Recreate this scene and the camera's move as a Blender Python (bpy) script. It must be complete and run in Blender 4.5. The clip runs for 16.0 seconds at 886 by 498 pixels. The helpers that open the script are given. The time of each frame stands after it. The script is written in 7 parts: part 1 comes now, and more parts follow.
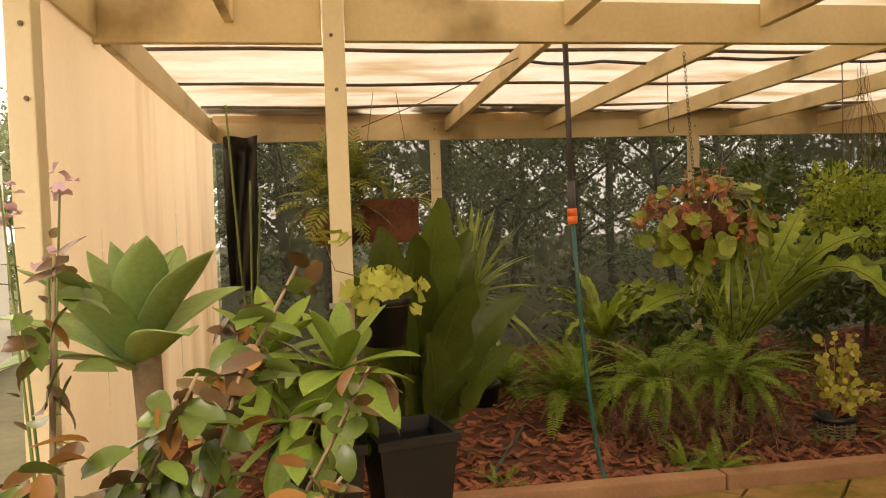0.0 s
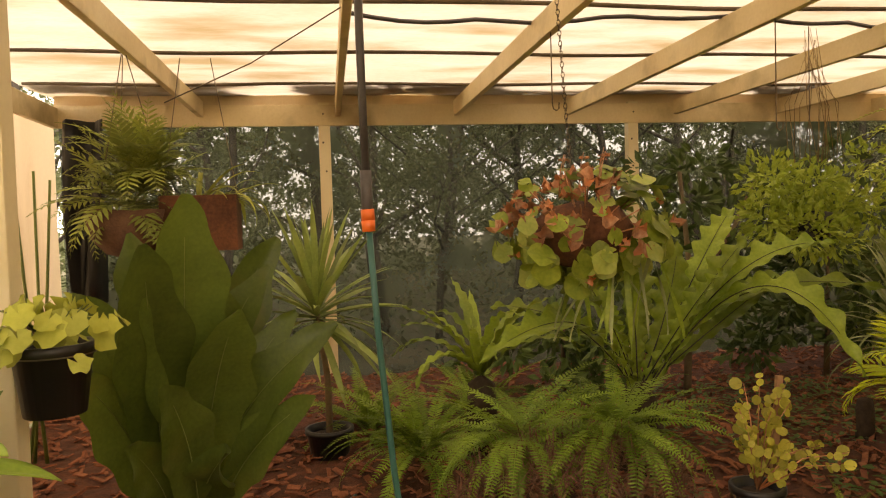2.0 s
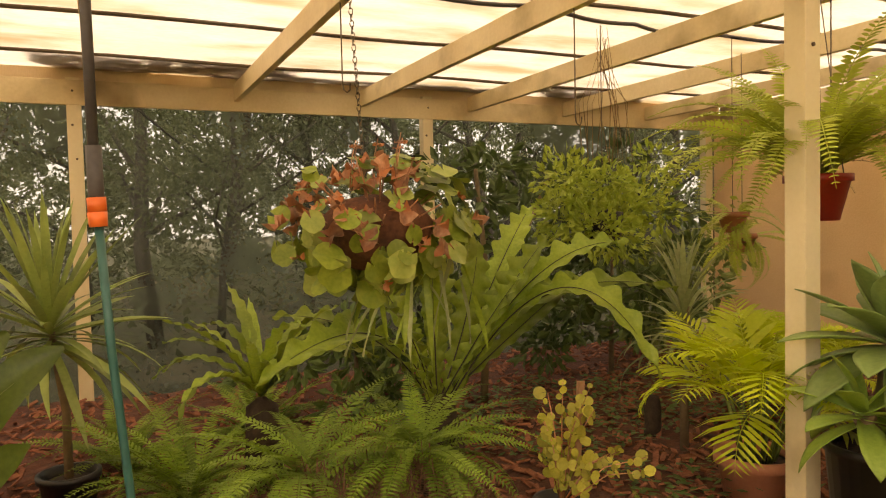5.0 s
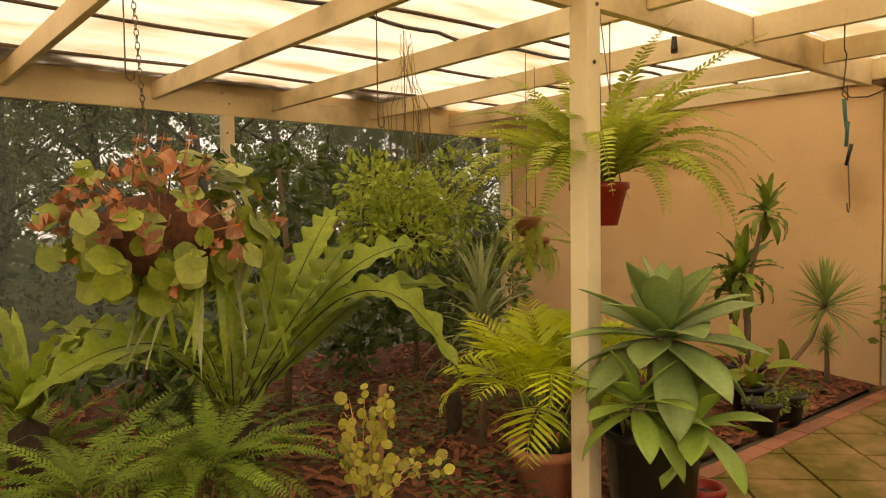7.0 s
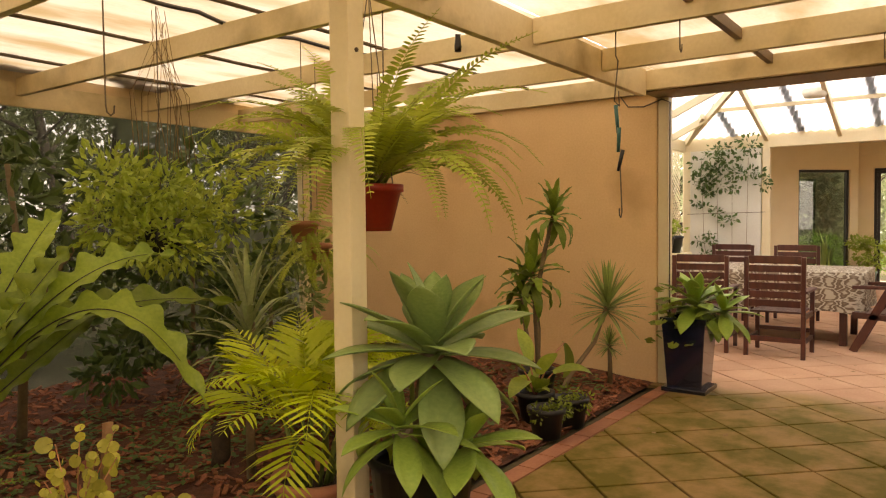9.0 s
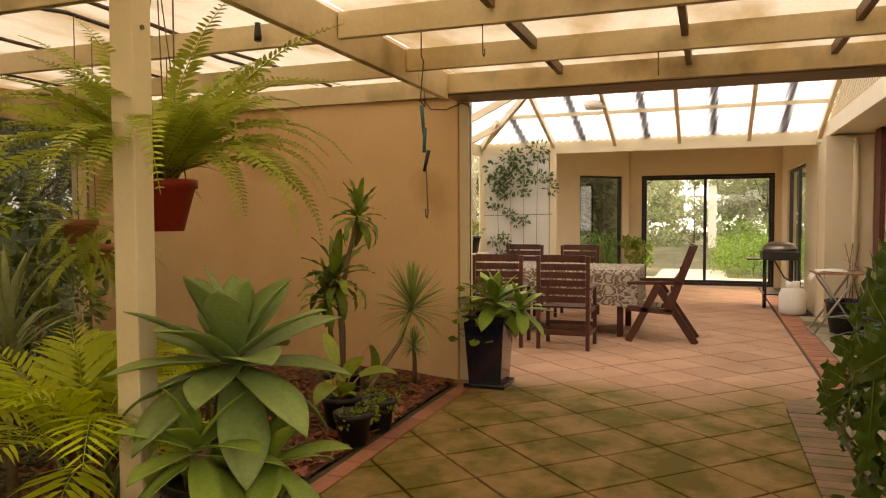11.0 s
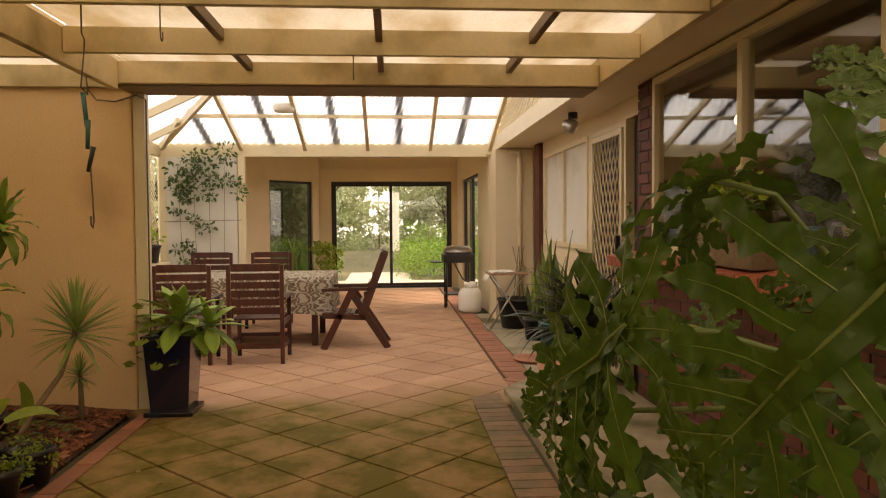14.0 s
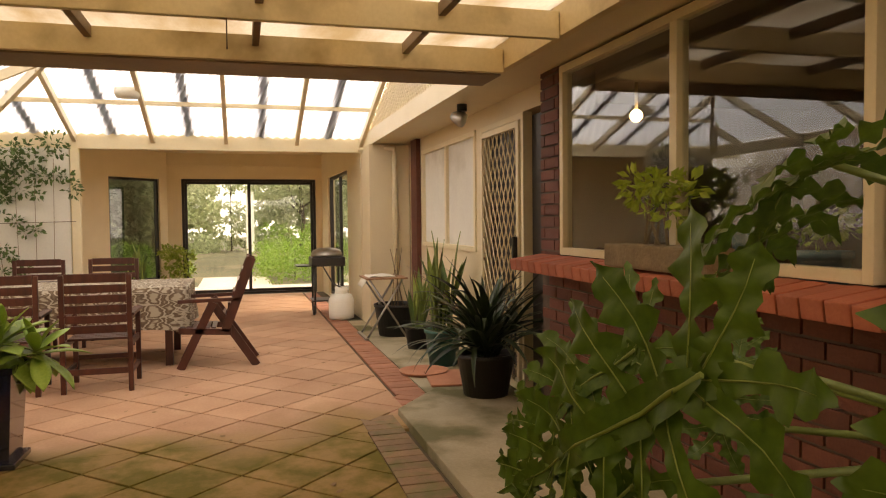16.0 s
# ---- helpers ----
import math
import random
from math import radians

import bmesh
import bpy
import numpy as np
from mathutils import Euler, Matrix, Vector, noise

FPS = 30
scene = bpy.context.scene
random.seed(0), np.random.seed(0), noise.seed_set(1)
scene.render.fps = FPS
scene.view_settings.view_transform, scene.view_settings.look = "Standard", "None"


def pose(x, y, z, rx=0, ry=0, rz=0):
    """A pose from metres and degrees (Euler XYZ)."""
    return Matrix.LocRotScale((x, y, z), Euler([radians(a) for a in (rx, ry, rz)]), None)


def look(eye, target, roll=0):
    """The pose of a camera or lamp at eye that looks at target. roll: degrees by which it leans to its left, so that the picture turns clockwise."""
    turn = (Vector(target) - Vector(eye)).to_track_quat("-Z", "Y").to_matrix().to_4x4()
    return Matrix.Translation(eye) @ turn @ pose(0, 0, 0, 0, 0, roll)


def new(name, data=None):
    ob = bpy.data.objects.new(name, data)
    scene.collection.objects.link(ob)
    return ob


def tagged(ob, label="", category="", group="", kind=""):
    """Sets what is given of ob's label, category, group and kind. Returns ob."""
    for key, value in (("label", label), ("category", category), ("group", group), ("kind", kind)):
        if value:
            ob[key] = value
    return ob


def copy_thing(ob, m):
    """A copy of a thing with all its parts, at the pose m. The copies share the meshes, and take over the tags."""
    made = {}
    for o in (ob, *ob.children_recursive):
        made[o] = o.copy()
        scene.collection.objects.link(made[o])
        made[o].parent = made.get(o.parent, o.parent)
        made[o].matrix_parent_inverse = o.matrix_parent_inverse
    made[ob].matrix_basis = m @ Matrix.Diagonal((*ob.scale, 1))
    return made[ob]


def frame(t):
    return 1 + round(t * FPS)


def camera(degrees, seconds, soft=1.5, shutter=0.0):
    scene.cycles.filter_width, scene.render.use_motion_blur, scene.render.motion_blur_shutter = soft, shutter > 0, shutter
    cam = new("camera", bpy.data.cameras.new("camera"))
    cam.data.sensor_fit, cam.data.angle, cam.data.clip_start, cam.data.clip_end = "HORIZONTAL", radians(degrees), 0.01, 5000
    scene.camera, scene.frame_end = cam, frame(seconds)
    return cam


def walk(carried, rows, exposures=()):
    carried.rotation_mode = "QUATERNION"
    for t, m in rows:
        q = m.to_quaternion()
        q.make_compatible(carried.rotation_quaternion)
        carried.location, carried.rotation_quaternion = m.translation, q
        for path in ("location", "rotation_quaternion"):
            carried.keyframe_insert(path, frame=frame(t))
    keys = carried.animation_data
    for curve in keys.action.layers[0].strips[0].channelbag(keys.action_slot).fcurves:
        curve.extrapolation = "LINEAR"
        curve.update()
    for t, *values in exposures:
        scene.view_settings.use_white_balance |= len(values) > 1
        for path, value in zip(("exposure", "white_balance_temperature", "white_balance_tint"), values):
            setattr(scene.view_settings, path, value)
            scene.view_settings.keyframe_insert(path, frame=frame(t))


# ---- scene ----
cam = camera(63.05, 16.0, soft=1.15)
ROWS = [
    (0, 0.642, 0.751, 1.378, -8.61, -1.91, 1.93),
    (0.5, 0.914, 0.836, 1.371, -8.80, -1.96, 1.75),
    (1, 1.220, 1.055, 1.381, -8.77, -2.09, 1.70),
    (1.5, 1.489, 1.377, 1.388, -8.85, -2.15, 1.78),
    (2, 1.717, 1.715, 1.386, -9.00, -2.14, 1.75),
    (2.5, 1.890, 2.007, 1.391, -9.69, -2.20, 1.80),
    (3, 1.928, 2.110, 1.385, -10.97, -2.28, 1.80),
    (3.2, 1.940, 2.120, 1.384, -11.61, -2.34, 1.82),
    (5.3, 1.864, 2.150, 1.360, -27.48, -2.47, 1.22),
    (5.5, 1.863, 2.133, 1.363, -28.84, -2.52, 1.15),
    (6, 1.863, 2.131, 1.366, -32.64, -2.65, 0.97),
    (6.5, 1.887, 2.144, 1.360, -36.43, -2.54, 0.83),
    (7, 1.934, 2.169, 1.358, -40.06, -2.47, 0.72),
    (7.5, 2.004, 2.194, 1.352, -43.58, -2.40, 0.65),
    (8, 2.099, 2.210, 1.354, -47.08, -2.41, 0.58),
    (8.5, 2.229, 2.215, 1.361, -50.54, -2.43, 0.53),
    (9, 2.365, 2.221, 1.360, -54.03, -2.35, 0.57),
    (9.2, 2.410, 2.222, 1.358, -55.25, -2.29, 0.57),
    (11.3, 2.453, 2.308, 1.357, -72.25, -2.33, 0.30),
    (11.5, 2.441, 2.305, 1.360, -73.85, -2.25, 0.39),
    (12, 2.468, 2.321, 1.367, -77.97, -2.23, 0.43),
    (12.5, 2.507, 2.342, 1.370, -82.07, -2.18, 0.40),
    (13, 2.553, 2.356, 1.373, -86.10, -2.17, 0.28),
    (13.5, 2.613, 2.372, 1.377, -90.15, -2.19, 0.32),
    (14, 2.711, 2.390, 1.376, -94.12, -2.16, 0.36),
    (14.5, 2.839, 2.421, 1.370, -97.39, -2.15, 0.41),
    (15, 2.997, 2.467, 1.374, -100.21, -2.16, 0.50),
    (15.5, 3.183, 2.515, 1.380, -103.03, -2.22, 0.60),
    (16, 3.386, 2.555, 1.383, -105.64, -2.25, 0.59),
]
walk(cam, [(t, pose(x, y, z, 90 + pitch, roll, yaw)) for t, x, y, z, yaw, pitch, roll in ROWS],
     exposures=[(t, e, k, 18) for t, e, k in ((0.0, 1.36, 8600), (3.0, 1.70, 9200), (5.5, 1.80, 9200), (9.0, 1.58, 9000), (12.5, 1.04, 9300), (14.5, 1.08, 9300), (16.0, 1.28, 9300))])

# ---------------------------------------------------------------- light: an overcast sky, hazy sun
world = bpy.data.worlds.new("overcast")
scene.world = world
world.use_nodes = True
wn, wl = world.node_tree.nodes, world.node_tree.links
wn.clear()
sky = wn.new("ShaderNodeTexSky")
sky.sky_type, sky.sun_disc, sky.sun_elevation, sky.sun_rotation = "NISHITA", False, radians(52), radians(200)
cloud = wn.new("ShaderNodeMix")
cloud.data_type = "RGBA"
cloud.inputs["Factor"].default_value = 0.8
cloud.inputs["B"].default_value = (11.0, 10.9, 11.2, 1)
wbg, wout = wn.new("ShaderNodeBackground"), wn.new("ShaderNodeOutputWorld")
wbg.inputs["Strength"].default_value = 0.14
wl.new(sky.outputs["Color"], cloud.inputs["A"])
wl.new(cloud.outputs["Result"], wbg.inputs["Color"])
wl.new(wbg.outputs["Background"], wout.inputs["Surface"])
sun = new("sun", bpy.data.lights.new("sun", "SUN"))
sun.data.energy, sun.data.angle, sun.data.color = 1.2, radians(25), (1.0, 0.95, 0.86)
sun.matrix_basis = look((0, -6, 12), (2, 4, 0))


# ---------------------------------------------------------------- materials
def mat(name, c1, c2, rough=0.6, s1=3.0, s2=40.0, bump=0.15, metal=0.0, spec=0.5, vary=0.12, c3=None, stain=0.0,
        trans=0.0, stretch=(1, 1, 1), coat=0.0, world_space=False):
    """Two tones mixed by a coarse and a fine noise, an optional stain tone, fine relief, and a shift of tone per object."""
    m = bpy.data.materials.new(name)
    m.use_nodes = True
    n, l = m.node_tree.nodes, m.node_tree.links
    b = n["Principled BSDF"]
    tc, mp = n.new("ShaderNodeTexCoord"), n.new("ShaderNodeMapping")
    mp.inputs["Scale"].default_value = stretch
    if world_space:
        geo = n.new("ShaderNodeNewGeometry")
        l.new(geo.outputs["Position"], mp.inputs["Vector"])
    else:
        l.new(tc.outputs["Object"], mp.inputs["Vector"])
    na, nb = n.new("ShaderNodeTexNoise"), n.new("ShaderNodeTexNoise")
    for nd, s, d in ((na, s1, 4), (nb, s2, 3)):
        nd.inputs["Scale"].default_value, nd.inputs["Detail"].default_value = s, d
        l.new(mp.outputs["Vector"], nd.inputs["Vector"])
    mix = n.new("ShaderNodeMath")
    mix.operation = "MULTIPLY_ADD"
    l.new(na.outputs["Fac"], mix.inputs[0])
    mix.inputs[1].default_value = 0.65
    half = n.new("ShaderNodeMath")
    half.operation = "MULTIPLY"
    half.inputs[1].default_value = 0.35
    l.new(nb.outputs["Fac"], half.inputs[0])
    l.new(half.outputs[0], mix.inputs[2])
    ramp = n.new("ShaderNodeValToRGB")
    ramp.color_ramp.elements[0].position, ramp.color_ramp.elements[0].color = 0.32, (*c1, 1)
    ramp.color_ramp.elements[1].position, ramp.color_ramp.elements[1].color = 0.68, (*c2, 1)
    l.new(mix.outputs[0], ramp.inputs["Fac"])
    col = ramp.outputs["Color"]
    if c3:
        ns = n.new("ShaderNodeTexNoise")
        ns.inputs["Scale"].default_value, ns.inputs["Detail"].default_value = s1 * 0.7, 8
        off = n.new("ShaderNodeVectorMath")
        off.inputs[1].default_value = (7.3, 1.1, 4.7)
        l.new(mp.outputs["Vector"], off.inputs[0])
        l.new(off.outputs[0], ns.inputs["Vector"])
        sr = n.new("ShaderNodeValToRGB")
        sr.color_ramp.elements[0].position, sr.color_ramp.elements[1].position = 0.62 - 0.3 * stain, 0.78 - 0.25 * stain
        l.new(ns.outputs["Fac"], sr.inputs["Fac"])
        mx = n.new("ShaderNodeMix")
        mx.data_type = "RGBA"
        l.new(sr.outputs["Color"], mx.inputs["Factor"])
        l.new(col, mx.inputs["A"])
        mx.inputs["B"].default_value = (*c3, 1)
        col = mx.outputs["Result"]
    hs, oi, ma = n.new("ShaderNodeHueSaturation"), n.new("ShaderNodeObjectInfo"), n.new("ShaderNodeMapRange")
    ma.inputs["To Min"].default_value, ma.inputs["To Max"].default_value = 1 - vary, 1 + vary
    l.new(oi.outputs["Random"], ma.inputs["Value"])
    l.new(ma.outputs["Result"], hs.inputs["Value"])
    l.new(col, hs.inputs["Color"])
    l.new(hs.outputs["Color"], b.inputs["Base Color"])
    b.inputs["Roughness"].default_value, b.inputs["Metallic"].default_value = rough, metal
    b.inputs["Specular IOR Level"].default_value = spec
    b.inputs["Coat Weight"].default_value = coat
    if bump:
        bp = n.new("ShaderNodeBump")
        bp.inputs["Strength"].default_value, bp.inputs["Distance"].default_value = bump, 0.02
        l.new(mix.outputs[0], bp.inputs["Height"])
        l.new(bp.outputs["Normal"], b.inputs["Normal"])
    if trans:
        t = n.new("ShaderNodeBsdfTranslucent")
        l.new(hs.outputs["Color"], t.inputs["Color"])
        ms = n.new("ShaderNodeMixShader")
        ms.inputs["Fac"].default_value = trans
        l.new(b.outputs["BSDF"], ms.inputs[1])
        l.new(t.outputs["BSDF"], ms.inputs[2])
        l.new(ms.outputs["Shader"], n["Material Output"].inputs["Surface"])
    return m


def leafmat(name, c1, c2, rough=0.45, c3=None, stain=0.0, s1=5.0, vary=0.25, trans=0.2):
    return mat(name, c1, c2, rough, s1, 60, 0.12, 0, 0.4, vary, c3, stain, trans)


def meshcloth(name, col, opacity, scale):
    """A knitted shade cloth: dark yarn with holes that let the view through."""
    m = mat(name, col, tuple(c * 1.5 for c in col), 0.85, 1.5, 30, 0.0, vary=0.02)
    n, l = m.node_tree.nodes, m.node_tree.links
    tr, ms = n.new("ShaderNodeBsdfTransparent"), n.new("ShaderNodeMixShader")
    tr.inputs["Color"].default_value = (0.9, 0.93, 0.92, 1)
    noise_fold, mr = n.new("ShaderNodeTexNoise"), n.new("ShaderNodeMapRange")
    noise_fold.inputs["Scale"].default_value = scale
    geo = n.new("ShaderNodeNewGeometry")
    l.new(geo.outputs["Position"], noise_fold.inputs["Vector"])
    mr.inputs["To Min"].default_value, mr.inputs["To Max"].default_value = opacity - 0.1, opacity + 0.1
    l.new(noise_fold.outputs["Fac"], mr.inputs["Value"])
    l.new(mr.outputs["Result"], ms.inputs["Fac"])
    l.new(tr.outputs["BSDF"], ms.inputs[1])
    l.new(n["Principled BSDF"].outputs["BSDF"], ms.inputs[2])
    l.new(ms.outputs["Shader"], n["Material Output"].inputs["Surface"])
    return m


def glassmat(name, tint=(0.95, 0.97, 0.97), gloss=0.05):
    """Window glass: clear, with a mirror sheen that grows at a slant."""
    m = bpy.data.materials.new(name)
    m.use_nodes = True
    n, l = m.node_tree.nodes, m.node_tree.links
    n.clear()
    out, tr, gl, ms, lw, pw, ma = (n.new(k) for k in ("ShaderNodeOutputMaterial", "ShaderNodeBsdfTransparent", "ShaderNodeBsdfGlossy", "ShaderNodeMixShader",
                                                     "ShaderNodeLayerWeight", "ShaderNodeMath", "ShaderNodeMath"))
    tr.inputs["Color"].default_value = (*tint, 1)
    gl.inputs["Roughness"].default_value = 0.01
    lw.inputs["Blend"].default_value = 0.5
    pw.operation, pw.inputs[1].default_value = "POWER", 3.5
    ma.operation, ma.inputs[1].default_value, ma.inputs[2].default_value = "MULTIPLY_ADD", 0.8, gloss
    l.new(lw.outputs["Facing"], pw.inputs[0])
    l.new(pw.outputs[0], ma.inputs[0])
    l.new(ma.outputs[0], ms.inputs["Fac"])
    l.new(tr.outputs["BSDF"], ms.inputs[1])
    l.new(gl.outputs["BSDF"], ms.inputs[2])
    l.new(ms.outputs["Shader"], out.inputs["Surface"])
    return m


M = {}
M["timber"] = mat("painted_timber", (0.66, 0.52, 0.29), (0.78, 0.64, 0.39), 0.55, 2.5, 45, 0.12, vary=0.06, c3=(0.36, 0.26, 0.12), stain=0.3, stretch=(1, 1, 1), world_space=True)
M["post"] = mat("post_paint", (0.74, 0.63, 0.40), (0.82, 0.71, 0.47), 0.5, 3, 45, 0.1, vary=0.03, c3=(0.50, 0.40, 0.22), stain=0.05)
M["brown"] = mat("brown_board", (0.20, 0.13, 0.07), (0.27, 0.18, 0.10), 0.6, 4, 40, 0.15)
M["batten"] = mat("batten_wood", (0.07, 0.05, 0.03), (0.14, 0.10, 0.06), 0.8, 5, 60, 0.2)
M["roofcloth"] = mat("roof_cloth", (0.50, 0.44, 0.34), (0.62, 0.575, 0.50), 0.8, 2.2, 38, 0.4, vary=0.02, c3=(0.36, 0.27, 0.15), stain=0.50, trans=0.46, stretch=(0.6, 1.5, 1), world_space=True)
M["poly"] = mat("polycarbonate", (0.60, 0.65, 0.73), (0.70, 0.75, 0.82), 0.35, 2, 40, 0.03, vary=0.02, trans=0.90)
M["tanwall"] = mat("rendered_wall", (0.72, 0.47, 0.24), (0.85, 0.60, 0.34), 0.75, 1.3, 60, 0.35, vary=0.01, c3=(0.54, 0.33, 0.16), stain=0.25, world_space=True)
M["hessian"] = mat("hessian_cloth", (0.68, 0.53, 0.34), (0.80, 0.65, 0.44), 0.9, 1.2, 90, 0.35, vary=0.01, c3=(0.50, 0.34, 0.19), stain=0.30, trans=0.5, stretch=(1.6, 1.6, 0.3), world_space=True)
M["mesh"] = meshcloth("shade_mesh", (0.036, 0.050, 0.045), 0.785, 0.8)
M["creamwall"] = mat("cream_render", (0.66, 0.54, 0.35), (0.72, 0.60, 0.40), 0.7, 2, 60, 0.15, vary=0.01)
M["creampaint"] = mat("cream_paint", (0.70, 0.59, 0.38), (0.76, 0.65, 0.44), 0.45, 3, 50, 0.06, vary=0.03)
M["white"] = mat("pale_wall", (0.72, 0.69, 0.60), (0.82, 0.79, 0.70), 0.7, 2, 40, 0.15, c3=(0.55, 0.50, 0.40), stain=0.1)
M["brick"] = mat("dark_red_brick", (0.12, 0.035, 0.022), (0.19, 0.06, 0.035), 0.75, 8, 70, 0.4, vary=0.25)
M["sillbrick"] = mat("sill_brick", (0.36, 0.09, 0.05), (0.46, 0.14, 0.08), 0.65, 7, 70, 0.3, vary=0.15)
M["mortar"] = mat("mortar", (0.10, 0.07, 0.05), (0.16, 0.11, 0.08), 0.9, 8, 80, 0.3)
M["tile"] = mat("terracotta_paver", (0.42, 0.23, 0.14), (0.54, 0.33, 0.21), 0.55, 2.2, 50, 0.15, vary=0.10, world_space=True)
def mossy(m, moss_a, moss_b, edge):
    """Grow a ragged moss stain over a paving material on the side x < edge."""
    n, l = m.node_tree.nodes, m.node_tree.links
    b = n["Principled BSDF"]
    col = b.inputs["Base Color"].links[0].from_socket
    geo, sep, nz, n2 = (n.new(k) for k in ("ShaderNodeNewGeometry", "ShaderNodeSeparateXYZ", "ShaderNodeTexNoise", "ShaderNodeTexNoise"))
    nz.inputs["Scale"].default_value, nz.inputs["Detail"].default_value = 1.3, 6
    n2.inputs["Scale"].default_value, n2.inputs["Detail"].default_value = 2.6, 9
    n2.inputs["Roughness"].default_value = 0.62
    l.new(geo.outputs["Position"], sep.inputs[0])
    l.new(geo.outputs["Position"], nz.inputs["Vector"])
    l.new(geo.outputs["Position"], n2.inputs["Vector"])
    ma, mr, tone, mx = n.new("ShaderNodeMath"), n.new("ShaderNodeMapRange"), n.new("ShaderNodeValToRGB"), n.new("ShaderNodeMix")
    ma.operation = "MULTIPLY_ADD"
    l.new(nz.outputs["Fac"], ma.inputs[0])
    ma.inputs[1].default_value = 2.6
    l.new(sep.outputs["X"], ma.inputs[2])
    mr.inputs["From Min"].default_value, mr.inputs["From Max"].default_value = edge + 1.7, edge + 0.95
    l.new(ma.outputs[0], mr.inputs["Value"])
    tone.color_ramp.elements[0].position, tone.color_ramp.elements[0].color = 0.40, (*moss_a, 1)
    tone.color_ramp.elements[1].position, tone.color_ramp.elements[1].color = 0.58, (*moss_b, 1)
    l.new(n2.outputs["Fac"], tone.inputs["Fac"])
    mx.data_type = "RGBA"
    l.new(mr.outputs["Result"], mx.inputs["Factor"])
    l.new(col, mx.inputs["A"])
    l.new(tone.outputs["Color"], mx.inputs["B"])
    l.new(mx.outputs["Result"], b.inputs["Base Color"])


mossy(M["tile"], (0.31, 0.195, 0.075), (0.135, 0.108, 0.014), 8.2)
M["tile"].node_tree.nodes["Principled BSDF"].inputs["Roughness"].default_value = 0.8
M["tile"].node_tree.nodes["Principled BSDF"].inputs["Specular IOR Level"].default_value = 0.22
M["joint"] = mat("tile_joint", (0.05, 0.04, 0.02), (0.10, 0.07, 0.035), 0.9, 6, 60, 0.3, c3=(0.05, 0.06, 0.012), stain=0.3)
M["redbrick"] = mat("border_brick", (0.32, 0.12, 0.07), (0.42, 0.18, 0.10), 0.7, 6, 60, 0.25, vary=0.18, world_space=True)
M["mossbrick"] = mat("mossy_border_brick", (0.19, 0.11, 0.06), (0.28, 0.17, 0.09), 0.75, 6, 60, 0.25, vary=0.18, c3=(0.12, 0.12, 0.03), stain=0.4, world_space=True)
M["concrete"] = mat("concrete", (0.30, 0.25, 0.16), (0.42, 0.35, 0.24), 0.8, 3, 60, 0.3, c3=(0.13, 0.115, 0.045), stain=0.55)
M["mulch"] = mat("bark_mulch", (0.055, 0.018, 0.010), (0.18, 0.062, 0.034), 0.85, 14, 90, 0.9, world_space=True, vary=0.0)
M["chip"] = mat("bark_chip", (0.12, 0.038, 0.020), (0.32, 0.12, 0.065), 0.8, 10, 90, 0.3, vary=0.5)
M["soil"] = mat("soil", (0.03, 0.02, 0.012), (0.07, 0.045, 0.03), 0.95, 20, 90, 0.6)
M["grass"] = mat("lawn", (0.06, 0.06, 0.03), (0.13, 0.12, 0.06), 0.9, 0.6, 12, 0.4, c3=(0.25, 0.2, 0.12), stain=0.3)
M["black"] = mat("black_plastic", (0.010, 0.010, 0.011), (0.022, 0.021, 0.020), 0.4, 6, 60, 0.05)
M["navy"] = mat("navy_glaze", (0.006, 0.008, 0.022), (0.012, 0.016, 0.04), 0.16, 6, 60, 0.03, coat=0.6)
M["terra"] = mat("terracotta_pot", (0.40, 0.15, 0.08), (0.50, 0.21, 0.12), 0.6, 6, 60, 0.1, vary=0.08)
M["red"] = mat("red_plastic", (0.30, 0.02, 0.016), (0.38, 0.035, 0.025), 0.35, 6, 60, 0.03)
M["orange"] = mat("orange_plastic", (0.85, 0.14, 0.03), (0.9, 0.2, 0.05), 0.35, 6, 60, 0.03)
M["hose"] = mat("green_hose", (0.02, 0.10, 0.09), (0.03, 0.14, 0.12), 0.4, 6, 60, 0.03)
M["pipe"] = mat("grey_pipe", (0.05, 0.045, 0.045), (0.09, 0.08, 0.08), 0.5, 6, 60, 0.05)
M["steel"] = mat("steel", (0.35, 0.33, 0.30), (0.5, 0.48, 0.44), 0.4, 8, 60, 0.05, metal=0.9)
M["wire"] = mat("rusty_wire", (0.12, 0.09, 0.06), (0.2, 0.15, 0.1), 0.6, 8, 60, 0.1, metal=0.5)
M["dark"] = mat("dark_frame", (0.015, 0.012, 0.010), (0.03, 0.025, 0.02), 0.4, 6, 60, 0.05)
# kitchen surfaces: the room's lack of light is put into this colour
M["room"] = mat("dim_toned_room", (0.10, 0.07, 0.05), (0.16, 0.11, 0.08), 0.8, 2, 30, 0.05)
M["glass"] = glassmat("window_glass")
# bay window glass, darkened to paint in its dim, tree-reflecting view
M["dim_view"] = glassmat("dim_view_glass", (0.50, 0.53, 0.52), 0.08)
M["wood"] = mat("dark_red_wood", (0.050, 0.013, 0.009), (0.105, 0.028, 0.017), 0.4, 3, 50, 0.15, stretch=(6, 6, 1), coat=0.15)
M["stake"] = mat("stake_wood", (0.30, 0.15, 0.08), (0.42, 0.24, 0.13), 0.7, 4, 50, 0.2)
M["bark"] = mat("tree_bark", (0.035, 0.028, 0.022), (0.09, 0.07, 0.055), 0.9, 5, 40, 0.6)
M["stem"] = leafmat("green_stem", (0.12, 0.17, 0.04), (0.20, 0.25, 0.07))
M["cane"] = mat("cane_bark", (0.16, 0.11, 0.06), (0.26, 0.19, 0.11), 0.8, 12, 60, 0.4)
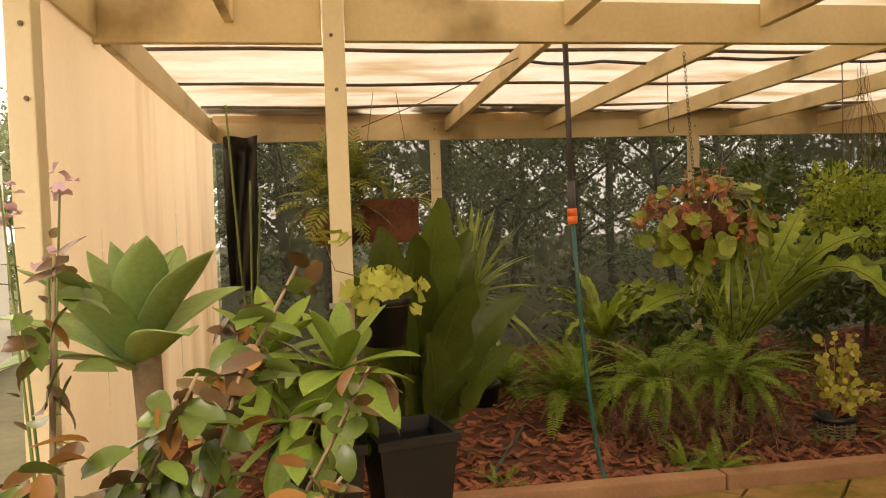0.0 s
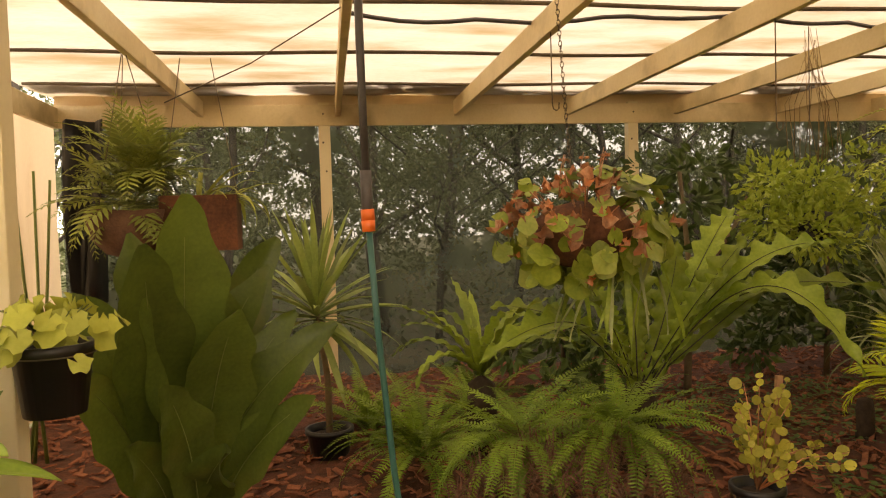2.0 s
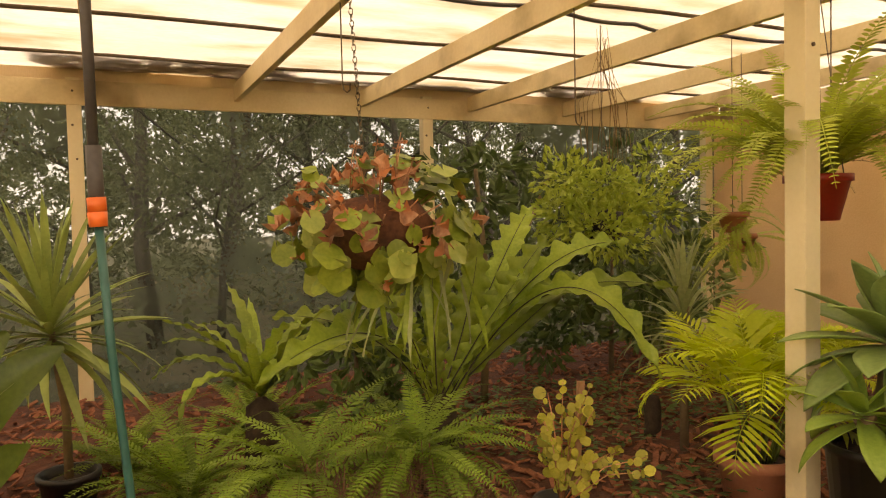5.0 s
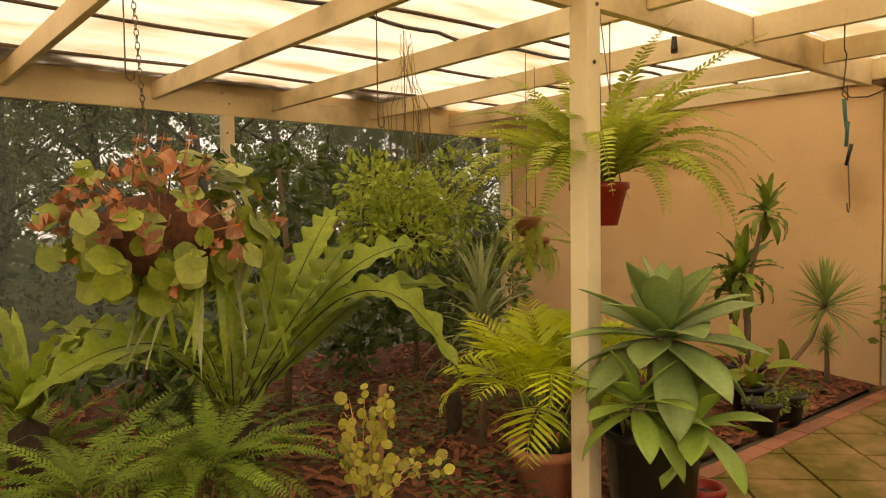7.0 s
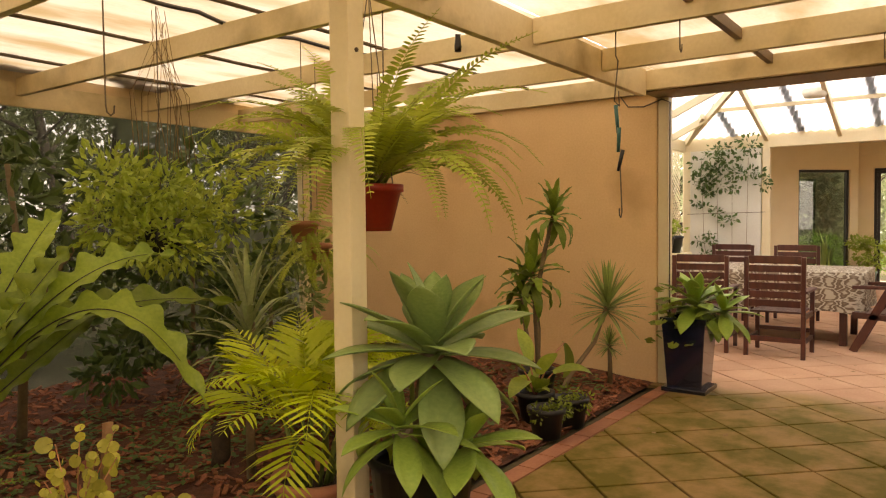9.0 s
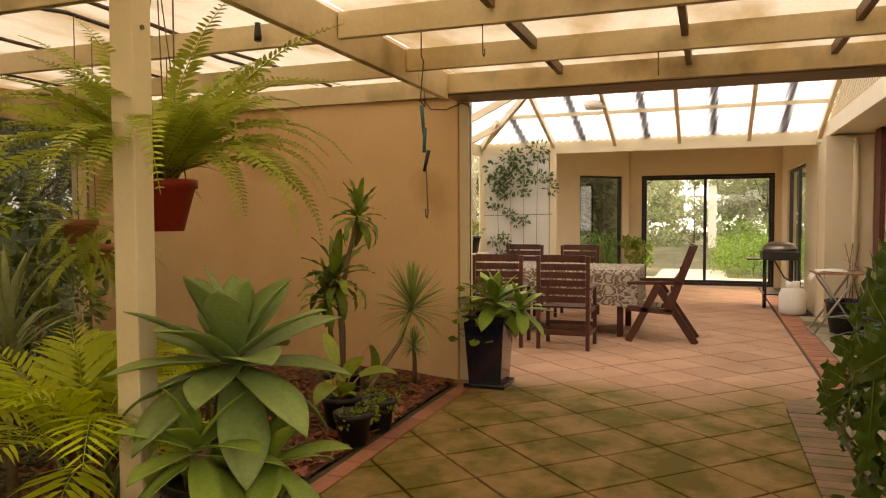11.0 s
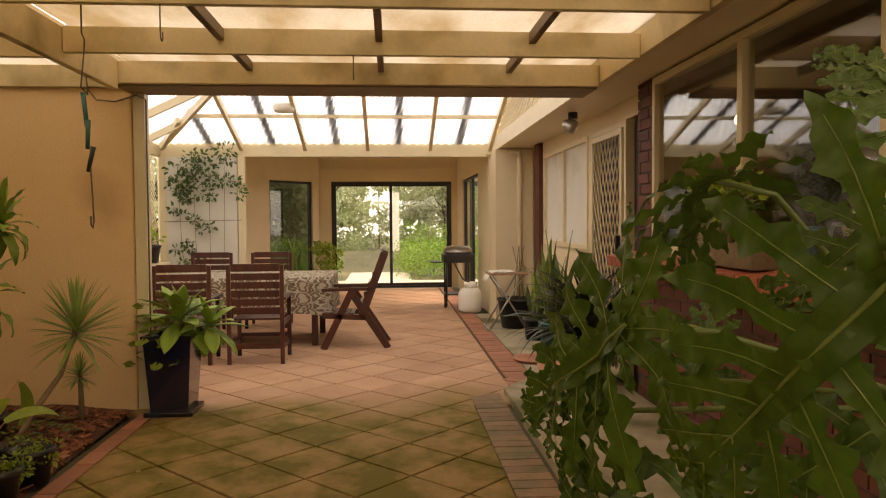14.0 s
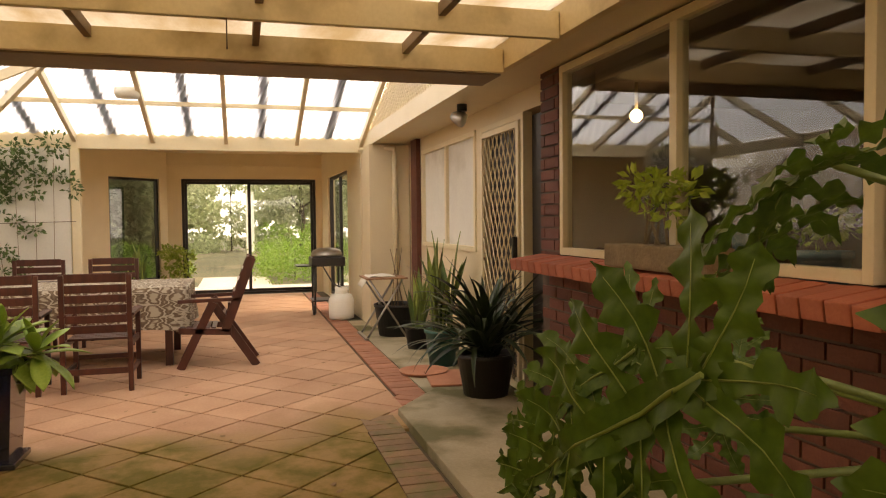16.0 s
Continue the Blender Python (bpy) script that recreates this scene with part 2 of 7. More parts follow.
M["agave"] = leafmat("agave_leaf", (0.18, 0.29, 0.085), (0.33, 0.44, 0.15), 0.45, s1=2.5, vary=0.18, trans=0.12)
M["agave_y"] = leafmat("young_agave_leaf", (0.21, 0.35, 0.055), (0.37, 0.51, 0.105), 0.45, s1=2.5, vary=0.2, trans=0.15)
M["strel"] = leafmat("broad_leaf", (0.06, 0.095, 0.018), (0.12, 0.17, 0.034), 0.3, c3=(0.13, 0.14, 0.03), stain=0.1, vary=0.25, trans=0.3)
M["fern"] = leafmat("fern_leaf", (0.11, 0.20, 0.020), (0.26, 0.38, 0.055), 0.5, vary=0.35, trans=0.3)
M["fern_y"] = leafmat("hanging_fern_leaf", (0.32, 0.40, 0.05), (0.54, 0.60, 0.11), 0.5, vary=0.25, trans=0.35)
M["basketfern"] = leafmat("basket_fern_leaf", (0.20, 0.25, 0.05), (0.36, 0.40, 0.10), 0.5, vary=0.3)
M["nest"] = leafmat("nest_fern_leaf", (0.15, 0.24, 0.026), (0.35, 0.44, 0.07), 0.38, vary=0.3, s1=3, trans=0.35)
M["rib"] = mat("dark_rib", (0.02, 0.015, 0.01), (0.04, 0.03, 0.02), 0.6)
M["palm"] = leafmat("palm_leaf", (0.46, 0.58, 0.035), (0.70, 0.76, 0.09), 0.45, vary=0.2, trans=0.35)
M["begonia"] = leafmat("begonia_leaf", (0.13, 0.20, 0.020), (0.32, 0.37, 0.06), 0.42, c3=(0.36, 0.16, 0.06), stain=0.10, vary=0.25, s1=9)
M["begonia_y"] = leafmat("yellowing_begonia_leaf", (0.20, 0.28, 0.05), (0.40, 0.42, 0.11), 0.45, c3=(0.45, 0.16, 0.06), stain=0.1, vary=0.25, s1=9)
M["begonia_r"] = leafmat("withered_begonia_leaf", (0.18, 0.07, 0.035), (0.62, 0.33, 0.19), 0.6, c3=(0.42, 0.14, 0.05), stain=0.35, s1=14, vary=0.5)
M["shrub"] = leafmat("shrub_leaf", (0.19, 0.27, 0.035), (0.38, 0.46, 0.08), 0.45, vary=0.35, trans=0.3)
M["darkshrub"] = leafmat("dark_shrub_leaf", (0.06, 0.11, 0.03), (0.13, 0.20, 0.05), 0.5, vary=0.3)
M["yleaf"] = leafmat("yellow_green_leaf", (0.34, 0.38, 0.06), (0.48, 0.50, 0.10), 0.5, vary=0.2)
M["roundleaf"] = leafmat("round_leaf", (0.30, 0.30, 0.04), (0.56, 0.50, 0.10), 0.5, c3=(0.45, 0.16, 0.06), stain=0.15, vary=0.3)
M["corn"] = leafmat("corn_plant_leaf", (0.14, 0.23, 0.03), (0.30, 0.40, 0.07), 0.4, vary=0.3)
M["drac"] = leafmat("strap_leaf", (0.18, 0.25, 0.06), (0.34, 0.42, 0.13), 0.45, vary=0.35)
M["philo"] = leafmat("lobed_leaf", (0.032, 0.078, 0.010), (0.088, 0.155, 0.022), 0.36, vary=0.25, s1=3, trans=0.2)
M["clivia"] = leafmat("dark_strap_leaf", (0.016, 0.030, 0.012), (0.040, 0.060, 0.022), 0.32, vary=0.4, trans=0.1)
M["philo_y"] = leafmat("leaf_vein", (0.16, 0.22, 0.05), (0.24, 0.29, 0.08), 0.4)
M["tip"] = leafmat("bronze_leaf", (0.085, 0.05, 0.022), (0.16, 0.085, 0.035), 0.3, c3=(0.10, 0.13, 0.045), stain=0.4, vary=0.4)
M["tip_g"] = leafmat("olive_leaf", (0.07, 0.11, 0.022), (0.13, 0.18, 0.04), 0.3, c3=(0.15, 0.10, 0.04), stain=0.2, vary=0.4)
M["tip_o"] = leafmat("orange_young_leaf", (0.26, 0.11, 0.03), (0.36, 0.19, 0.055), 0.35, vary=0.35, trans=0.35)
M["dead"] = leafmat("dead_leaf", (0.20, 0.11, 0.05), (0.36, 0.24, 0.12), 0.8, vary=0.3)
M["liner"] = mat("rust_fibre", (0.05, 0.018, 0.010), (0.20, 0.075, 0.035), 0.9, 7, 60, 0.6, vary=0.1)
M["straw"] = mat("dry_straw", (0.14, 0.06, 0.04), (0.28, 0.15, 0.09), 0.85, 8, 80, 0.4, vary=0.3)
M["treeleaf"] = leafmat("tree_leaf", (0.10, 0.12, 0.055), (0.20, 0.23, 0.11), 0.6, vary=0.3, trans=0.35)
M["hedge"] = leafmat("hedge_leaf", (0.12, 0.24, 0.03), (0.24, 0.38, 0.06), 0.5, vary=0.2)
# pale garden leaves, lightened further to paint in the bright haze outdoors
M["paleleaf"] = leafmat("haze_paled_leaf", (0.34, 0.40, 0.22), (0.52, 0.56, 0.36), 0.6, vary=0.2, trans=0.45)
M["spider"] = leafmat("striped_strap_leaf", (0.22, 0.28, 0.11), (0.42, 0.46, 0.24), 0.45, vary=0.3)
M["pink"] = leafmat("pink_petal", (0.66, 0.40, 0.46), (0.80, 0.60, 0.63), 0.5)
M["path"] = mat("garden_path", (0.62, 0.54, 0.44), (0.74, 0.66, 0.56), 0.85, 1.5, 30, 0.2)


# ---------------------------------------------------------------- helpers
def box(bm, x0, x1, y0, y1, z0, z1, m=None):
    vs = [bm.verts.new((x, y, z)) for z in (z0, z1) for x, y in ((x0, y0), (x1, y0), (x1, y1), (x0, y1))]
    for f in ((3, 2, 1, 0), (4, 5, 6, 7), (0, 1, 5, 4), (1, 2, 6, 5), (2, 3, 7, 6), (3, 0, 4, 7)):
        bm.faces.new([vs[i] for i in f])
    if m:
        for v in vs:
            v.co = m @ v.co
    return vs


def bevelled(bm, w=0.004):
    bmesh.ops.bevel(bm, geom=bm.edges[:], offset=w, segments=2, profile=0.6, affect="EDGES")


def thicken(bm, t):
    bm.normal_update()
    bmesh.ops.solidify(bm, geom=bm.faces[:], thickness=t)


def tube(bm, pts, r, n=6, r1=None):
    pts = [Vector(p) for p in pts]
    rings = []
    for i, p in enumerate(pts):
        d = (pts[min(i + 1, len(pts) - 1)] - pts[max(i - 1, 0)]).normalized()
        a = d.orthogonal().normalized() if abs(d.z) > 0.95 else d.cross(Vector((0, 0, 1))).normalized()
        b = d.cross(a)
        rr = r if r1 is None else r + (r1 - r) * i / (len(pts) - 1)
        rings.append([bm.verts.new(p + rr * (math.cos(k * math.tau / n) * a + math.sin(k * math.tau / n) * b)) for k in range(n)])
    for s, t in zip(rings, rings[1:]):
        for k in range(n):
            bm.faces.new((s[k], s[(k + 1) % n], t[(k + 1) % n], t[k])).smooth = True
    bm.faces.new(rings[0][::-1])
    bm.faces.new(rings[-1])


def lathe(bm, prof, n=24, z0=0.0, sx=1.0, sy=1.0):
    rings = [[bm.verts.new((sx * r * math.cos(k * math.tau / n), sy * r * math.sin(k * math.tau / n), z + z0)) for k in range(n)] for r, z in prof]
    for s, t in zip(rings, rings[1:]):
        for k in range(n):
            bm.faces.new((s[k], s[(k + 1) % n], t[(k + 1) % n], t[k])).smooth = n > 8
    if prof[0][0] > 0.002:
        bm.faces.new(rings[0][::-1])
    return rings


def mesh_of(name, bm, material):
    me = bpy.data.meshes.new(name)
    bm.normal_update()
    bm.to_mesh(me)
    bm.free()
    me.materials.append(material)
    return me


def part(name, bm, material, parent=None, label="", m=None):
    ob = new(name, mesh_of(name, bm, material))
    if m is not None:
        ob.matrix_basis = m
    if parent is not None:
        ob.parent = parent
    if label:
        ob["label"] = label
    return ob


def piece(name, me, parent, m):
    ob = new(name, me)
    ob.parent, ob.matrix_basis = parent, m
    return ob


def thing(name, label, category, x, y, z, rz=0, group=""):
    ob = new(name)
    ob.matrix_basis = pose(x, y, z, 0, 0, rz)
    return tagged(ob, label, category, group)


def structure(name, bm, material, label="", category=""):
    return tagged(part(name, bm, material), label, category, "", "structure")


def beam(name, x0, x1, y0, y1, z0, z1, material, label, bev=0.004):
    bm = bmesh.new()
    box(bm, x0, x1, y0, y1, z0, z1)
    bevelled(bm, bev)
    return structure(name, bm, material, label, "beam")


rnd = random.Random(7)


def u(a, b):
    return rnd.uniform(a, b)


# ---------------------------------------------------------------- ground, floor, walls
YF, YB, XL, XW = 4.25, 8.2, -0.40, 8.15      # front beam, back beam, cloth wall, rendered wall
bm = bmesh.new()
bmesh.ops.create_grid(bm, x_segments=60, y_segments=60, size=60)
for v in bm.verts:
    v.co.x, v.co.y = v.co.x + 8, v.co.y + 6
    d = max(abs(v.co.x - 8) - 12, abs(v.co.y - 4) - 7, 0)
    v.co.z = -0.06 + min(d, 12) * 0.02 * (0.5 + noise.noise(v.co * 0.2))
structure("ground", bm, M["grass"], "leaf-littered dry grass and earth", "ground")

bm = bmesh.new()
bmesh.ops.create_grid(bm, x_segments=120, y_segments=60, size=0.5)
for v in bm.verts:
    v.co.x, v.co.y = XL + 0.02 + (v.co.x + 0.5) * (XW - XL - 0.04), 4.28 + (v.co.y + 0.5) * (YB - 4.28)
    v.co.z = 0.0 + 0.035 * noise.noise(v.co * 1.3) + 0.02 * noise.noise(v.co * 7) + min(0.05, (v.co.y - 4.28) * 0.1)
structure("mulch_bed", bm, M["mulch"], "garden bed of red-brown bark mulch", "garden bed")

# loose chips on the bed
bm = bmesh.new()
for i in range(6400):
    x, y = u(-0.35, 8.0), 4.3 + (YB - 4.3) * u(0, 1) ** 1.6
    z = 0.035 * noise.noise(Vector((x, y, 0)) * 1.3) + min(0.05, (y - 4.28) * 0.1) + 0.018
    l, w, a = u(0.015, 0.05), u(0.006, 0.016), u(0, 6.3)
    box(bm, -l, l, -w, w, -0.003, 0.004, pose(x, y, z, u(-30, 30), u(-30, 30), math.degrees(a)))
tagged(part("bark_chips", bm, M["chip"]), "scattered chips of red-brown bark", "mulch", "", "stuff")

bm = bmesh.new()
box(bm, -4, 18.2, -2.5, YF + 0.03, -0.3, -0.022)
box(bm, XW + 0.05, 18.2, YF + 0.03, 6.0, -0.3, -0.022)
floor = structure("floor", bm, M["joint"], "paved patio floor with dark mossy joints", "floor")

# timber edge of the bed
for i, (x0, x1) in enumerate(((1.0, 2.55), (2.56, 4.3))):
    bm = bmesh.new()
    box(bm, x0, x1, 4.10, 4.20, -0.02, 0.075)
    bevelled(bm, 0.012)
    structure("trim", bm, M["stake"], "weathered timber edging of the garden bed", "edging")

# cloth wall on the far side of the bed, in three panels with seams
for i, (y0, y1) in enumerate(((3.45, 4.22), (4.225, 6.1), (6.105, 8.2))):
    bm = bmesh.new()
    x0, x1 = XL - 0.03 * (y0 - 4.2), XL - 0.03 * (y1 - 4.2)
    n = 14
    rows = []
    for k in range(n + 1):
        f = k / n
        col = []
        for j in range(9):
            z = 0.0 + 2.32 * j / 8
            col.append(bm.verts.new((x0 + (x1 - x0) * f + 0.012 * noise.noise(Vector((y0 + f * 2, z, 3))), y0 + (y1 - y0) * f, z)))
        rows.append(col)
    for r, s in zip(rows, rows[1:]):
        for j in range(8):
            bm.faces.new((r[j], r[j + 1], s[j + 1], s[j])).smooth = True
    structure("wall_west", bm, M["hessian"], "tan woven cloth wall panel, stained in streaks", "wall")
# loose dark cloth hanging in the back corner
bm = bmesh.new()
rows = [[bm.verts.new((XL + 0.02 + 0.33 * j / 6 * (1 - 0.25 * k / 8), 8.02 - 0.10 * math.sin(j * 1.3 + k * 0.4), 2.3 - 1.5 * k / 8)) for j in range(7)] for k in range(9)]
for r, s in zip(rows, rows[1:]):
    for j in range(6):
        bm.faces.new((r[j], r[j + 1], s[j + 1], s[j])).smooth = True
thicken(bm, 0.006)
tagged(part("shade_cloth", bm, M["black"]), "loose black shade cloth hanging in the corner", "cloth")

# rendered wall with its end post
bm = bmesh.new()
box(bm, XW, XW + 0.12, YF + 0.02, YB + 0.15, -0.05, 2.46)
bevelled(bm, 0.015)
structure("wall_east", bm, M["tanwall"], "tan rendered wall with faint scuffs", "wall")
bm = bmesh.new()
box(bm, XW + 0.015, XW + 0.115, YF - 0.07, YF + 0.015, 0, 2.34)
bevelled(bm, 0.006)
structure("wall_post", bm, M["creampaint"], "cream post closing the end of the rendered wall", "post")
bm = bmesh.new()
tube(bm, [(XW - 0.02, YF + 0.32, 2.36), (XW - 0.03, YF + 0.25, 2.27), (XW - 0.02, YF + 0.12, 2.26), (XW, YF - 0.02, 2.31), (XW + 0.005, YF - 0.085, 2.28), (XW + 0.005, YF - 0.085, 0.05)], 0.006, 5)
tagged(part("cable", bm, M["wire"]), "thin cable looped along the wall and down its post", "cable")

# back shade mesh
bm = bmesh.new()
rows = [[bm.verts.new((XL - 0.1 + (XW - XL + 0.1) * j / 40, YB + 0.06 + 0.015 * noise.noise(Vector((j * 0.3, k, 0))), 2.3 * k / 6)) for k in range(7)] for j in range(41)]
for r, s in zip(rows, rows[1:]):
    for k in range(6):
        bm.faces.new((r[k], s[k], s[k + 1], r[k + 1])).smooth = True
structure("wall_north", bm, M["mesh"], "dark green see-through shade mesh", "mesh screen")

# ---------------------------------------------------------------- posts, beams, rafters
def post(x, y, w, d, z1, label, name="post"):
    bm = bmesh.new()
    box(bm, -w / 2, w / 2, -d / 2, d / 2, 0, z1)
    bevelled(bm, 0.006)
    # dark bolt heads
    ob = structure(name, bm, M["post"], label, "post")
    ob.matrix_basis = pose(x, y, 0)
    for k in range(3):
        b2 = bmesh.new()
        lathe(b2, [(0.009, 0), (0.009, 0.006), (0.0, 0.008)], 8)
        part("bolt", b2, M["wire"], ob, m=pose(u(-0.02, 0.02), -d / 2 - 0.001, z1 - 0.1 - k * 0.25, 90, 0, 0))
    return ob


post(0.675, YF - 0.05, 0.10, 0.10, 2.62, "cream painted timber post with bolt heads")
post(4.46, YF - 0.05, 0.09, 0.10, 2.62, "cream painted timber post with bolt heads")
for x in (1.71, 4.56, 7.95):
    post(x, YB - 0.02, 0.10, 0.09, 2.46, "cream timber post at the mesh screen")
post(XL + 0.02, 3.42, 0.09, 0.09, 2.45, "cream timber post at the end of the cloth wall")

beam("front_beam", XL - 0.1, 0.62, YF - 0.02, YF + 0.03, 2.255, 2.46, M["timber"], "cream painted front beam with knots and cracks")
beam("front_beam", 0.73, 4.41, YF - 0.02, YF + 0.03, 2.265, 2.465, M["timber"], "cream painted front beam with knots and cracks")
beam("front_beam", 4.51, 7.80, YF - 0.02, YF + 0.03, 2.29, 2.49, M["timber"], "cream painted front beam with knots and cracks")
beam("back_beam", XL - 0.1, XW, YB - 0.07, YB - 0.025, 2.258, 2.44, M["timber"], "cream timber beam along the mesh screen")
beam("side_beam", XL - 0.02, XL + 0.025, 3.4, YF - 0.03, 2.27, 2.45, M["timber"], "cream timber beam along the cloth wall")
bm = bmesh.new()
box(bm, XL + 0.02, XL + 0.065, YF + 0.04, YB - 0.08, 2.25, 2.42)
for v in bm.verts:
    v.co.x -= 0.03 * (v.co.y - 4.2)
bevelled(bm)
structure("side_beam", bm, M["timber"], "cream timber beam along the cloth wall", "beam")
RX = [0.68, 1.83, 2.88, 3.93, 4.98, 6.03, 7.06]
for i, x in enumerate(RX):
    beam("rafter", x - 0.022, x + 0.022, YF + 0.035, YB - 0.075, 2.335, 2.47, M["timber"], "cream painted timber rafter with knots")
for i, x in enumerate((0.2, 1.83, 2.88, 3.93, 4.98, 6.03, 6.98)):
    beam("rafter", x - 0.022, x + 0.022, 0.90, YF - 0.025, 2.345, 2.49, M["timber"], "cream painted timber rafter over the patio")
beam("end_beam", 7.81, 7.855, 0.90, YF + 0.03, 2.335, 2.485, M["timber"], "cream beam at the edge of the shade roof")
beam("end_board", 7.86, 8.24, 0.90, YF + 0.03, 2.325, 2.36, M["brown"], "brown underside board of the edge beam")
beam("end_board", 8.20, 8.245, 0.90, YF + 0.03, 2.365, 2.60, M["creampaint"], "cream beam facing the glazed patio")
beam("wall_plate", XW - 0.05, XW + 0.0, YF + 0.035, YB - 0.08, 2.36, 2.515, M["timber"], "cream timber plate on the rendered wall")

# noggins between the patio rafters
for x0, x1 in ((4.98, 6.03), (6.03, 6.98), (6.98, 7.83)):
    for y in (1.55, 2.45, 3.35):
        beam("noggin", x0 + 0.023, x1 - 0.023, y - 0.02, y + 0.02, 2.42, 2.485, M["brown"], "short brown noggin between rafters", 0.003)

# roof cloth: one sheet over the bed, one over the patio, sagging between battens
def roof_sheet(x0, x1, y0, y1, z, sag, nb):
    bm = bmesh.new()
    nx, ny = 60, nb * 6
    rows = []
    for j in range(ny + 1):
        fy = j / ny
        s = -sag * abs(math.sin(fy * nb * math.pi))
        rows.append([bm.verts.new((x0 + (x1 - x0) * i / nx, y0 + (y1 - y0) * fy, z + s + 0.006 * noise.noise(Vector((i * 0.7, j * 0.4, z))))) for i in range(nx + 1)])
    for r, s in zip(rows, rows[1:]):
        for i in range(nx):
            bm.faces.new((r[i], r[i + 1], s[i + 1], s[i])).smooth = True
    return structure("roof_sheet", bm, M["roofcloth"], "stained cream translucent roof sheeting, brown along the folds", "roof")


roof_sheet(XL - 0.15, XW + 0.1, YF + 0.02, YB + 0.1, 2.535, 0.02, 4)
bm = bmesh.new()
box(bm, XL - 0.1, XW, YB - 0.02, YB - 0.012, 2.43, 2.53)
structure("roof_flap", bm, M["hessian"], "brown cloth closing the gap above the back beam", "cloth")
roof_sheet(XL - 0.6, 8.22, 0.75, YF + 0.01, 2.535, 0.008, 4)
for k, y in enumerate((5.40, 6.50, 7.55)):
    bm = bmesh.new()
    tube(bm, [(XL - 0.1 + (XW - XL) * i / 24, y + 0.005 * math.sin(i * 1.7 + k), 2.505 + 0.008 * math.sin(i * 0.9 + k)) for i in range(25)], 0.013, 5)
    structure("roof_batten", bm, M["batten"], "thin dark batten under the roof sheeting", "batten")
# black irrigation pipe draped over the rafters
bm = bmesh.new()
tube(bm, [(1.85 + 5.6 * i / 40, 5.55 + 0.08 * math.sin(i * 0.33), 2.492 - 0.028 * abs(math.sin(i * 0.6))) for i in range(41)], 0.012, 6)
tagged(part("irrigation_pipe", bm, M["pipe"]), "black irrigation pipe sagging under the roof", "pipe")

# leaf litter lying on the back of the roof sheet
bm = bmesh.new()
for k in range(5200):
    x, y = u(XL - 0.1, XW), YB + 0.08 - 0.85 * u(0, 1) ** 1.5 * (0.75 + 0.5 * noise.noise(Vector((k * 0.0007, 2, 1))))
    if noise.noise(Vector((x * 1.2, y * 2, 5))) < -0.25:
        continue
    box(bm, -0.05, 0.05, -0.018, 0.018, 0, 0.002, pose(x, y, 2.545 + u(0, 0.01), u(-8, 8), u(-8, 8), u(0, 360)))
tagged(part("leaf_litter", bm, M["dead"]), "brown leaf litter lying on the roof sheeting", "leaf litter", "", "stuff")

# outside the cloth wall: a pale wall in daylight
bm = bmesh.new()
box(bm, -3.2, -3.0, -2.5, 9.5, -0.05, 2.2)
structure("wall_far_west", bm, M["white"], "pale wall out in the daylight", "wall")

# ---------------------------------------------------------------- the house
HY, RY = 0.50, 0.38          # window wall and recessed door wall
WX0, WX1, WZ0, WZ1 = 5.32, 7.79, 1.15, 2.385
bm = bmesh.new()
box(bm, 4.1, 8.14, HY - 0.25, HY - 0.012, -0.05, 1.09)
box(bm, 7.80, 8.14, HY - 0.25, HY - 0.012, 1.09, 2.5)
box(bm, 4.1, 5.27, HY - 0.25, HY - 0.012, 1.09, 2.5)
box(bm, 5.27, 7.80, HY - 0.25, HY - 0.012, 2.40, 2.5)
wall_south = structure("wall_south", bm, M["mortar"], "dark red brick wall below the kitchen window", "wall")
bm = bmesh.new()
box(bm, 8.14, 13.4, RY - 0.2, RY, 2.24, 2.5)
box(bm, 12.05, 13.4, RY - 0.2, RY, -0.05, 2.24)
box(bm, 9.78, 9.95, RY - 0.2, RY, -0.05, 2.24)
box(bm, 9.95, 12.05, RY - 0.2, RY, -0.05, 1.08)
structure("wall_recess", bm, M["creamwall"], "cream wall with door and sliding window", "wall")
bm = bmesh.new()
box(bm, -4.2, 4.1, -1.5, -1.3, -0.05, 2.6)
box(bm, 4.1, 4.2, -1.3, HY - 0.25, -0.05, 2.6)
structure("wall_rear", bm, M["creamwall"], "plain cream house wall", "wall")
# rooms behind the glass, their dimness painted in as dark brown
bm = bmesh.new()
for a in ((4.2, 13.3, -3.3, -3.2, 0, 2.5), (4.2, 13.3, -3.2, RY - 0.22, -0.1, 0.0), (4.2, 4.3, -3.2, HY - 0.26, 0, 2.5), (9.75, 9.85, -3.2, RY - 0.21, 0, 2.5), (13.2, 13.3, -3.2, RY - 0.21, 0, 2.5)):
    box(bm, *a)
structure("room_walls", bm, M["room"], "kitchen walls behind the glass, dimness put into their colour", "wall")
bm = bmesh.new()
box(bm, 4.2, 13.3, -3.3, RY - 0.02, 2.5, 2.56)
structure("ceiling", bm, M["room"], "kitchen ceiling, dimness put into its colour", "ceiling")
# eave: soffit and fascia
bm = bmesh.new()
box(bm, 3.9, 13.4, RY + 0.003, 0.84, 2.405, 2.43)
structure("soffit", bm, M["creampaint"], "cream eave soffit", "soffit")
beam("fascia", 3.6, 8.30, 0.845, 0.895, 2.36, 2.56, M["timber"], "cream fascia beam carrying the shade rafters")
beam("fascia", 8.305, 13.42, 0.845, 0.895, 2.39, 2.58, M["creampaint"], "pale cream fascia board of the eave")

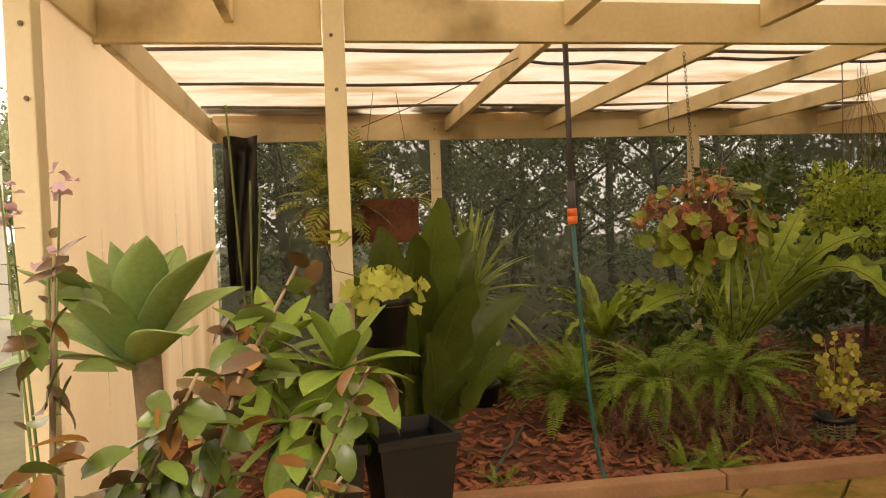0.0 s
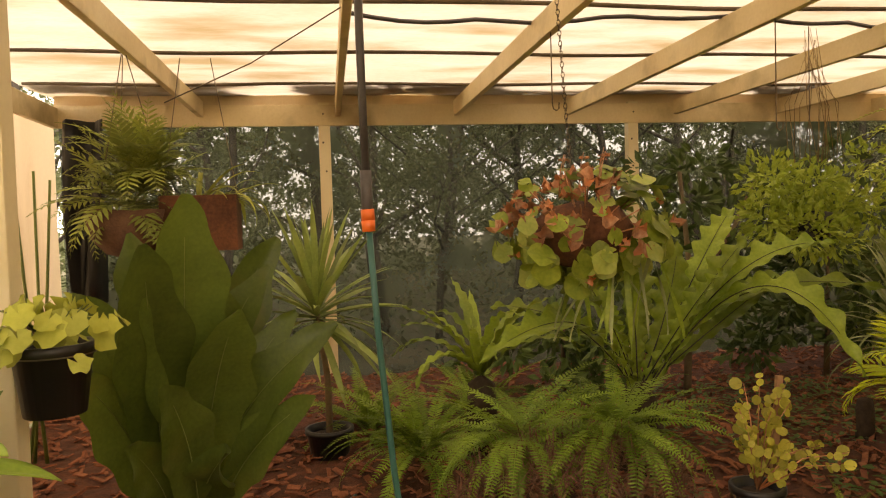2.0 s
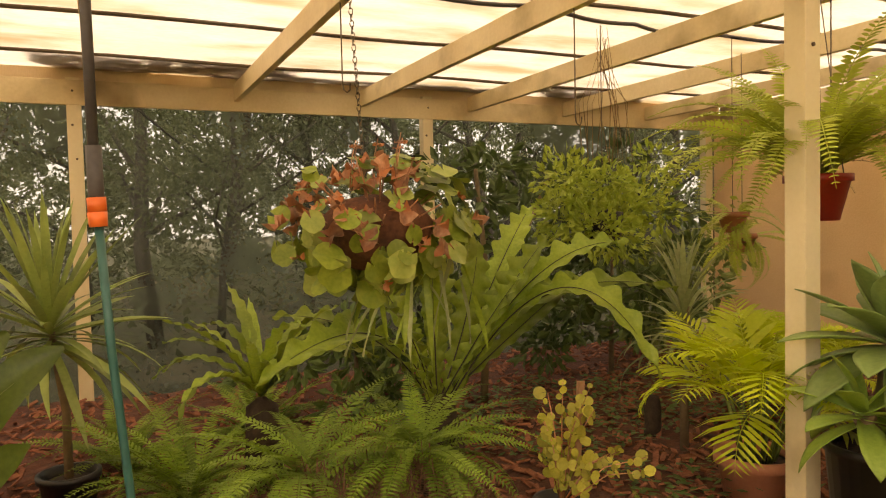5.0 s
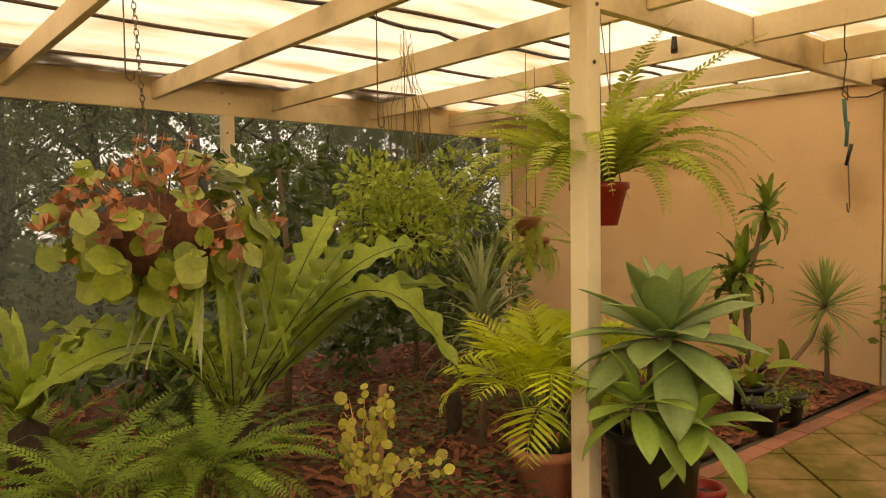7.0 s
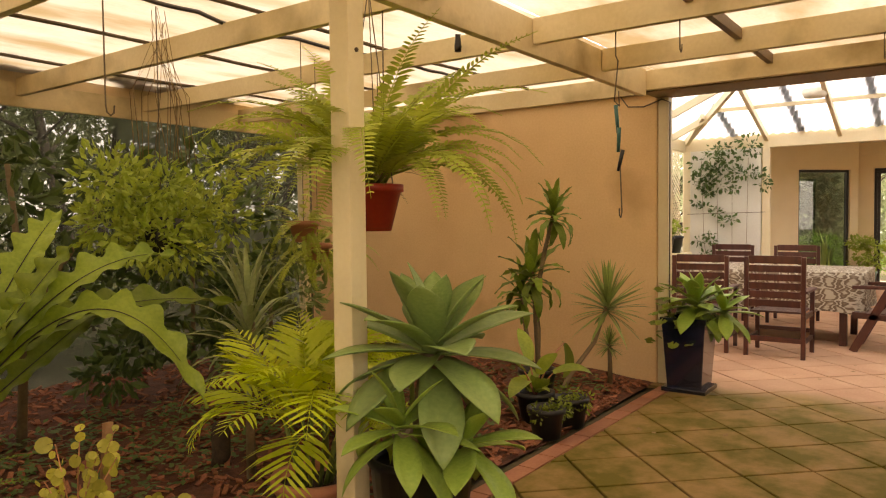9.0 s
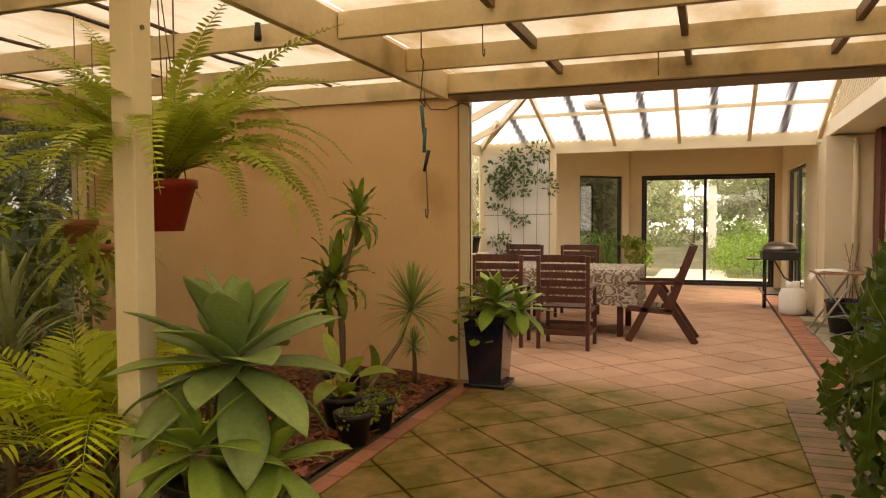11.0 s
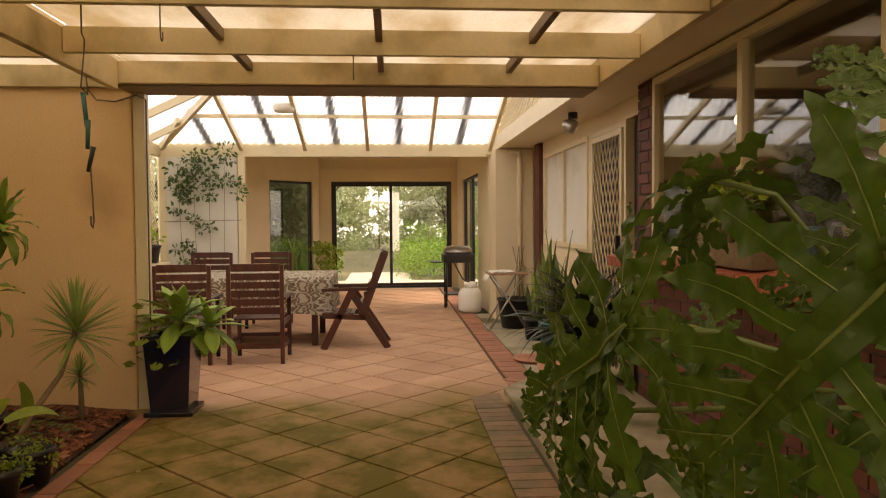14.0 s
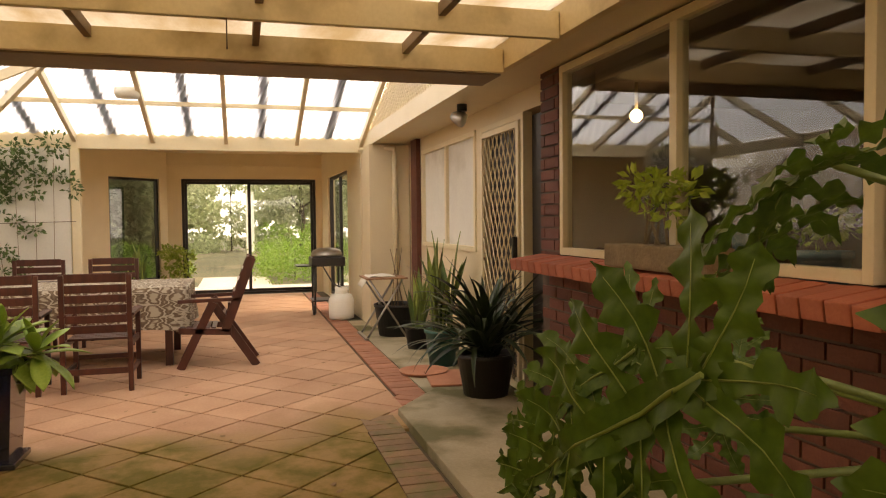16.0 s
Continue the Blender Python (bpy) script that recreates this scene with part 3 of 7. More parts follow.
# column at the far end of the eave with a downpipe and a brick strip
bm = bmesh.new()
box(bm, 12.75, 13.42, RY + 0.01, 0.93, -0.02, 2.39)
bevelled(bm, 0.01)
structure("wall_column", bm, M["creamwall"], "cream rendered wall end", "wall")
bm = bmesh.new()
box(bm, 12.15, 12.45, RY + 0.005, RY + 0.06, 0, 2.5)
structure("brick_strip", bm, M["brick"], "narrow strip of dark brick", "wall")
bm = bmesh.new()
tube(bm, [(13.3, 0.95, 2.36), (12.8, 0.75, 2.35), (12.70, 0.6, 2.33), (12.70, 0.6, 2.2), (12.70, 0.6, 0.05)], 0.035, 8)
tagged(part("downpipe", bm, M["creampaint"]), "cream downpipe on the rendered wall", "downpipe")


def frame_box(name, x0, x1, z0, z1, y, w, d, material, parent):
    for nm, a in ((name, (x0, x0 + w, z0, z1)), (name, (x1 - w, x1, z0, z1)), (name, (x0 + w, x1 - w, z1 - w, z1)), (name, (x0 + w, x1 - w, z0, z0 + w))):
        b = bmesh.new()
        box(b, a[0], a[1], y - d, y, a[2], a[3])
        bevelled(b, 0.003)
        part(nm, b, material, parent)


# kitchen window
window_1 = tagged(new("window_1"), "wide cream-framed kitchen window with one mullion", "window", "", "structure")
frame_box("window_frame", WX0, WX1, WZ0, WZ1, HY + 0.02, 0.048, 0.07, M["creampaint"], window_1)
b = bmesh.new()
box(b, 6.46, 6.52, HY - 0.05, HY + 0.02, WZ0 + 0.048, WZ1 - 0.048)
bevelled(b, 0.003)
part("mullion", b, M["creampaint"], window_1)
for x0, x1 in ((WX0 + 0.048, 6.46), (6.52, WX1 - 0.048)):
    b = bmesh.new()
    box(b, x0, x1, HY - 0.02, HY - 0.014, WZ0 + 0.048, WZ1 - 0.048)
    p = part("pane", b, M["glass"], window_1)
    p.visible_shadow = False

# security door with a diamond lattice, and the dark sliding pane beside it
door_1 = tagged(new("door_1"), "cream security door with a tan diamond lattice", "door", "", "structure")
DX0, DX1 = 8.76, 9.70
frame_box("door_frame", DX0 - 0.06, DX1 + 0.06, 0.0, 2.23, RY + 0.03, 0.05, 0.08, M["creampaint"], door_1)
frame_box("leaf_frame", DX0, DX1, 0.02, 2.17, RY + 0.05, 0.05, 0.035, M["creampaint"], door_1)
b = bmesh.new()
nx = 8
step = (DX1 - DX0 - 0.1) / nx
for s in (1, -1):
    for i in range(-26, nx + 26):
        x0, z0 = DX0 + 0.05 + i * step, 0.07
        x1, z1 = x0 + s * 2.05 * 0.55, 2.12
        f0, f1 = 0.0, 1.0
        lo, hi = DX0 + 0.05, DX1 - 0.05
        if x1 != x0:
            fa, fb = (lo - x0) / (x1 - x0), (hi - x0) / (x1 - x0)
            f0, f1 = max(0, min(fa, fb)), min(1, max(fa, fb))
        if f1 - f0 > 0.02:
            tube(b, [(x0 + (x1 - x0) * f0, RY + 0.035 + s * 0.003, z0 + (z1 - z0) * f0), (x0 + (x1 - x0) * f1, RY + 0.035 + s * 0.003, z0 + (z1 - z0) * f1)], 0.006, 4)
part("lattice", b, M["timber"], door_1, "tan diamond lattice")
b = bmesh.new()
box(b, DX0 + 0.012, DX0 + 0.045, RY + 0.051, RY + 0.09, 1.0, 1.25)
bevelled(b, 0.006)
part("handle", b, M["dark"], door_1, "black door handle")
# dark sheet added behind the lattice for the shade in the doorway
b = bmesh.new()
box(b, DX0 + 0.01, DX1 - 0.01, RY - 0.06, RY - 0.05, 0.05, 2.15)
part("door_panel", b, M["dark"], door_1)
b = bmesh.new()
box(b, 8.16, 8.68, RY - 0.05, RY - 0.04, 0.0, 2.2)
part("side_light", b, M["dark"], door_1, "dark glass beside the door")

window_2 = tagged(new("window_2"), "cream sliding window with white blinds behind", "window", "", "structure")
frame_box("window_frame", 9.95, 12.05, 1.08, 2.24, RY + 0.02, 0.05, 0.07, M["creampaint"], window_2)
b = bmesh.new()
box(b, 10.97, 11.03, RY - 0.03, RY + 0.015, 1.13, 2.19)
part("mullion", b, M["creampaint"], window_2)
for x0, x1 in ((10.0, 10.97), (11.03, 12.0)):
    b = bmesh.new()
    box(b, x0, x1, RY - 0.03, RY - 0.02, 1.13, 2.19)
    part("blind", b, M["white"], window_2, "white roller blind")

# ---------------------------------------------------------------- glazed patio beyond: walls, plates, pitched clear roof
PX, SL = 13.48, 0.33
PY0, PY1 = 0.9, 5.75
beam("patio_plate", PX - 0.05, PX, PY0, PY1, 2.34, 2.50, M["creampaint"], "cream plate carrying the clear roof")
beam("patio_plate", 8.3, PX - 0.06, PY1 - 0.06, PY1, 2.34, 2.50, M["creampaint"], "cream plate carrying the clear roof")


def roofz(x):
    return 2.50 + (PX - x) * SL


def clear_roof(quad):
    bm = bmesh.new()
    n = 40
    a, b, c, d = [Vector(q) for q in quad]
    rows = []
    for i in range(n * 2 + 1):
        f = i / (n * 2)
        off = Vector((0, 0, 0.012 * (1 if i % 2 else -1)))
        rows.append([bm.verts.new(a.lerp(b, f) + off), bm.verts.new(d.lerp(c, f) + off)])
    for r, s in zip(rows, rows[1:]):
        bm.faces.new((r[0], s[0], s[1], r[1]))
    return structure("clear_roof", bm, M["poly"], "clear corrugated roof sheets, milky in the daylight", "roof")


RT = 9.9
zt = roofz(RT)
clear_roof(((PX, PY0, 2.53), (PX, PY1, 2.53), (RT, 3.2, zt + 0.03), (RT, PY0, zt + 0.03)))
clear_roof(((PX, PY1, 2.53), (8.3, PY1, 2.53), (RT, 3.2, zt + 0.03), (RT, 3.2, zt + 0.03)))
clear_roof(((8.28, PY1, 2.66), (8.28, PY0, 2.66), (RT, PY0, zt + 0.03), (RT, 3.2, zt + 0.03)))


def bar(name, a, b, w, d, material, label, thing_kind="structure"):
    a, b = Vector(a), Vector(b)
    dr = b - a
    bm = bmesh.new()
    box(bm, -w / 2, w / 2, -d / 2, d / 2, 0, dr.length)
    q = dr.to_track_quat("Z", "Y").to_matrix().to_4x4()
    ob = structure(name, bm, material, label, "beam")
    ob.matrix_basis = Matrix.Translation(a) @ q
    return ob


for y in (0.92, 1.80, 2.72, 3.63, 4.55):
    top = RT if y < 3.2 else RT + (PX - RT) * (y - 3.2) / (PY1 - 3.2)
    bar("patio_rafter", (PX - 0.02, y, 2.46), (top, y, roofz(top) - 0.04), 0.05, 0.09, M["creampaint"], "cream rafter of the clear roof")
bar("hip_rafter", (PX - 0.02, PY1 - 0.03, 2.46), (RT, 3.2, zt - 0.04), 0.05, 0.09, M["creampaint"], "cream hip rafter of the clear roof")
for y in (1.36, 2.26, 3.17, 4.1, 5.0):
    top = RT if y < 3.2 else RT + (PX - RT) * (y - 3.2) / (PY1 - 3.2)
    bar("roof_strip", (PX, y, 2.56), (top, y, roofz(top) + 0.06), 0.10, 0.02, M["pipe"], "grey strip lying over the clear roof")
for x in (12.55, 11.6, 10.7):
    y1 = 3.2 + (PY1 - 3.2) * (x - RT) / (PX - RT)
    bar("purlin", (x, PY0, roofz(x) - 0.01), (x, y1, roofz(x) - 0.01), 0.04, 0.05, M["creampaint"], "cream purlin under the clear roof")
for x in (9.2, 10.4, 11.6, 12.7):
    bar("patio_rafter", (x, PY1 - 0.03, 2.46), (max(x, RT) if x > RT else RT, 3.2 + (PY1 - 3.2) * max(0, x - RT) / (PX - RT), roofz(max(x, RT)) - 0.04), 0.05, 0.09, M["creampaint"], "cream rafter of the clear roof")
bar("tie_brace", (13.2, 5.6, 2.45), (12.6, 5.2, 2.75), 0.05, 0.08, M["creampaint"], "cream timber brace")

# lattice gable over the eave
bm = bmesh.new()
for s in (1, -1):
    for i in range(70):
        x0 = 8.0 + i * 0.085
        pts = []
        for k in range(60):
            x, z = x0 + s * k * 0.03, 2.59 + k * 0.03
            if 8.4 < x < PX - 0.1 and z < min(roofz(x), zt) - 0.03:
                pts.append((x, 0.865 + s * 0.004, z))
        if len(pts) > 1:
            a, b = pts[0], pts[-1]
            dx = Vector((0.012, 0, 0))
            vs = [bm.verts.new(Vector(a) - dx), bm.verts.new(Vector(a) + dx), bm.verts.new(Vector(b) + dx), bm.verts.new(Vector(b) - dx)]
            bm.faces.new(vs)
thicken(bm, 0.006)
structure("lattice_gable", bm, M["creampaint"], "cream diagonal lattice filling the gable", "lattice")

bm = bmesh.new()
tri_ = [(8.4, 2.585), (PX - 0.15, 2.585), (RT, zt - 0.04), (8.4, zt - 0.04)]
bm.faces.new([bm.verts.new((x, 0.80, z)) for x, z in tri_])
thicken(bm, 0.02)
structure("gable_board", bm, M["creamwall"], "cream boarding behind the gable lattice", "wall")

# side wall: lattice panel and pale panels
bm = bmesh.new()
box(bm, 8.3, 13.45, PY1 - 0.02, PY1 + 0.04, -0.02, 0.5)
structure("wall_side", bm, M["creamwall"], "low cream wall under the lattice", "wall")
bm = bmesh.new()
for s in (1, -1):
    for i in range(-30, 80):
        x0 = 8.3 + i * 0.075
        f = [k * 0.025 for k in range(75) if 8.32 < x0 + s * k * 0.025 < 13.4 and 0.5 + k * 0.025 < 2.33]
        if len(f) > 1:
            a, b = Vector((x0 + s * f[0], PY1 + s * 0.004, 0.5 + f[0])), Vector((x0 + s * f[-1], PY1 + s * 0.004, 0.5 + f[-1]))
            dx = Vector((0.013, 0, 0))
            bm.faces.new([bm.verts.new(q) for q in (a - dx, a + dx, b + dx, b - dx)])
thicken(bm, 0.008)
structure("lattice_wall", bm, M["creampaint"], "cream diagonal lattice screen", "lattice")
bm = bmesh.new()
box(bm, PX - 0.06, PX, 4.62, 5.62, 0, 2.34)
structure("wall_pale", bm, M["white"], "pale sunlit wall panel behind the climbing plant", "wall")
for y in (4.55, 5.67):
    bm = bmesh.new()
    box(bm, PX - 0.07, PX + 0.01, y - 0.05, y + 0.05, 0, 2.34)
    bevelled(bm)
    structure("patio_post", bm, M["creampaint"], "cream patio post", "post")

# far bay: angled window wall, sliding doors, right window
SX = 17.8
bm = bmesh.new()
box(bm, SX, SX + 0.15, 3.62, 3.95, 0, 2.7)
box(bm, SX, SX + 0.15, 1.0, 1.12, 0, 2.7)
box(bm, SX, SX + 0.15, 1.12, 3.62, 2.22, 2.7)
structure("wall_bay", bm, M["creampaint"], "cream wall round the sliding doors", "wall")
bm = bmesh.new()
box(bm, SX - 0.04, SX, 1.0, 3.95, 2.46, 2.52)
structure("trim", bm, M["creampaint"], "cream picture rail over the doors", "trim")


def wall_with_hole(name, p0, p1, h, hole, z0, z1, material, label, th=0.12):
    """A wall from p0 to p1 with one window opening between the shares hole[0] and hole[1] of its length."""
    p0, p1 = Vector((*p0, 0)), Vector((*p1, 0))
    L = (p1 - p0).length
    a, b = hole[0] * L, hole[1] * L
    bm = bmesh.new()
    for q in ((0, a, 0, h), (b, L, 0, h), (a, b, 0, z0), (a, b, z1, h)):
        if q[1] - q[0] > 0.001 and q[3] - q[2] > 0.001:
            box(bm, q[0], q[1], 0, th, q[2], q[3])
    ob = structure(name, bm, material, label, "wall")
    ob.matrix_basis = Matrix.Translation(p0) @ Matrix.Rotation(math.atan2(p1.y - p0.y, p1.x - p0.x), 4, "Z")
    return ob, L


def dark_window(name, wall, L, hole, z0, z1, label, mull, glass="glass"):
    w = tagged(new(name), label, "window", "", "structure")
    w.matrix_basis = wall.matrix_basis
    a, b = hole[0] * L + 0.002, hole[1] * L - 0.002
    frame_box("window_frame", a, b, z0 + 0.002, z1 - 0.002, 0.08, 0.045, 0.06, M["dark"], w)
    for x in mull:
        q = bmesh.new()
        box(q, a + (b - a) * x - 0.02, a + (b - a) * x + 0.02, 0.025, 0.075, z0 + 0.047, z1 - 0.047)
        part("mullion", q, M["dark"], w)
    q = bmesh.new()
    box(q, a + 0.045, b - 0.045, 0.045, 0.05, z0 + 0.047, z1 - 0.047)
    part("pane", q, M[glass], w).visible_shadow = False
    return w


wl_, L1 = wall_with_hole("wall_bay_left", (SX - 0.01, 3.95), (15.2, 6.3), 2.7, (0.05, 0.36), 0.35, 2.2, M["creampaint"], "cream angled wall of the bay")
dark_window("window_3", wl_, L1, (0.05, 0.36), 0.35, 2.2, "tall dark-framed fixed window", (), "dim_view")
wr_, L2 = wall_with_hole("wall_bay_right", (13.45, 0.93), (SX, 1.0), 2.7, (0.27, 0.80), 0.05, 2.2, M["creampaint"], "cream side wall of the bay")
wr_.matrix_basis = wr_.matrix_basis @ pose(0, -0.12, 0)
dark_window("window_4", wr_, L2, (0.27, 0.80), 0.05, 2.2, "dark-framed sliding window", (0.5,))
bm = bmesh.new()
box(bm, PX + 0.005, SX + 0.2, 0.7, 6.4, 2.7, 2.76)
structure("ceiling_bay", bm, M["creampaint"], "cream bay ceiling", "ceiling")
bm = bmesh.new()
box(bm, PX + 0.01, PX + 0.08, 0.93, 6.3, 2.345, 2.69)
structure("bay_lintel", bm, M["creampaint"], "cream lintel where the bay begins", "lintel")
door_2 = tagged(new("door_2"), "black-framed glass sliding doors to the garden", "door", "", "structure")
door_2.matrix_basis = pose(SX + 0.1, 1.12, 0, 0, 0, 90)
frame_box("door_frame", 0.002, 2.498, 0.0, 2.218, 0.06, 0.05, 0.09, M["dark"], door_2)
for x0, x1, y in ((1.24, 2.45, 0.035), (0.05, 1.30, 0.0)):
    frame_box("leaf_frame", x0, x1, 0.05, 2.17, y, 0.05, 0.03, M["dark"], door_2)
    b = bmesh.new()
    box(b, x0 + 0.05, x1 - 0.05, y - 0.018, y - 0.012, 0.1, 2.12)
    part("pane", b, M["glass"], door_2).visible_shadow = False
b = bmesh.new()
tube(b, [(0.09, 0.06, 0.95), (0.09, 0.11, 0.97), (0.09, 0.11, 1.13), (0.09, 0.06, 1.15)], 0.012, 6)
part("handle", b, M["dark"], door_2, "black pull handle")


# ---------------------------------------------------------------- plant building blocks
def agave_w(t):
    return (0.42 + 0.58 * math.sin(min(1, t / 0.62) * math.pi / 2)) * (1 if t < 0.62 else max(0.0, 1 - ((t - 0.62) / 0.38) ** 1.7))


def blade_w(t):
    return max(0.0, math.sin(math.pi * min(1, 0.12 + 0.88 * t)) ** 0.7) if t < 1 else 0.0


def strap_w(t):
    return min(1, 0.55 + t * 1.5) * (1 if t < 0.6 else max(0.0, 1 - ((t - 0.6) / 0.4) ** 1.6))


def nest_w(t):
    return min(1, 0.15 + t * 1.35) * (1 if t < 0.62 else max(0.0, 1 - ((t - 0.62) / 0.38) ** 1.8))


def leaf(name, material, L, W, droop, prof, n=10, fold=0.15, wave=0.0, wf=7.0, power=1.4, thick=0.0, twist=0.0, cross=1):
    """A leaf along +y, its face up, bending down by droop (radians) towards the tip."""
    bm = bmesh.new()
    p, rows, ph = Vector((0, 0, 0)), [], u(0, 6)
    for i in range(n + 1):
        t = i / n
        a = -droop * t ** power
        d = Vector((0, math.cos(a), math.sin(a)))
        nn = Vector((0, -math.sin(a), math.cos(a)))
        w = W * prof(t) / 2
        sd = Vector((math.cos(twist * t), 0, math.sin(twist * t)))
        row = []
        for k in range(-cross, cross + 1):
            f = k / cross
            wv = wave * math.sin(wf * t * 6.283 + ph + (2.0 if f < 0 else 0)) * f * f
            row.append(bm.verts.new(p + sd * (w * f) + nn * (fold * w * abs(f) + wv)))
        rows.append(row)
        p = p + d * (L / n)
    for r, s in zip(rows, rows[1:]):
        for k in range(2 * cross):
            bm.faces.new((r[k], r[k + 1], s[k + 1], s[k])).smooth = True
    bmesh.ops.remove_doubles(bm, verts=bm.verts[:], dist=1e-5)
    if thick:
        thicken(bm, thick)
    return mesh_of(name, bm, material)


def arc_leaf(parent, name, material, pts, W, prof, n=26, fold=0.2, wave=0.0, wf=6.0, lean=(0, 0, 1), rib=None):
    """A leaf as a part: its midrib bends along a smooth arc through base, knee and tip, its face turned towards lean."""
    a, k, c = (Vector(q) for q in pts)
    b = 2 * k - (a + c) / 2
    up, ph = Vector(lean).normalized(), u(0, 6)
    bm, rows, line = bmesh.new(), [], []
    for i in range(n + 1):
        t = i / n
        q = a * (1 - t) ** 2 + b * 2 * t * (1 - t) + c * t * t
        d = ((b - a) * (1 - t) + (c - b) * t).normalized()
        sd = d.cross(up)
        sd = (sd if sd.length > 0.05 else d.orthogonal()).normalized()
        nn = sd.cross(d)
        w = W * prof(t) / 2
        row = []
        for j in range(-3, 4):
            f = j / 3
            wv = wave * math.sin(wf * t * 6.283 + ph + (2.0 if f < 0 else 0)) * abs(f) ** 2.5
            row.append(bm.verts.new(q + sd * (w * f * (1 + 9 * wv)) + nn * (fold * w * abs(f) ** 1.3 + wv)))
        rows.append(row)
        line.append(q + nn * 0.003)
    for r, s in zip(rows, rows[1:]):
        for j in range(6):
            bm.faces.new((r[j], r[j + 1], s[j + 1], s[j])).smooth = True
    ob = part(name, bm, material, parent)
    if rib:
        bm = bmesh.new()
        tube(bm, line[: int(n * 0.9)], 0.0045, 5, 0.001)
        part("rib", bm, rib, ob)
    return ob


def frond(name, material, L, pl, droop, pairs, pw=0.3, lift=0.25, sweep=0.35, taper=0.55, stalk=0.12):
    """A fern or palm frond: a thin rib with pairs of leaflets."""
    bm = bmesh.new()
    pts, p, n = [], Vector((0, 0, 0)), 24
    dirs = []
    for i in range(n + 1):
        a = -droop * (i / n) ** 1.4
        d = Vector((0, math.cos(a), math.sin(a)))
        pts.append(p.copy())
        dirs.append(d)
        p += d * L / n
    tube(bm, pts[::3], 0.004 * L + 0.001, 4, 0.001)
    for k in range(pairs):
        t = stalk + (1 - stalk) * k / pairs
        i = min(n - 1, int(t * n))
        q = pts[i].lerp(pts[i + 1], t * n - i)
        d = dirs[i]
        up = Vector((1, 0, 0)).cross(d)
        ln = pl * min(1, (t - stalk) / 0.12 + 0.45) * (1 - max(0, t - taper) / (1 - taper) * 0.88) * u(0.9, 1.08)
        for s in (-1, 1):
            o = (Vector((s, 0, 0)) + d * (sweep + u(-0.08, 0.08)) + up * (lift + u(-0.15, 0.1))).normalized()
            w = d * (ln * pw / 2)
            near, far = q + o * ln * 0.22, q + o * ln * 0.68 - up * ln * 0.07
            tip = q + o * ln - up * ln * 0.22
            a, b = bm.verts.new(q), bm.verts.new(tip)
            c, e = bm.verts.new(near - w), bm.verts.new(near + w)
            g, h = bm.verts.new(far - w * 0.75), bm.verts.new(far + w * 0.75)
            bm.faces.new((a, c, e))
            bm.faces.new((c, g, h, e))
            bm.faces.new((g, b, h))
    return mesh_of(name, bm, material)


def disc_leaf(name, material, r, notch=0.25, cup=0.15, n=12, lobes=0, wob=0.05):
    """A round, slightly cupped leaf, its stalk at the origin, spreading along +y."""
    bm = bmesh.new()
    c = bm.verts.new((0, r * 0.35, 0.0))
    ring = []
    for k in range(n + 1):
        a = -math.pi / 2 + notch + (2 * math.pi - 2 * notch) * k / n
        rr = r * (1 + wob * math.sin(a * 5 + r * 50) + (0.12 * math.cos(a * lobes) if lobes else 0))
        ring.append(bm.verts.new((rr * math.cos(a), r * 0.55 + rr * math.sin(a), cup * r * (0.5 + 0.7 * math.sin(a * 3)))))
    for a, b in zip(ring, ring[1:]):
        bm.faces.new((c, a, b)).smooth = True
    return mesh_of(name, bm, material)


def put(parent, name, me, x, y, z, az, el, s=1.0, roll=0.0):
    """A leaf as a part: growing towards azimuth az (degrees from +y, anticlockwise) at elevation el."""
    m = Matrix.Translation((x, y, z)) @ Euler((radians(el), 0, radians(az)), "XYZ").to_matrix().to_4x4() @ Euler((0, radians(roll), 0)).to_matrix().to_4x4() @ Matrix.Diagonal((s, s, s, 1))
    return piece(name, me, parent, m)


def face(parent, name, me, p, nrm, spin=0.0, s=1.0):
    """A leaf as a part, its upper side facing nrm, its tip hanging down, turned by spin degrees."""
    nn = Vector(nrm).normalized()
    d = Vector((0, 0, -1)) - nn * -nn.z
    d = (d if d.length > 0.05 else Vector((0, -1, 0))).normalized()
    d = Matrix.Rotation(radians(spin), 3, nn) @ d
    m = Matrix.Translation(p) @ Matrix((d.cross(nn), d, nn)).transposed().to_4x4() @ Matrix.Diagonal((s, s, s, 1))
    return piece(name, me, parent, m)


def round_pot(parent, r0, r1, h, material, z=0.0, rim=0.02, soil=True, name="pot"):
    bm = bmesh.new()
    lathe(bm, [(0.001, 0.0), (r0, 0.0), (r1, h - rim * 1.6), (r1 + rim * 0.6, h - rim * 1.5), (r1 + rim * 0.6, h), (r1 - 0.008, h), (r1 - 0.02, h - 0.04)], 28, z)
    p = part(name, bm, material, parent)
    if soil:
        bm = bmesh.new()
        lathe(bm, [(r1 - 0.012, h - 0.045), (r1 * 0.5, h - 0.03), (0.001, h - 0.025)], 20, z)
        part("soil", bm, M["soil"], parent)
    return p


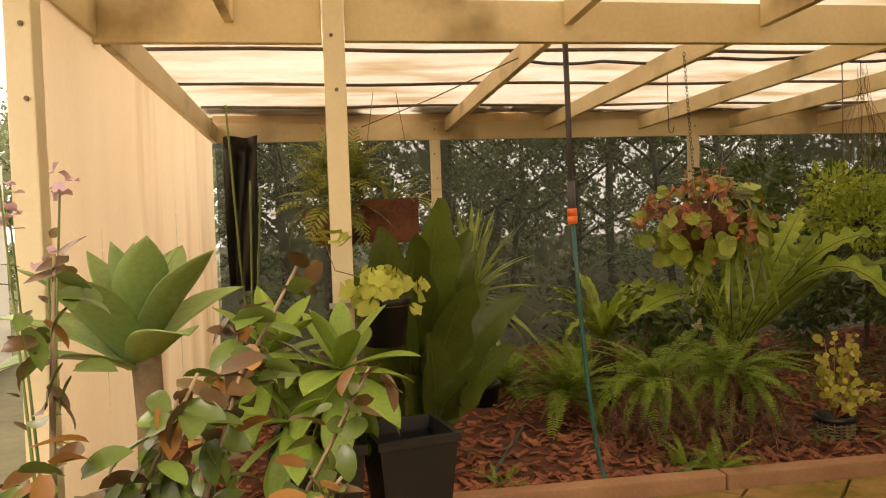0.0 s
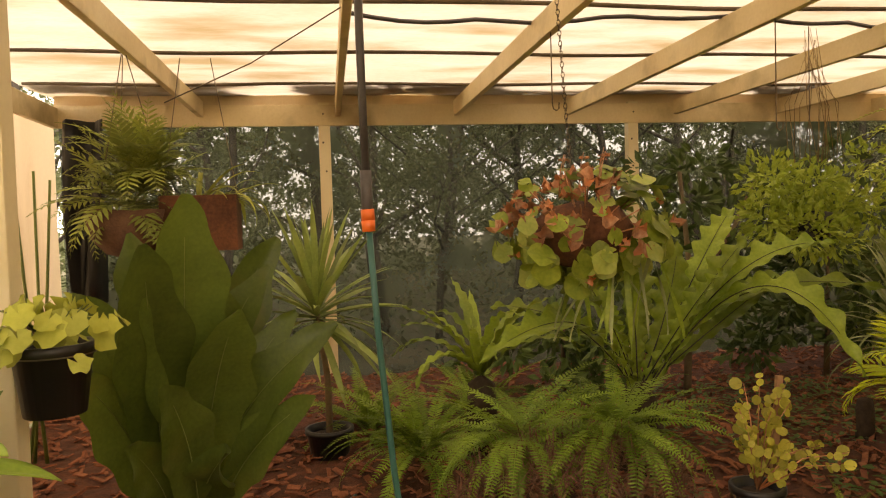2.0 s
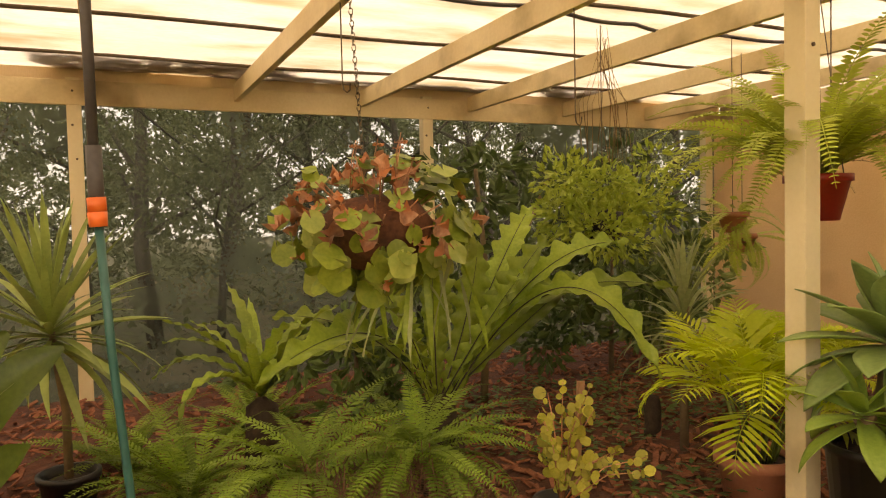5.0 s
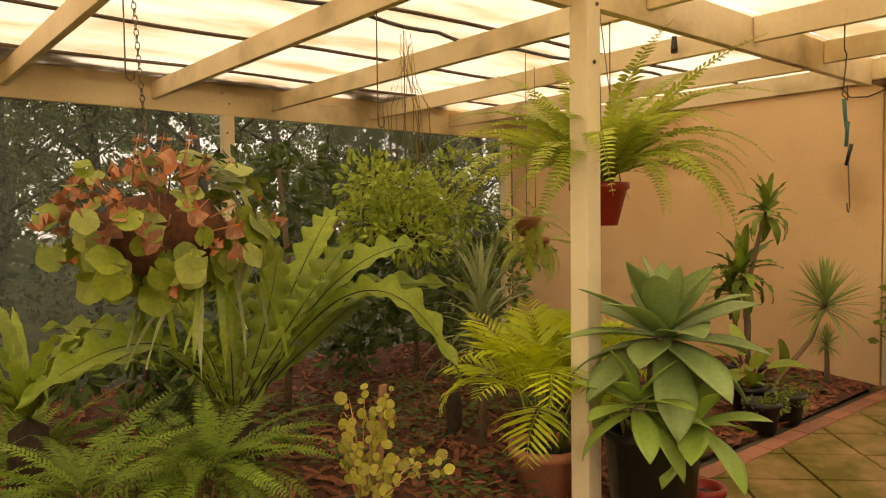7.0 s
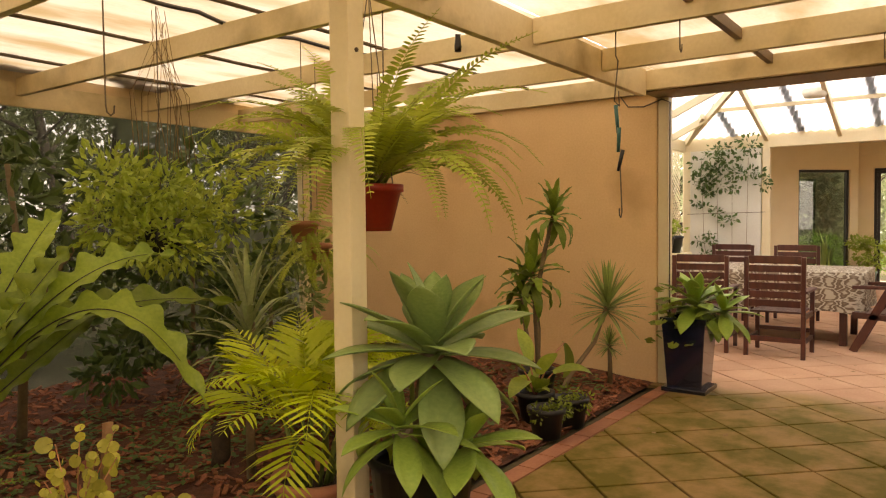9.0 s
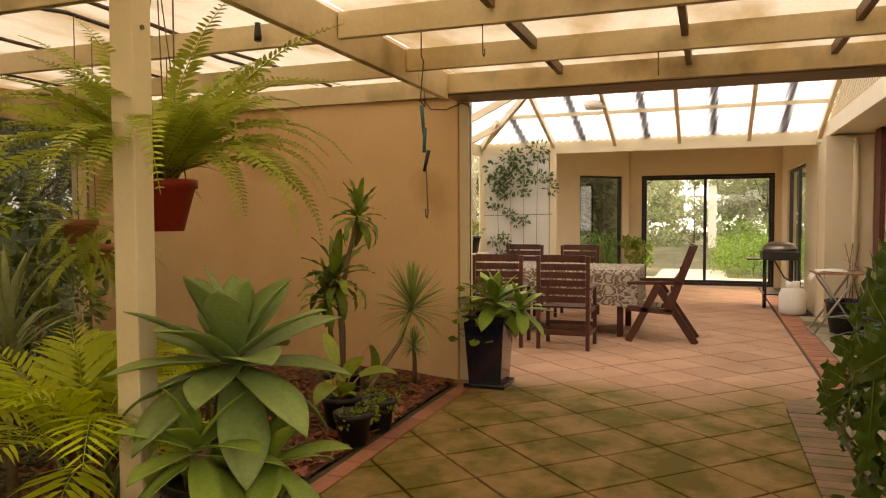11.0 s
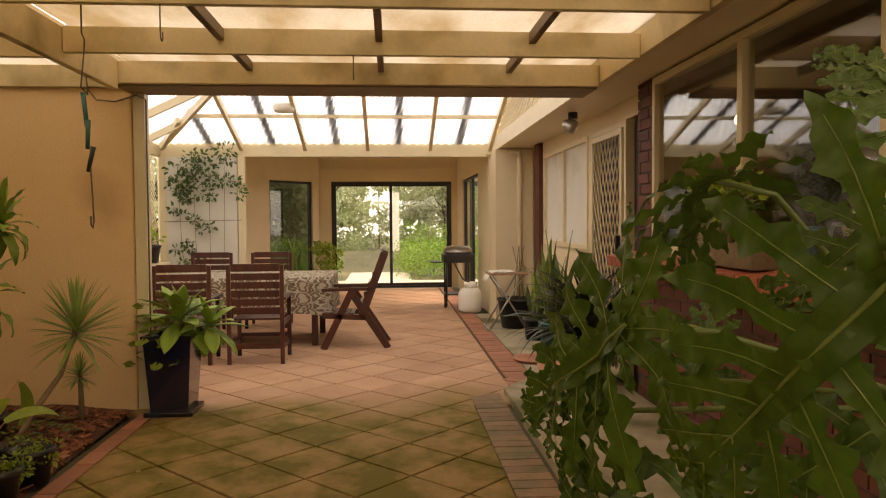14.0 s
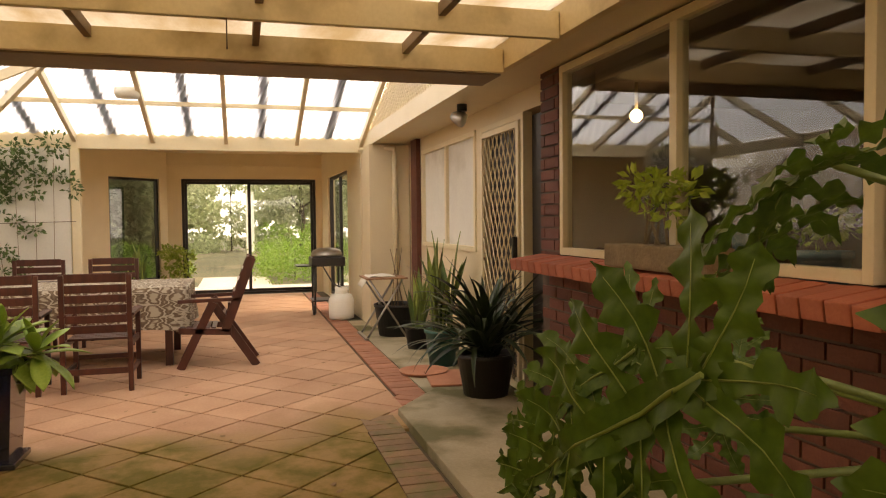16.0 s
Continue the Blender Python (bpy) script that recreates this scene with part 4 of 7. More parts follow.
def square_pot(parent, w0, w1, h, material, foot=0.0, soil=True):
    bm = bmesh.new()
    prof = [(w0 / 2, 0), (w1 / 2, h - 0.04), (w1 / 2 + 0.012, h - 0.035), (w1 / 2 + 0.012, h), (w1 / 2 - 0.01, h), (w1 / 2 - 0.02, h - 0.06)]
    lathe(bm, [(r * math.sqrt(2), z) for r, z in prof], 4)
    bmesh.ops.rotate(bm, verts=bm.verts[:], matrix=Matrix.Rotation(math.pi / 4, 3, "Z"))
    part("pot", bm, material, parent)
    if foot:
        bm = bmesh.new()
        box(bm, -w0 / 2 - foot, w0 / 2 + foot, -w0 / 2 - foot, w0 / 2 + foot, 0.0, 0.035)
        bevelled(bm, 0.008)
        part("saucer", bm, material, parent)
    if soil:
        bm = bmesh.new()
        lathe(bm, [(w1 / 2 * 1.33, h - 0.07), (0.001, h - 0.06)], 4)
        bmesh.ops.rotate(bm, verts=bm.verts[:], matrix=Matrix.Rotation(math.pi / 4, 3, "Z"))
        part("soil", bm, M["soil"], parent)


AG = [leaf("leaf", M["agave"], 0.42, 0.155, d, agave_w, 12, 0.22, 0.0, thick=0.004, cross=2) for d in (0.25, 0.42, 0.7)]
AGY = [leaf("leaf", M["agave_y"], 0.42, 0.145, d, agave_w, 12, 0.22, 0.0, thick=0.004, cross=2) for d in (0.25, 0.45, 0.8)]


def rosette(parent, x, y, z, n, s, kinds, el0=82, el1=-35, start=0.0, tilt=(0, 0)):
    for i in range(n):
        f = i / (n - 1)
        el = el0 + (el1 - el0) * f ** 0.8 + u(-5, 5)
        az = start + i * 137.5 + u(-8, 8)
        el += tilt[0] * math.cos(radians(az - tilt[1]))
        k = 0 if f < 0.3 else (1 if f < 0.7 else 2)
        put(parent, "leaf", kinds[k], x, y, z - 0.06 * f, az, el, s * (0.72 + 0.28 * min(1, f * 2.2)) * u(0.92, 1.06), u(-8, 8))


def stem(parent, pts, r0, r1=None, material=None, name="stem", n=7):
    bm = bmesh.new()
    tube(bm, pts, r0, n, r1)
    return part(name, bm, material or M["cane"], parent)


# ---- agaves
ag = thing("agave_plant", "large pale green agave with three heads in a tall black pot", "potted plant", 4.55, 3.92, 0)
round_pot(ag, 0.16, 0.20, 0.46, M["black"])
stem(ag, [(0, 0, 0.40), (0.02, 0.0, 0.6), (0.05, -0.02, 0.84)], 0.045, 0.05)
stem(ag, [(0, 0, 0.40), (-0.10, -0.03, 0.5), (-0.185, -0.05, 0.60)], 0.035, 0.04)
stem(ag, [(0, 0, 0.40), (0.02, -0.10, 0.44), (0.04, -0.17, 0.50)], 0.03, 0.04)
rosette(ag, 0.05, -0.02, 0.87, 30, 1.10, AG, 80, -34, 20)
rosette(ag, -0.185, -0.05, 0.63, 15, 0.74, AGY, 62, -30, 60)
rosette(ag, 0.05, -0.18, 0.53, 13, 0.76, AGY, 58, -38, 10)
ag = thing("agave_plant", "bright green agave with two heads in a black square pot", "potted plant", 0.55, 3.78, 0)
square_pot(ag, 0.28, 0.36, 0.52, M["black"])
stem(ag, [(0, 0, 0.5), (0.02, 0.0, 0.66), (0.06, -0.02, 0.86)], 0.045, 0.05)
stem(ag, [(0, 0, 0.5), (-0.12, 0.03, 0.70), (-0.20, 0.05, 0.96)], 0.04, 0.045)
rosette(ag, 0.10, -0.10, 0.83, 20, 0.92, AGY, 76, -55, 0)
rosette(ag, -0.18, 0.02, 0.88, 20, 0.90, AGY, 76, -60, 35)
stem(ag, [(0, 0, 0.5), (-0.05, -0.08, 0.58), (-0.10, -0.14, 0.64)], 0.04, 0.045)
rosette(ag, -0.10, -0.16, 0.64, 13, 0.82, AGY, 50, -60, 80)
ag = thing("agave_plant", "tall upright grey-green agave in a black pot", "potted plant", 0.0, 3.30, 0)
round_pot(ag, 0.15, 0.19, 0.5, M["black"])
stem(ag, [(0, 0, 0.45), (0.01, 0, 0.75), (0.0, 0, 1.0)], 0.045, 0.05)
rosette(ag, -0.03, 0, 0.98, 15, 1.2, AG, 88, 28, 10)
pt = thing("plastic_pot", "empty black square plastic pot on the paving", "pot", 0.92, 3.80, 0, 12)
square_pot(pt, 0.24, 0.33, 0.52, M["black"], soil=False)

# ---- bronze-leaved shrub close to the start of the walk
LF = [leaf("leaf", M[m_], 0.046, 0.025, d_, blade_w, 6, 0.25) for m_, d_ in (("tip", 0.2), ("tip_g", 0.5), ("tip_o", 0.6), ("tip_g", 0.8), ("tip", 0.9))]
sh = thing("bronze_leaf_shrub", "straggly shrub with bronze and green oval leaves", "shrub", 0.28, 1.62, 0)
SHOOTS = [(0.26 * math.cos(k * 2.4), 0.20 * math.sin(k * 2.4), 0.98 + 0.30 * ((k * 0.37) % 1)) for k in range(15)]
SHOOTS += [(0.32, 0.0, 1.34), (0.40, 0.05, 1.20), (0.36, -0.06, 1.10), (-0.20, -0.1, 1.72), (-0.16, 0.0, 1.68), (-0.21, -0.06, 1.58), (0.05, 0.0, 1.36), (-0.06, -0.1, 1.33), (0.2, -0.1, 1.22), (0.28, 0.05, 1.02), (-0.12, -0.05, 1.40), (-0.2, 0.0, 1.30)]
for k, (ex, ey, h) in enumerate(SHOOTS):
    bend = u(-0.05, 0.05)
    pts = [(0, 0, 0), (ex * 0.3 + bend, ey * 0.3, h * 0.5), (ex * 0.75 + bend * 0.5, ey * 0.8, h * 0.88), (ex, ey, h)]
    stem(sh, pts, 0.006, 0.002, M["cane"], "branch", 5)
    for j in range(38):
        f = (0.66 if h > 1.5 else 0.45) + (0.34 if h > 1.5 else 0.55) * j / 37
        i = min(2, int(f * 3))
        q = Vector(pts[i]).lerp(Vector(pts[i + 1]), f * 3 - i)
        w_ = rnd.random()
        kind = (2 if w_ < 0.35 else 0) if j > 33 else (1 if w_ < 0.40 else 3 if w_ < 0.70 else 0 if w_ < 0.8 else 4 if w_ < 0.93 else 2)
        put(sh, "leaf", LF[kind], q.x + u(-0.025, 0.025), q.y + u(-0.025, 0.025), q.z, u(0, 360), u(-60, 35), u(0.75, 1.2), u(-50, 50))
fl = thing("pink_flower_plant", "thin flowering stems with pale pink blooms", "flower", 0.12, 2.1, 0)
PK = disc_leaf("petal", M["pink"], 0.012, 0.1, 0.5, 8)
for k in range(4):
    ex, ey, h = u(-0.1, 0.15), u(-0.1, 0.1), u(1.28, 1.5)
    stem(fl, [(0, 0, 0), (ex * 0.4, ey, h * 0.6), (ex, ey, h)], 0.005, 0.002, M["stem"], "stalk", 5)
    for j in range(7):
        put(fl, "petal", PK, ex + u(-0.03, 0.03), ey + u(-0.03, 0.03), h + u(-0.03, 0.03), u(0, 360), u(-20, 70))
    for j in range(4):
        put(fl, "leaf", LF[0], ex * 0.8, ey, h - 0.08 - 0.1 * j, u(0, 360), u(-20, 40), 0.7)

# ---- broad-leaved plant behind the first post
def broad_w(t):
    return 0.10 if t < 0.26 else max(0.02, math.sin(math.pi * ((t - 0.26) / 0.74) ** 0.78)) ** 0.62


M["midrib"] = leafmat("pale_midrib", (0.16, 0.20, 0.06), (0.22, 0.26, 0.09), 0.4)
st = thing("bird_of_paradise_plant", "clump of large dark green paddle leaves", "plant", 1.10, 4.86, 0.02)
for tip, w, lean in (((0.10, -0.36, 1.50), 0.34, (0.5, -1, 0.2)), ((0.38, 0.30, 1.32), 0.27, (0.6, -1, 0.3)), ((0.64, -0.02, 0.94), 0.26, (0.0, -0.9, 0.8)),
                     ((0.27, -0.34, 1.06), 0.30, (0.5, -1, 0.1)), ((-0.04, -0.44, 1.32), 0.30, (0.6, -1, 0.2)), ((0.36, 0.02, 1.20), 0.22, (-0.1, -1, 0.4)),
                     ((0.12, -0.14, 1.22), 0.30, (0.7, -0.8, 0.1)), ((0.54, -0.14, 0.66), 0.20, (0.2, -0.9, 0.7)), ((-0.20, 0.0, 1.36), 0.28, (-0.2, -1, 0.1)),
                     ((-0.26, -0.16, 1.00), 0.24, (0.3, -1, 0.4)), ((0.0, -0.42, 0.80), 0.24, (0.5, -0.9, 0.5)), ((0.46, 0.18, 0.98), 0.22, (0.2, -1, 0.5)),
                     ((-0.34, -0.30, 0.84), 0.26, (0.4, -1, 0.3)), ((-0.42, -0.05, 1.12), 0.27, (0.3, -1, 0.2)), ((-0.14, -0.40, 0.58), 0.24, (0.4, -0.9, 0.6)), ((0.22, -0.36, 0.52), 0.22, (0.4, -0.8, 0.6))):
    x, y = 0.12 * tip[0] + u(-0.06, 0.06), 0.12 * tip[1] + u(-0.06, 0.06)
    arc_leaf(st, "leaf", M["strel"], [(x, y, 0), (x + tip[0] * 0.30, y + tip[1] * 0.30, tip[2] * 0.58), tip], w, broad_w, 34, u(0.12, 0.35), 0.012, 4, lean, M["midrib"])
DB = leaf("leaf", M["dead"], 0.4, 0.07, 1.0, strap_w, 8, 0.3, 0.01, 4)
for k in range(5):
    put(st, "dead_leaf", DB, u(-0.1, 0.1), u(-0.1, 0.1), 0.05, u(0, 360), u(20, 60), u(0.6, 1))

# ---- yellow-green plant in a black pot strapped to the post
yp = thing("yellow_geranium", "yellow-green round-leaved plant in a black pot strapped to the post", "potted plant", 0.86, 4.10, 0.83)
round_pot(yp, 0.09, 0.115, 0.22, M["black"])
bm = bmesh.new()
lathe(bm, [(0.122, 0.185), (0.126, 0.185), (0.126, 0.21), (0.122, 0.21)], 24)
part("strap", bm, M["steel"], yp, "pale metal strap")
bm = bmesh.new()
box(bm, -0.25, -0.12, -0.055, -0.05, 0.185, 0.21)
part("strap_end", bm, M["steel"], yp)
YL = [disc_leaf("leaf", M["yleaf"], r, 0.2, 0.2, 12, 5) for r in (0.034, 0.045)]
for k in range(46):
    a, rr = u(0, 6.28), u(0.02, 0.20)
    z = 0.22 + u(0.0, 0.19) * (1.1 - rr * 2.4) - max(0, rr - 0.13) * 0.5
    face(yp, "leaf", YL[k % 2], (rr * math.cos(a), rr * math.sin(a), z), (math.cos(a) + u(-0.5, 0.5), math.sin(a) - 0.4 + u(-0.5, 0.5), u(0.2, 1.2)), u(-50, 50), u(0.8, 1.15))
for k in range(12):
    a = u(0, 6.28)
    stem(yp, [(0, 0, 0.2), (0.06 * math.cos(a), 0.06 * math.sin(a), 0.28), (0.13 * math.cos(a), 0.13 * math.sin(a), 0.33)], 0.003, 0.002, M["stem"], "stalk", 4)
stem(yp, [(0, 0, 0.2), (-0.1, -0.03, 0.32), (-0.22, -0.08, 0.36), (-0.26, -0.1, 0.5)], 0.004, 0.002, M["cane"], "stalk", 5)
for k in range(7):
    put(yp, "leaf", YL[k % 2], -0.24 + u(-0.05, 0.06), -0.09 + u(-0.03, 0.03), 0.5 + u(-0.04, 0.06), u(0, 360), u(0, 60), 0.9)

# ---- fern and palm fronds shared by several plants
FB = [frond("frond", M["fern"], 0.66, 0.058, d, 32, 0.25) for d in (0.9, 1.3, 1.6, 2.0)]
FH = [frond("frond", M["fern_y"], 0.74, 0.068, d, 36, 0.28) for d in (0.9, 1.4, 1.8, 2.2)]
PF = [frond("frond", M["palm"], 0.46, 0.23, d, 13, 0.14, 0.15, 0.8, 0.4, 0.22) for d in (0.7, 1.4, 2.0)]
PG = [frond("frond", M["basketfern"], 0.40, 0.10, d, 11, 0.26, 0.25, 0.8, 0.55, 0.2) for d in (0.5, 1.0, 1.5)]


def fern_plant(parent, x, y, z, n, s, kinds, el0=80, el1=-5, name="frond"):
    for i in range(n):
        f = i / (n - 1)
        put(parent, name, kinds[min(len(kinds) - 1, int(f * len(kinds)))], x + u(-0.04, 0.04), y + u(-0.04, 0.04), z, i * 137.5 + u(-15, 15), el0 + (el1 - el0) * f + u(-10, 10), s * u(0.8, 1.12), u(-15, 15))


# hanging fine-leaved palm behind the post, in a brown basket
hb = thing("hanging_basket", "hanging basket of feathery yellow-green fronds with a brown fibre liner", "hanging plant", 0.66, 5.85, 1.24)
bm = bmesh.new()
lathe(bm, [(0.01, 0.0), (0.12, 0.03), (0.2, 0.12), (0.23, 0.26), (0.21, 0.26), (0.18, 0.14), (0.001, 0.06)], 20)
for v in bm.verts:
    v.co += 0.015 * noise.noise_vector(v.co * 20)
part("liner", bm, M["straw"], hb, "ragged brown fibre liner")
fern_plant(hb, 0, 0, 0.30, 46, 1.15, PG, 70, -25)
fern_plant(hb, 0.05, 0.0, 0.46, 40, 1.1, PG, 80, 0)
for a in (0, 120, 240):
    stem(hb, [(0.22 * math.cos(radians(a)), 0.22 * math.sin(radians(a)), 0.25), (0, 0, 1.15)], 0.003, 0.003, M["wire"], "wire", 4)
wp = thing("wooden_planter", "brown hanging wooden planter with a yellow spider plant", "hanging plant", 1.03, 5.85, 1.27)
bm = bmesh.new()
box(bm, -0.20, 0.20, -0.11, 0.11, 0, 0.30)
bmesh.ops.delete(bm, geom=[f for f in bm.faces if f.normal.z > 0.5 or all(v.co.z > 0.25 for v in f.verts)], context="FACES_ONLY")
thicken(bm, 0.02)
part("box", bm, M["liner"], wp, "dark red-brown fibre box")
SPD = [leaf("leaf", M["yleaf"], 0.3, 0.022, d, strap_w, 8, 0.4) for d in (0.8, 1.5, 2.2)]
for k in range(26):
    put(wp, "leaf", SPD[k % 3], u(-0.02, 0.2), u(-0.05, 0.05), 0.29, u(-150, 10), u(-10, 60), u(0.7, 1.2))
for sx in (-0.2, 0.2):
    stem(wp, [(sx, 0, 0.28), (sx * 0.4, 0, 1.05)], 0.003, 0.003, M["wire"], "wire", 4)

# ---- spiky dracaena in a black pot
DL = [leaf("leaf", M["drac"], 0.52, 0.034, d, strap_w, 8, 0.35) for d in (0.15, 0.45, 0.9)]


def dracaena(name, label, x, y, canes, pot, s=1.0, n=46, kinds=None):
    d = thing(name, label, "potted plant", x, y, 0)
    if pot:
        round_pot(d, pot[0] * 0.8, pot[0], pot[1], M["black"])
    for pts, ss in canes:
        stem(d, pts, 0.022, 0.014)
        ex, ey, ez = pts[-1]
        for i in range(int(n)):
            f = i / (n - 1)
            put(d, "leaf", (kinds or DL)[0 if f < 0.35 else (1 if f < 0.7 else 2)], ex, ey, ez - 0.10 * f * ss, i * 137.5 + u(-10, 10), 85 - 115 * f + u(-8, 8), s * ss * u(0.85, 1.1), u(-20, 20))
    return d


dracaena("dracaena_plant", "spiky yellow-green dracaena on a bare stem in a black pot", 1.68, 5.95, [([(0, 0, 0.12), (0.0, 0, 0.5), (-0.03, 0.0, 0.72), (-0.05, 0, 0.93)], 1.15)], (0.13, 0.21), 1.0, 64)
p_ = thing("plastic_pot", "small black plastic pot among the mulch", "pot", 1.22, 6.05, 0.03)
round_pot(p_, 0.1, 0.12, 0.2, M["black"])

# ---- garden hose hanging from the rafter with an orange connector
hs_ = thing("garden_hose", "green garden hose hanging from a grey pipe with an orange connector", "hose", 1.90, 4.33, 0)
stem(hs_, [(-0.05, 0.02, 2.45), (-0.05, 0.0, 2.0), (-0.045, 0, 1.56)], 0.016, 0.014, M["pipe"], "riser_pipe", 8)
stem(hs_, [(-0.045, 0, 1.58), (-0.042, 0, 1.40)], 0.021, 0.021, M["pipe"], "collar", 10)
stem(hs_, [(-0.043, 0, 1.44), (-0.041, 0, 1.40)], 0.025, 0.025, M["orange"], "connector_ring", 10)
stem(hs_, [(-0.042, 0, 1.40), (-0.04, 0, 1.36)], 0.026, 0.024, M["orange"], "connector", 10)
stem(hs_, [(-0.04, 0, 1.37), (-0.02, 0, 1.0), (0.02, 0, 0.5), (0.06, -0.01, 0.15), (0.08, -0.05, 0.04), (0.0, -0.10, 0.02), (-0.25, -0.08, 0.02), (-0.5, 0.1, 0.03), (-0.3, 0.5, 0.05), (-0.1, 0.9, 0.06)], 0.012, 0.012, M["hose"], "hose", 8)
stem(hs_, [(0.08, -0.05, 0.03), (0.3, -0.07, 0.025), (0.55, -0.02, 0.03), (0.7, 0.2, 0.04)], 0.012, 0.012, M["hose"], "hose", 8)

# ---- begonia in a hanging basket on a chain
bg = thing("hanging_begonia", "hanging begonia with round green and withered red leaves", "hanging plant", 2.85, 4.84, 1.28)
# fibre basket, oversized so its dark brown stands for shade between the leaves
bm = bmesh.new()
lathe(bm, [(0.01, -0.14), (0.13, -0.11), (0.21, 0.0), (0.22, 0.08), (0.17, 0.15), (0.001, 0.17)], 20)
for v in bm.verts:
    v.co += 0.03 * noise.noise_vector(v.co * 14)
part("basket", bm, M["liner"], bg, "brown fibre basket, enlarged as the shade between the leaves")
BL = [disc_leaf("leaf", M[m_], r, 0.16, 0.14, 16) for m_, r in (("begonia", 0.040), ("begonia_y", 0.048), ("begonia", 0.058))]
BR = [disc_leaf("leaf", M["begonia_r"], r, 0.3, 0.9, 12, 3, 0.15) for r in (0.024, 0.040)]
for k in range(270):
    v = Vector((rnd.gauss(0, 1), rnd.gauss(0, 1), rnd.gauss(0, 1))).normalized()
    red = (v.z > -0.25 and v.x < 0.40 and rnd.random() < 0.66) or rnd.random() < 0.14
    rr = u(0.28, 0.40) if red else u(0.28, 0.42)
    p = (v.x * rr * 1.02, v.y * rr * 0.85, v.z * rr * 0.68 + 0.07)
    nrm = v * 0.8 + Vector((u(-0.6, 0.6), u(-1.1, 0.2), u(0.0, 1.1)))
    face(bg, "withered_leaf" if red else "leaf", BR[k % 2] if red else BL[k % 3], p, nrm, u(-160, 160), u(0.7, 1.15))
for k in range(34):
    v = Vector((rnd.gauss(0, 1), rnd.gauss(0, 1), abs(rnd.gauss(0.4, 0.6)))).normalized()
    stem(bg, [(0, 0, 0.05), tuple(v * 0.2), tuple(v * 0.36)], 0.004, 0.003, M["begonia_r"], "stalk", 4)
for k in range(6):
    x, y = u(-0.1, 0.2), u(-0.15, 0.1)
    stem(bg, [(x, y, 0.2), (x + 0.01, y, 0.32), (x + 0.03, y, 0.37 + u(0, 0.04))], 0.003, 0.002, M["begonia_r"], "flower_stalk", 5)
    for j in range(4):
        put(bg, "bloom", BR[0], x + 0.03 + u(-0.02, 0.02), y + u(-0.02, 0.02), 0.37, u(0, 360), u(0, 60), 0.35)
HL = [leaf("leaf", M["nest"], 0.42, 0.022, 0.4, strap_w, 8, 0.3, 0.006), leaf("leaf", M["spider"], 0.40, 0.018, 0.3, strap_w, 8, 0.4, 0.006)]
for k in range(16):
    put(bg, "hanging_leaf", HL[k % 2], u(-0.05, 0.3), u(-0.15, 0.05), -0.05, u(0, 360), u(-80, -50), u(0.8, 1.2))
bm = bmesh.new()
z = 0.24
k = 0
while z < 1.08:
    a = math.radians(90 * (k % 2))
    c_ = [(-0.05 + 0.008 * math.cos(t) * math.cos(a) - 0.06 * (z - 0.3), 0.008 * math.cos(t) * math.sin(a), z + 0.015 * math.sin(t)) for t in [i * math.tau / 8 for i in range(9)]]
    tube(bm, c_, 0.0022, 4)
    z += 0.023
    k += 1
part("chain", bm, M["wire"], bg, "rusty chain")

# ---- bird's nest fern with wavy strap leaves
nf = thing("birds_nest_fern", "big bird's nest fern with wavy light green strap leaves", "fern", 3.29, 5.28, 0.46)
bm = bmesh.new()
lathe(bm, [(0.14, -0.46), (0.11, -0.15), (0.08, 0.02), (0.04, 0.06), (0.001, 0.06)], 18)
for v in bm.verts:
    v.co += 0.03 * noise.noise_vector(v.co * 12)
part("root_mass", bm, M["soil"], nf, "dark brown root mass")
for knee, tip, w in (((0.52, -0.30, 0.56), (0.80, -0.66, 0.17), 0.15), ((0.55, -0.10, 0.50), (1.36, -0.16, 0.49), 0.13), ((0.40, 0.06, 0.66), (0.68, 0.20, 0.96), 0.13), ((0.14, -0.06, 0.44), (0.20, -0.08, 0.80), 0.14),
                     ((0.26, 0.05, 0.42), (0.48, 0.12, 0.74), 0.14), ((0.02, 0.06, 0.40), (0.04, 0.12, 0.74), 0.13), ((-0.42, -0.26, 0.42), (-0.94, -0.46, 0.30), 0.14), ((0.46, -0.2, 0.62), (0.86, -0.38, 0.76), 0.14),
                     ((0.46, 0.12, 0.42), (0.86, 0.22, 0.52), 0.13), ((0.30, -0.12, 0.50), (0.52, -0.22, 0.82), 0.14), ((-0.16, 0.02, 0.42), (-0.34, 0.06, 0.70), 0.13), ((-0.32, 0.12, 0.36), (-0.72, 0.26, 0.46), 0.13),
                     ((0.12, 0.22, 0.42), (0.24, 0.42, 0.72), 0.13), ((-0.10, 0.20, 0.40), (-0.24, 0.40, 0.66), 0.13), ((0.34, 0.26, 0.34), (0.66, 0.52, 0.42), 0.13), ((0.18, -0.18, 0.40), (0.30, -0.34, 0.66), 0.13),
                     ((-0.20, -0.16, 0.40), (-0.44, -0.34, 0.56), 0.13), ((0.42, -0.06, 0.34), (0.74, -0.10, 0.58), 0.13)):
    arc_leaf(nf, "leaf", M["nest"], [(knee[0] * 0.12, knee[1] * 0.12, 0.04), knee, tip], w * 1.12, nest_w, 64, 0.35, 0.022, 9.0, (-0.25 * tip[0], -0.5, 1.0), M["rib"])
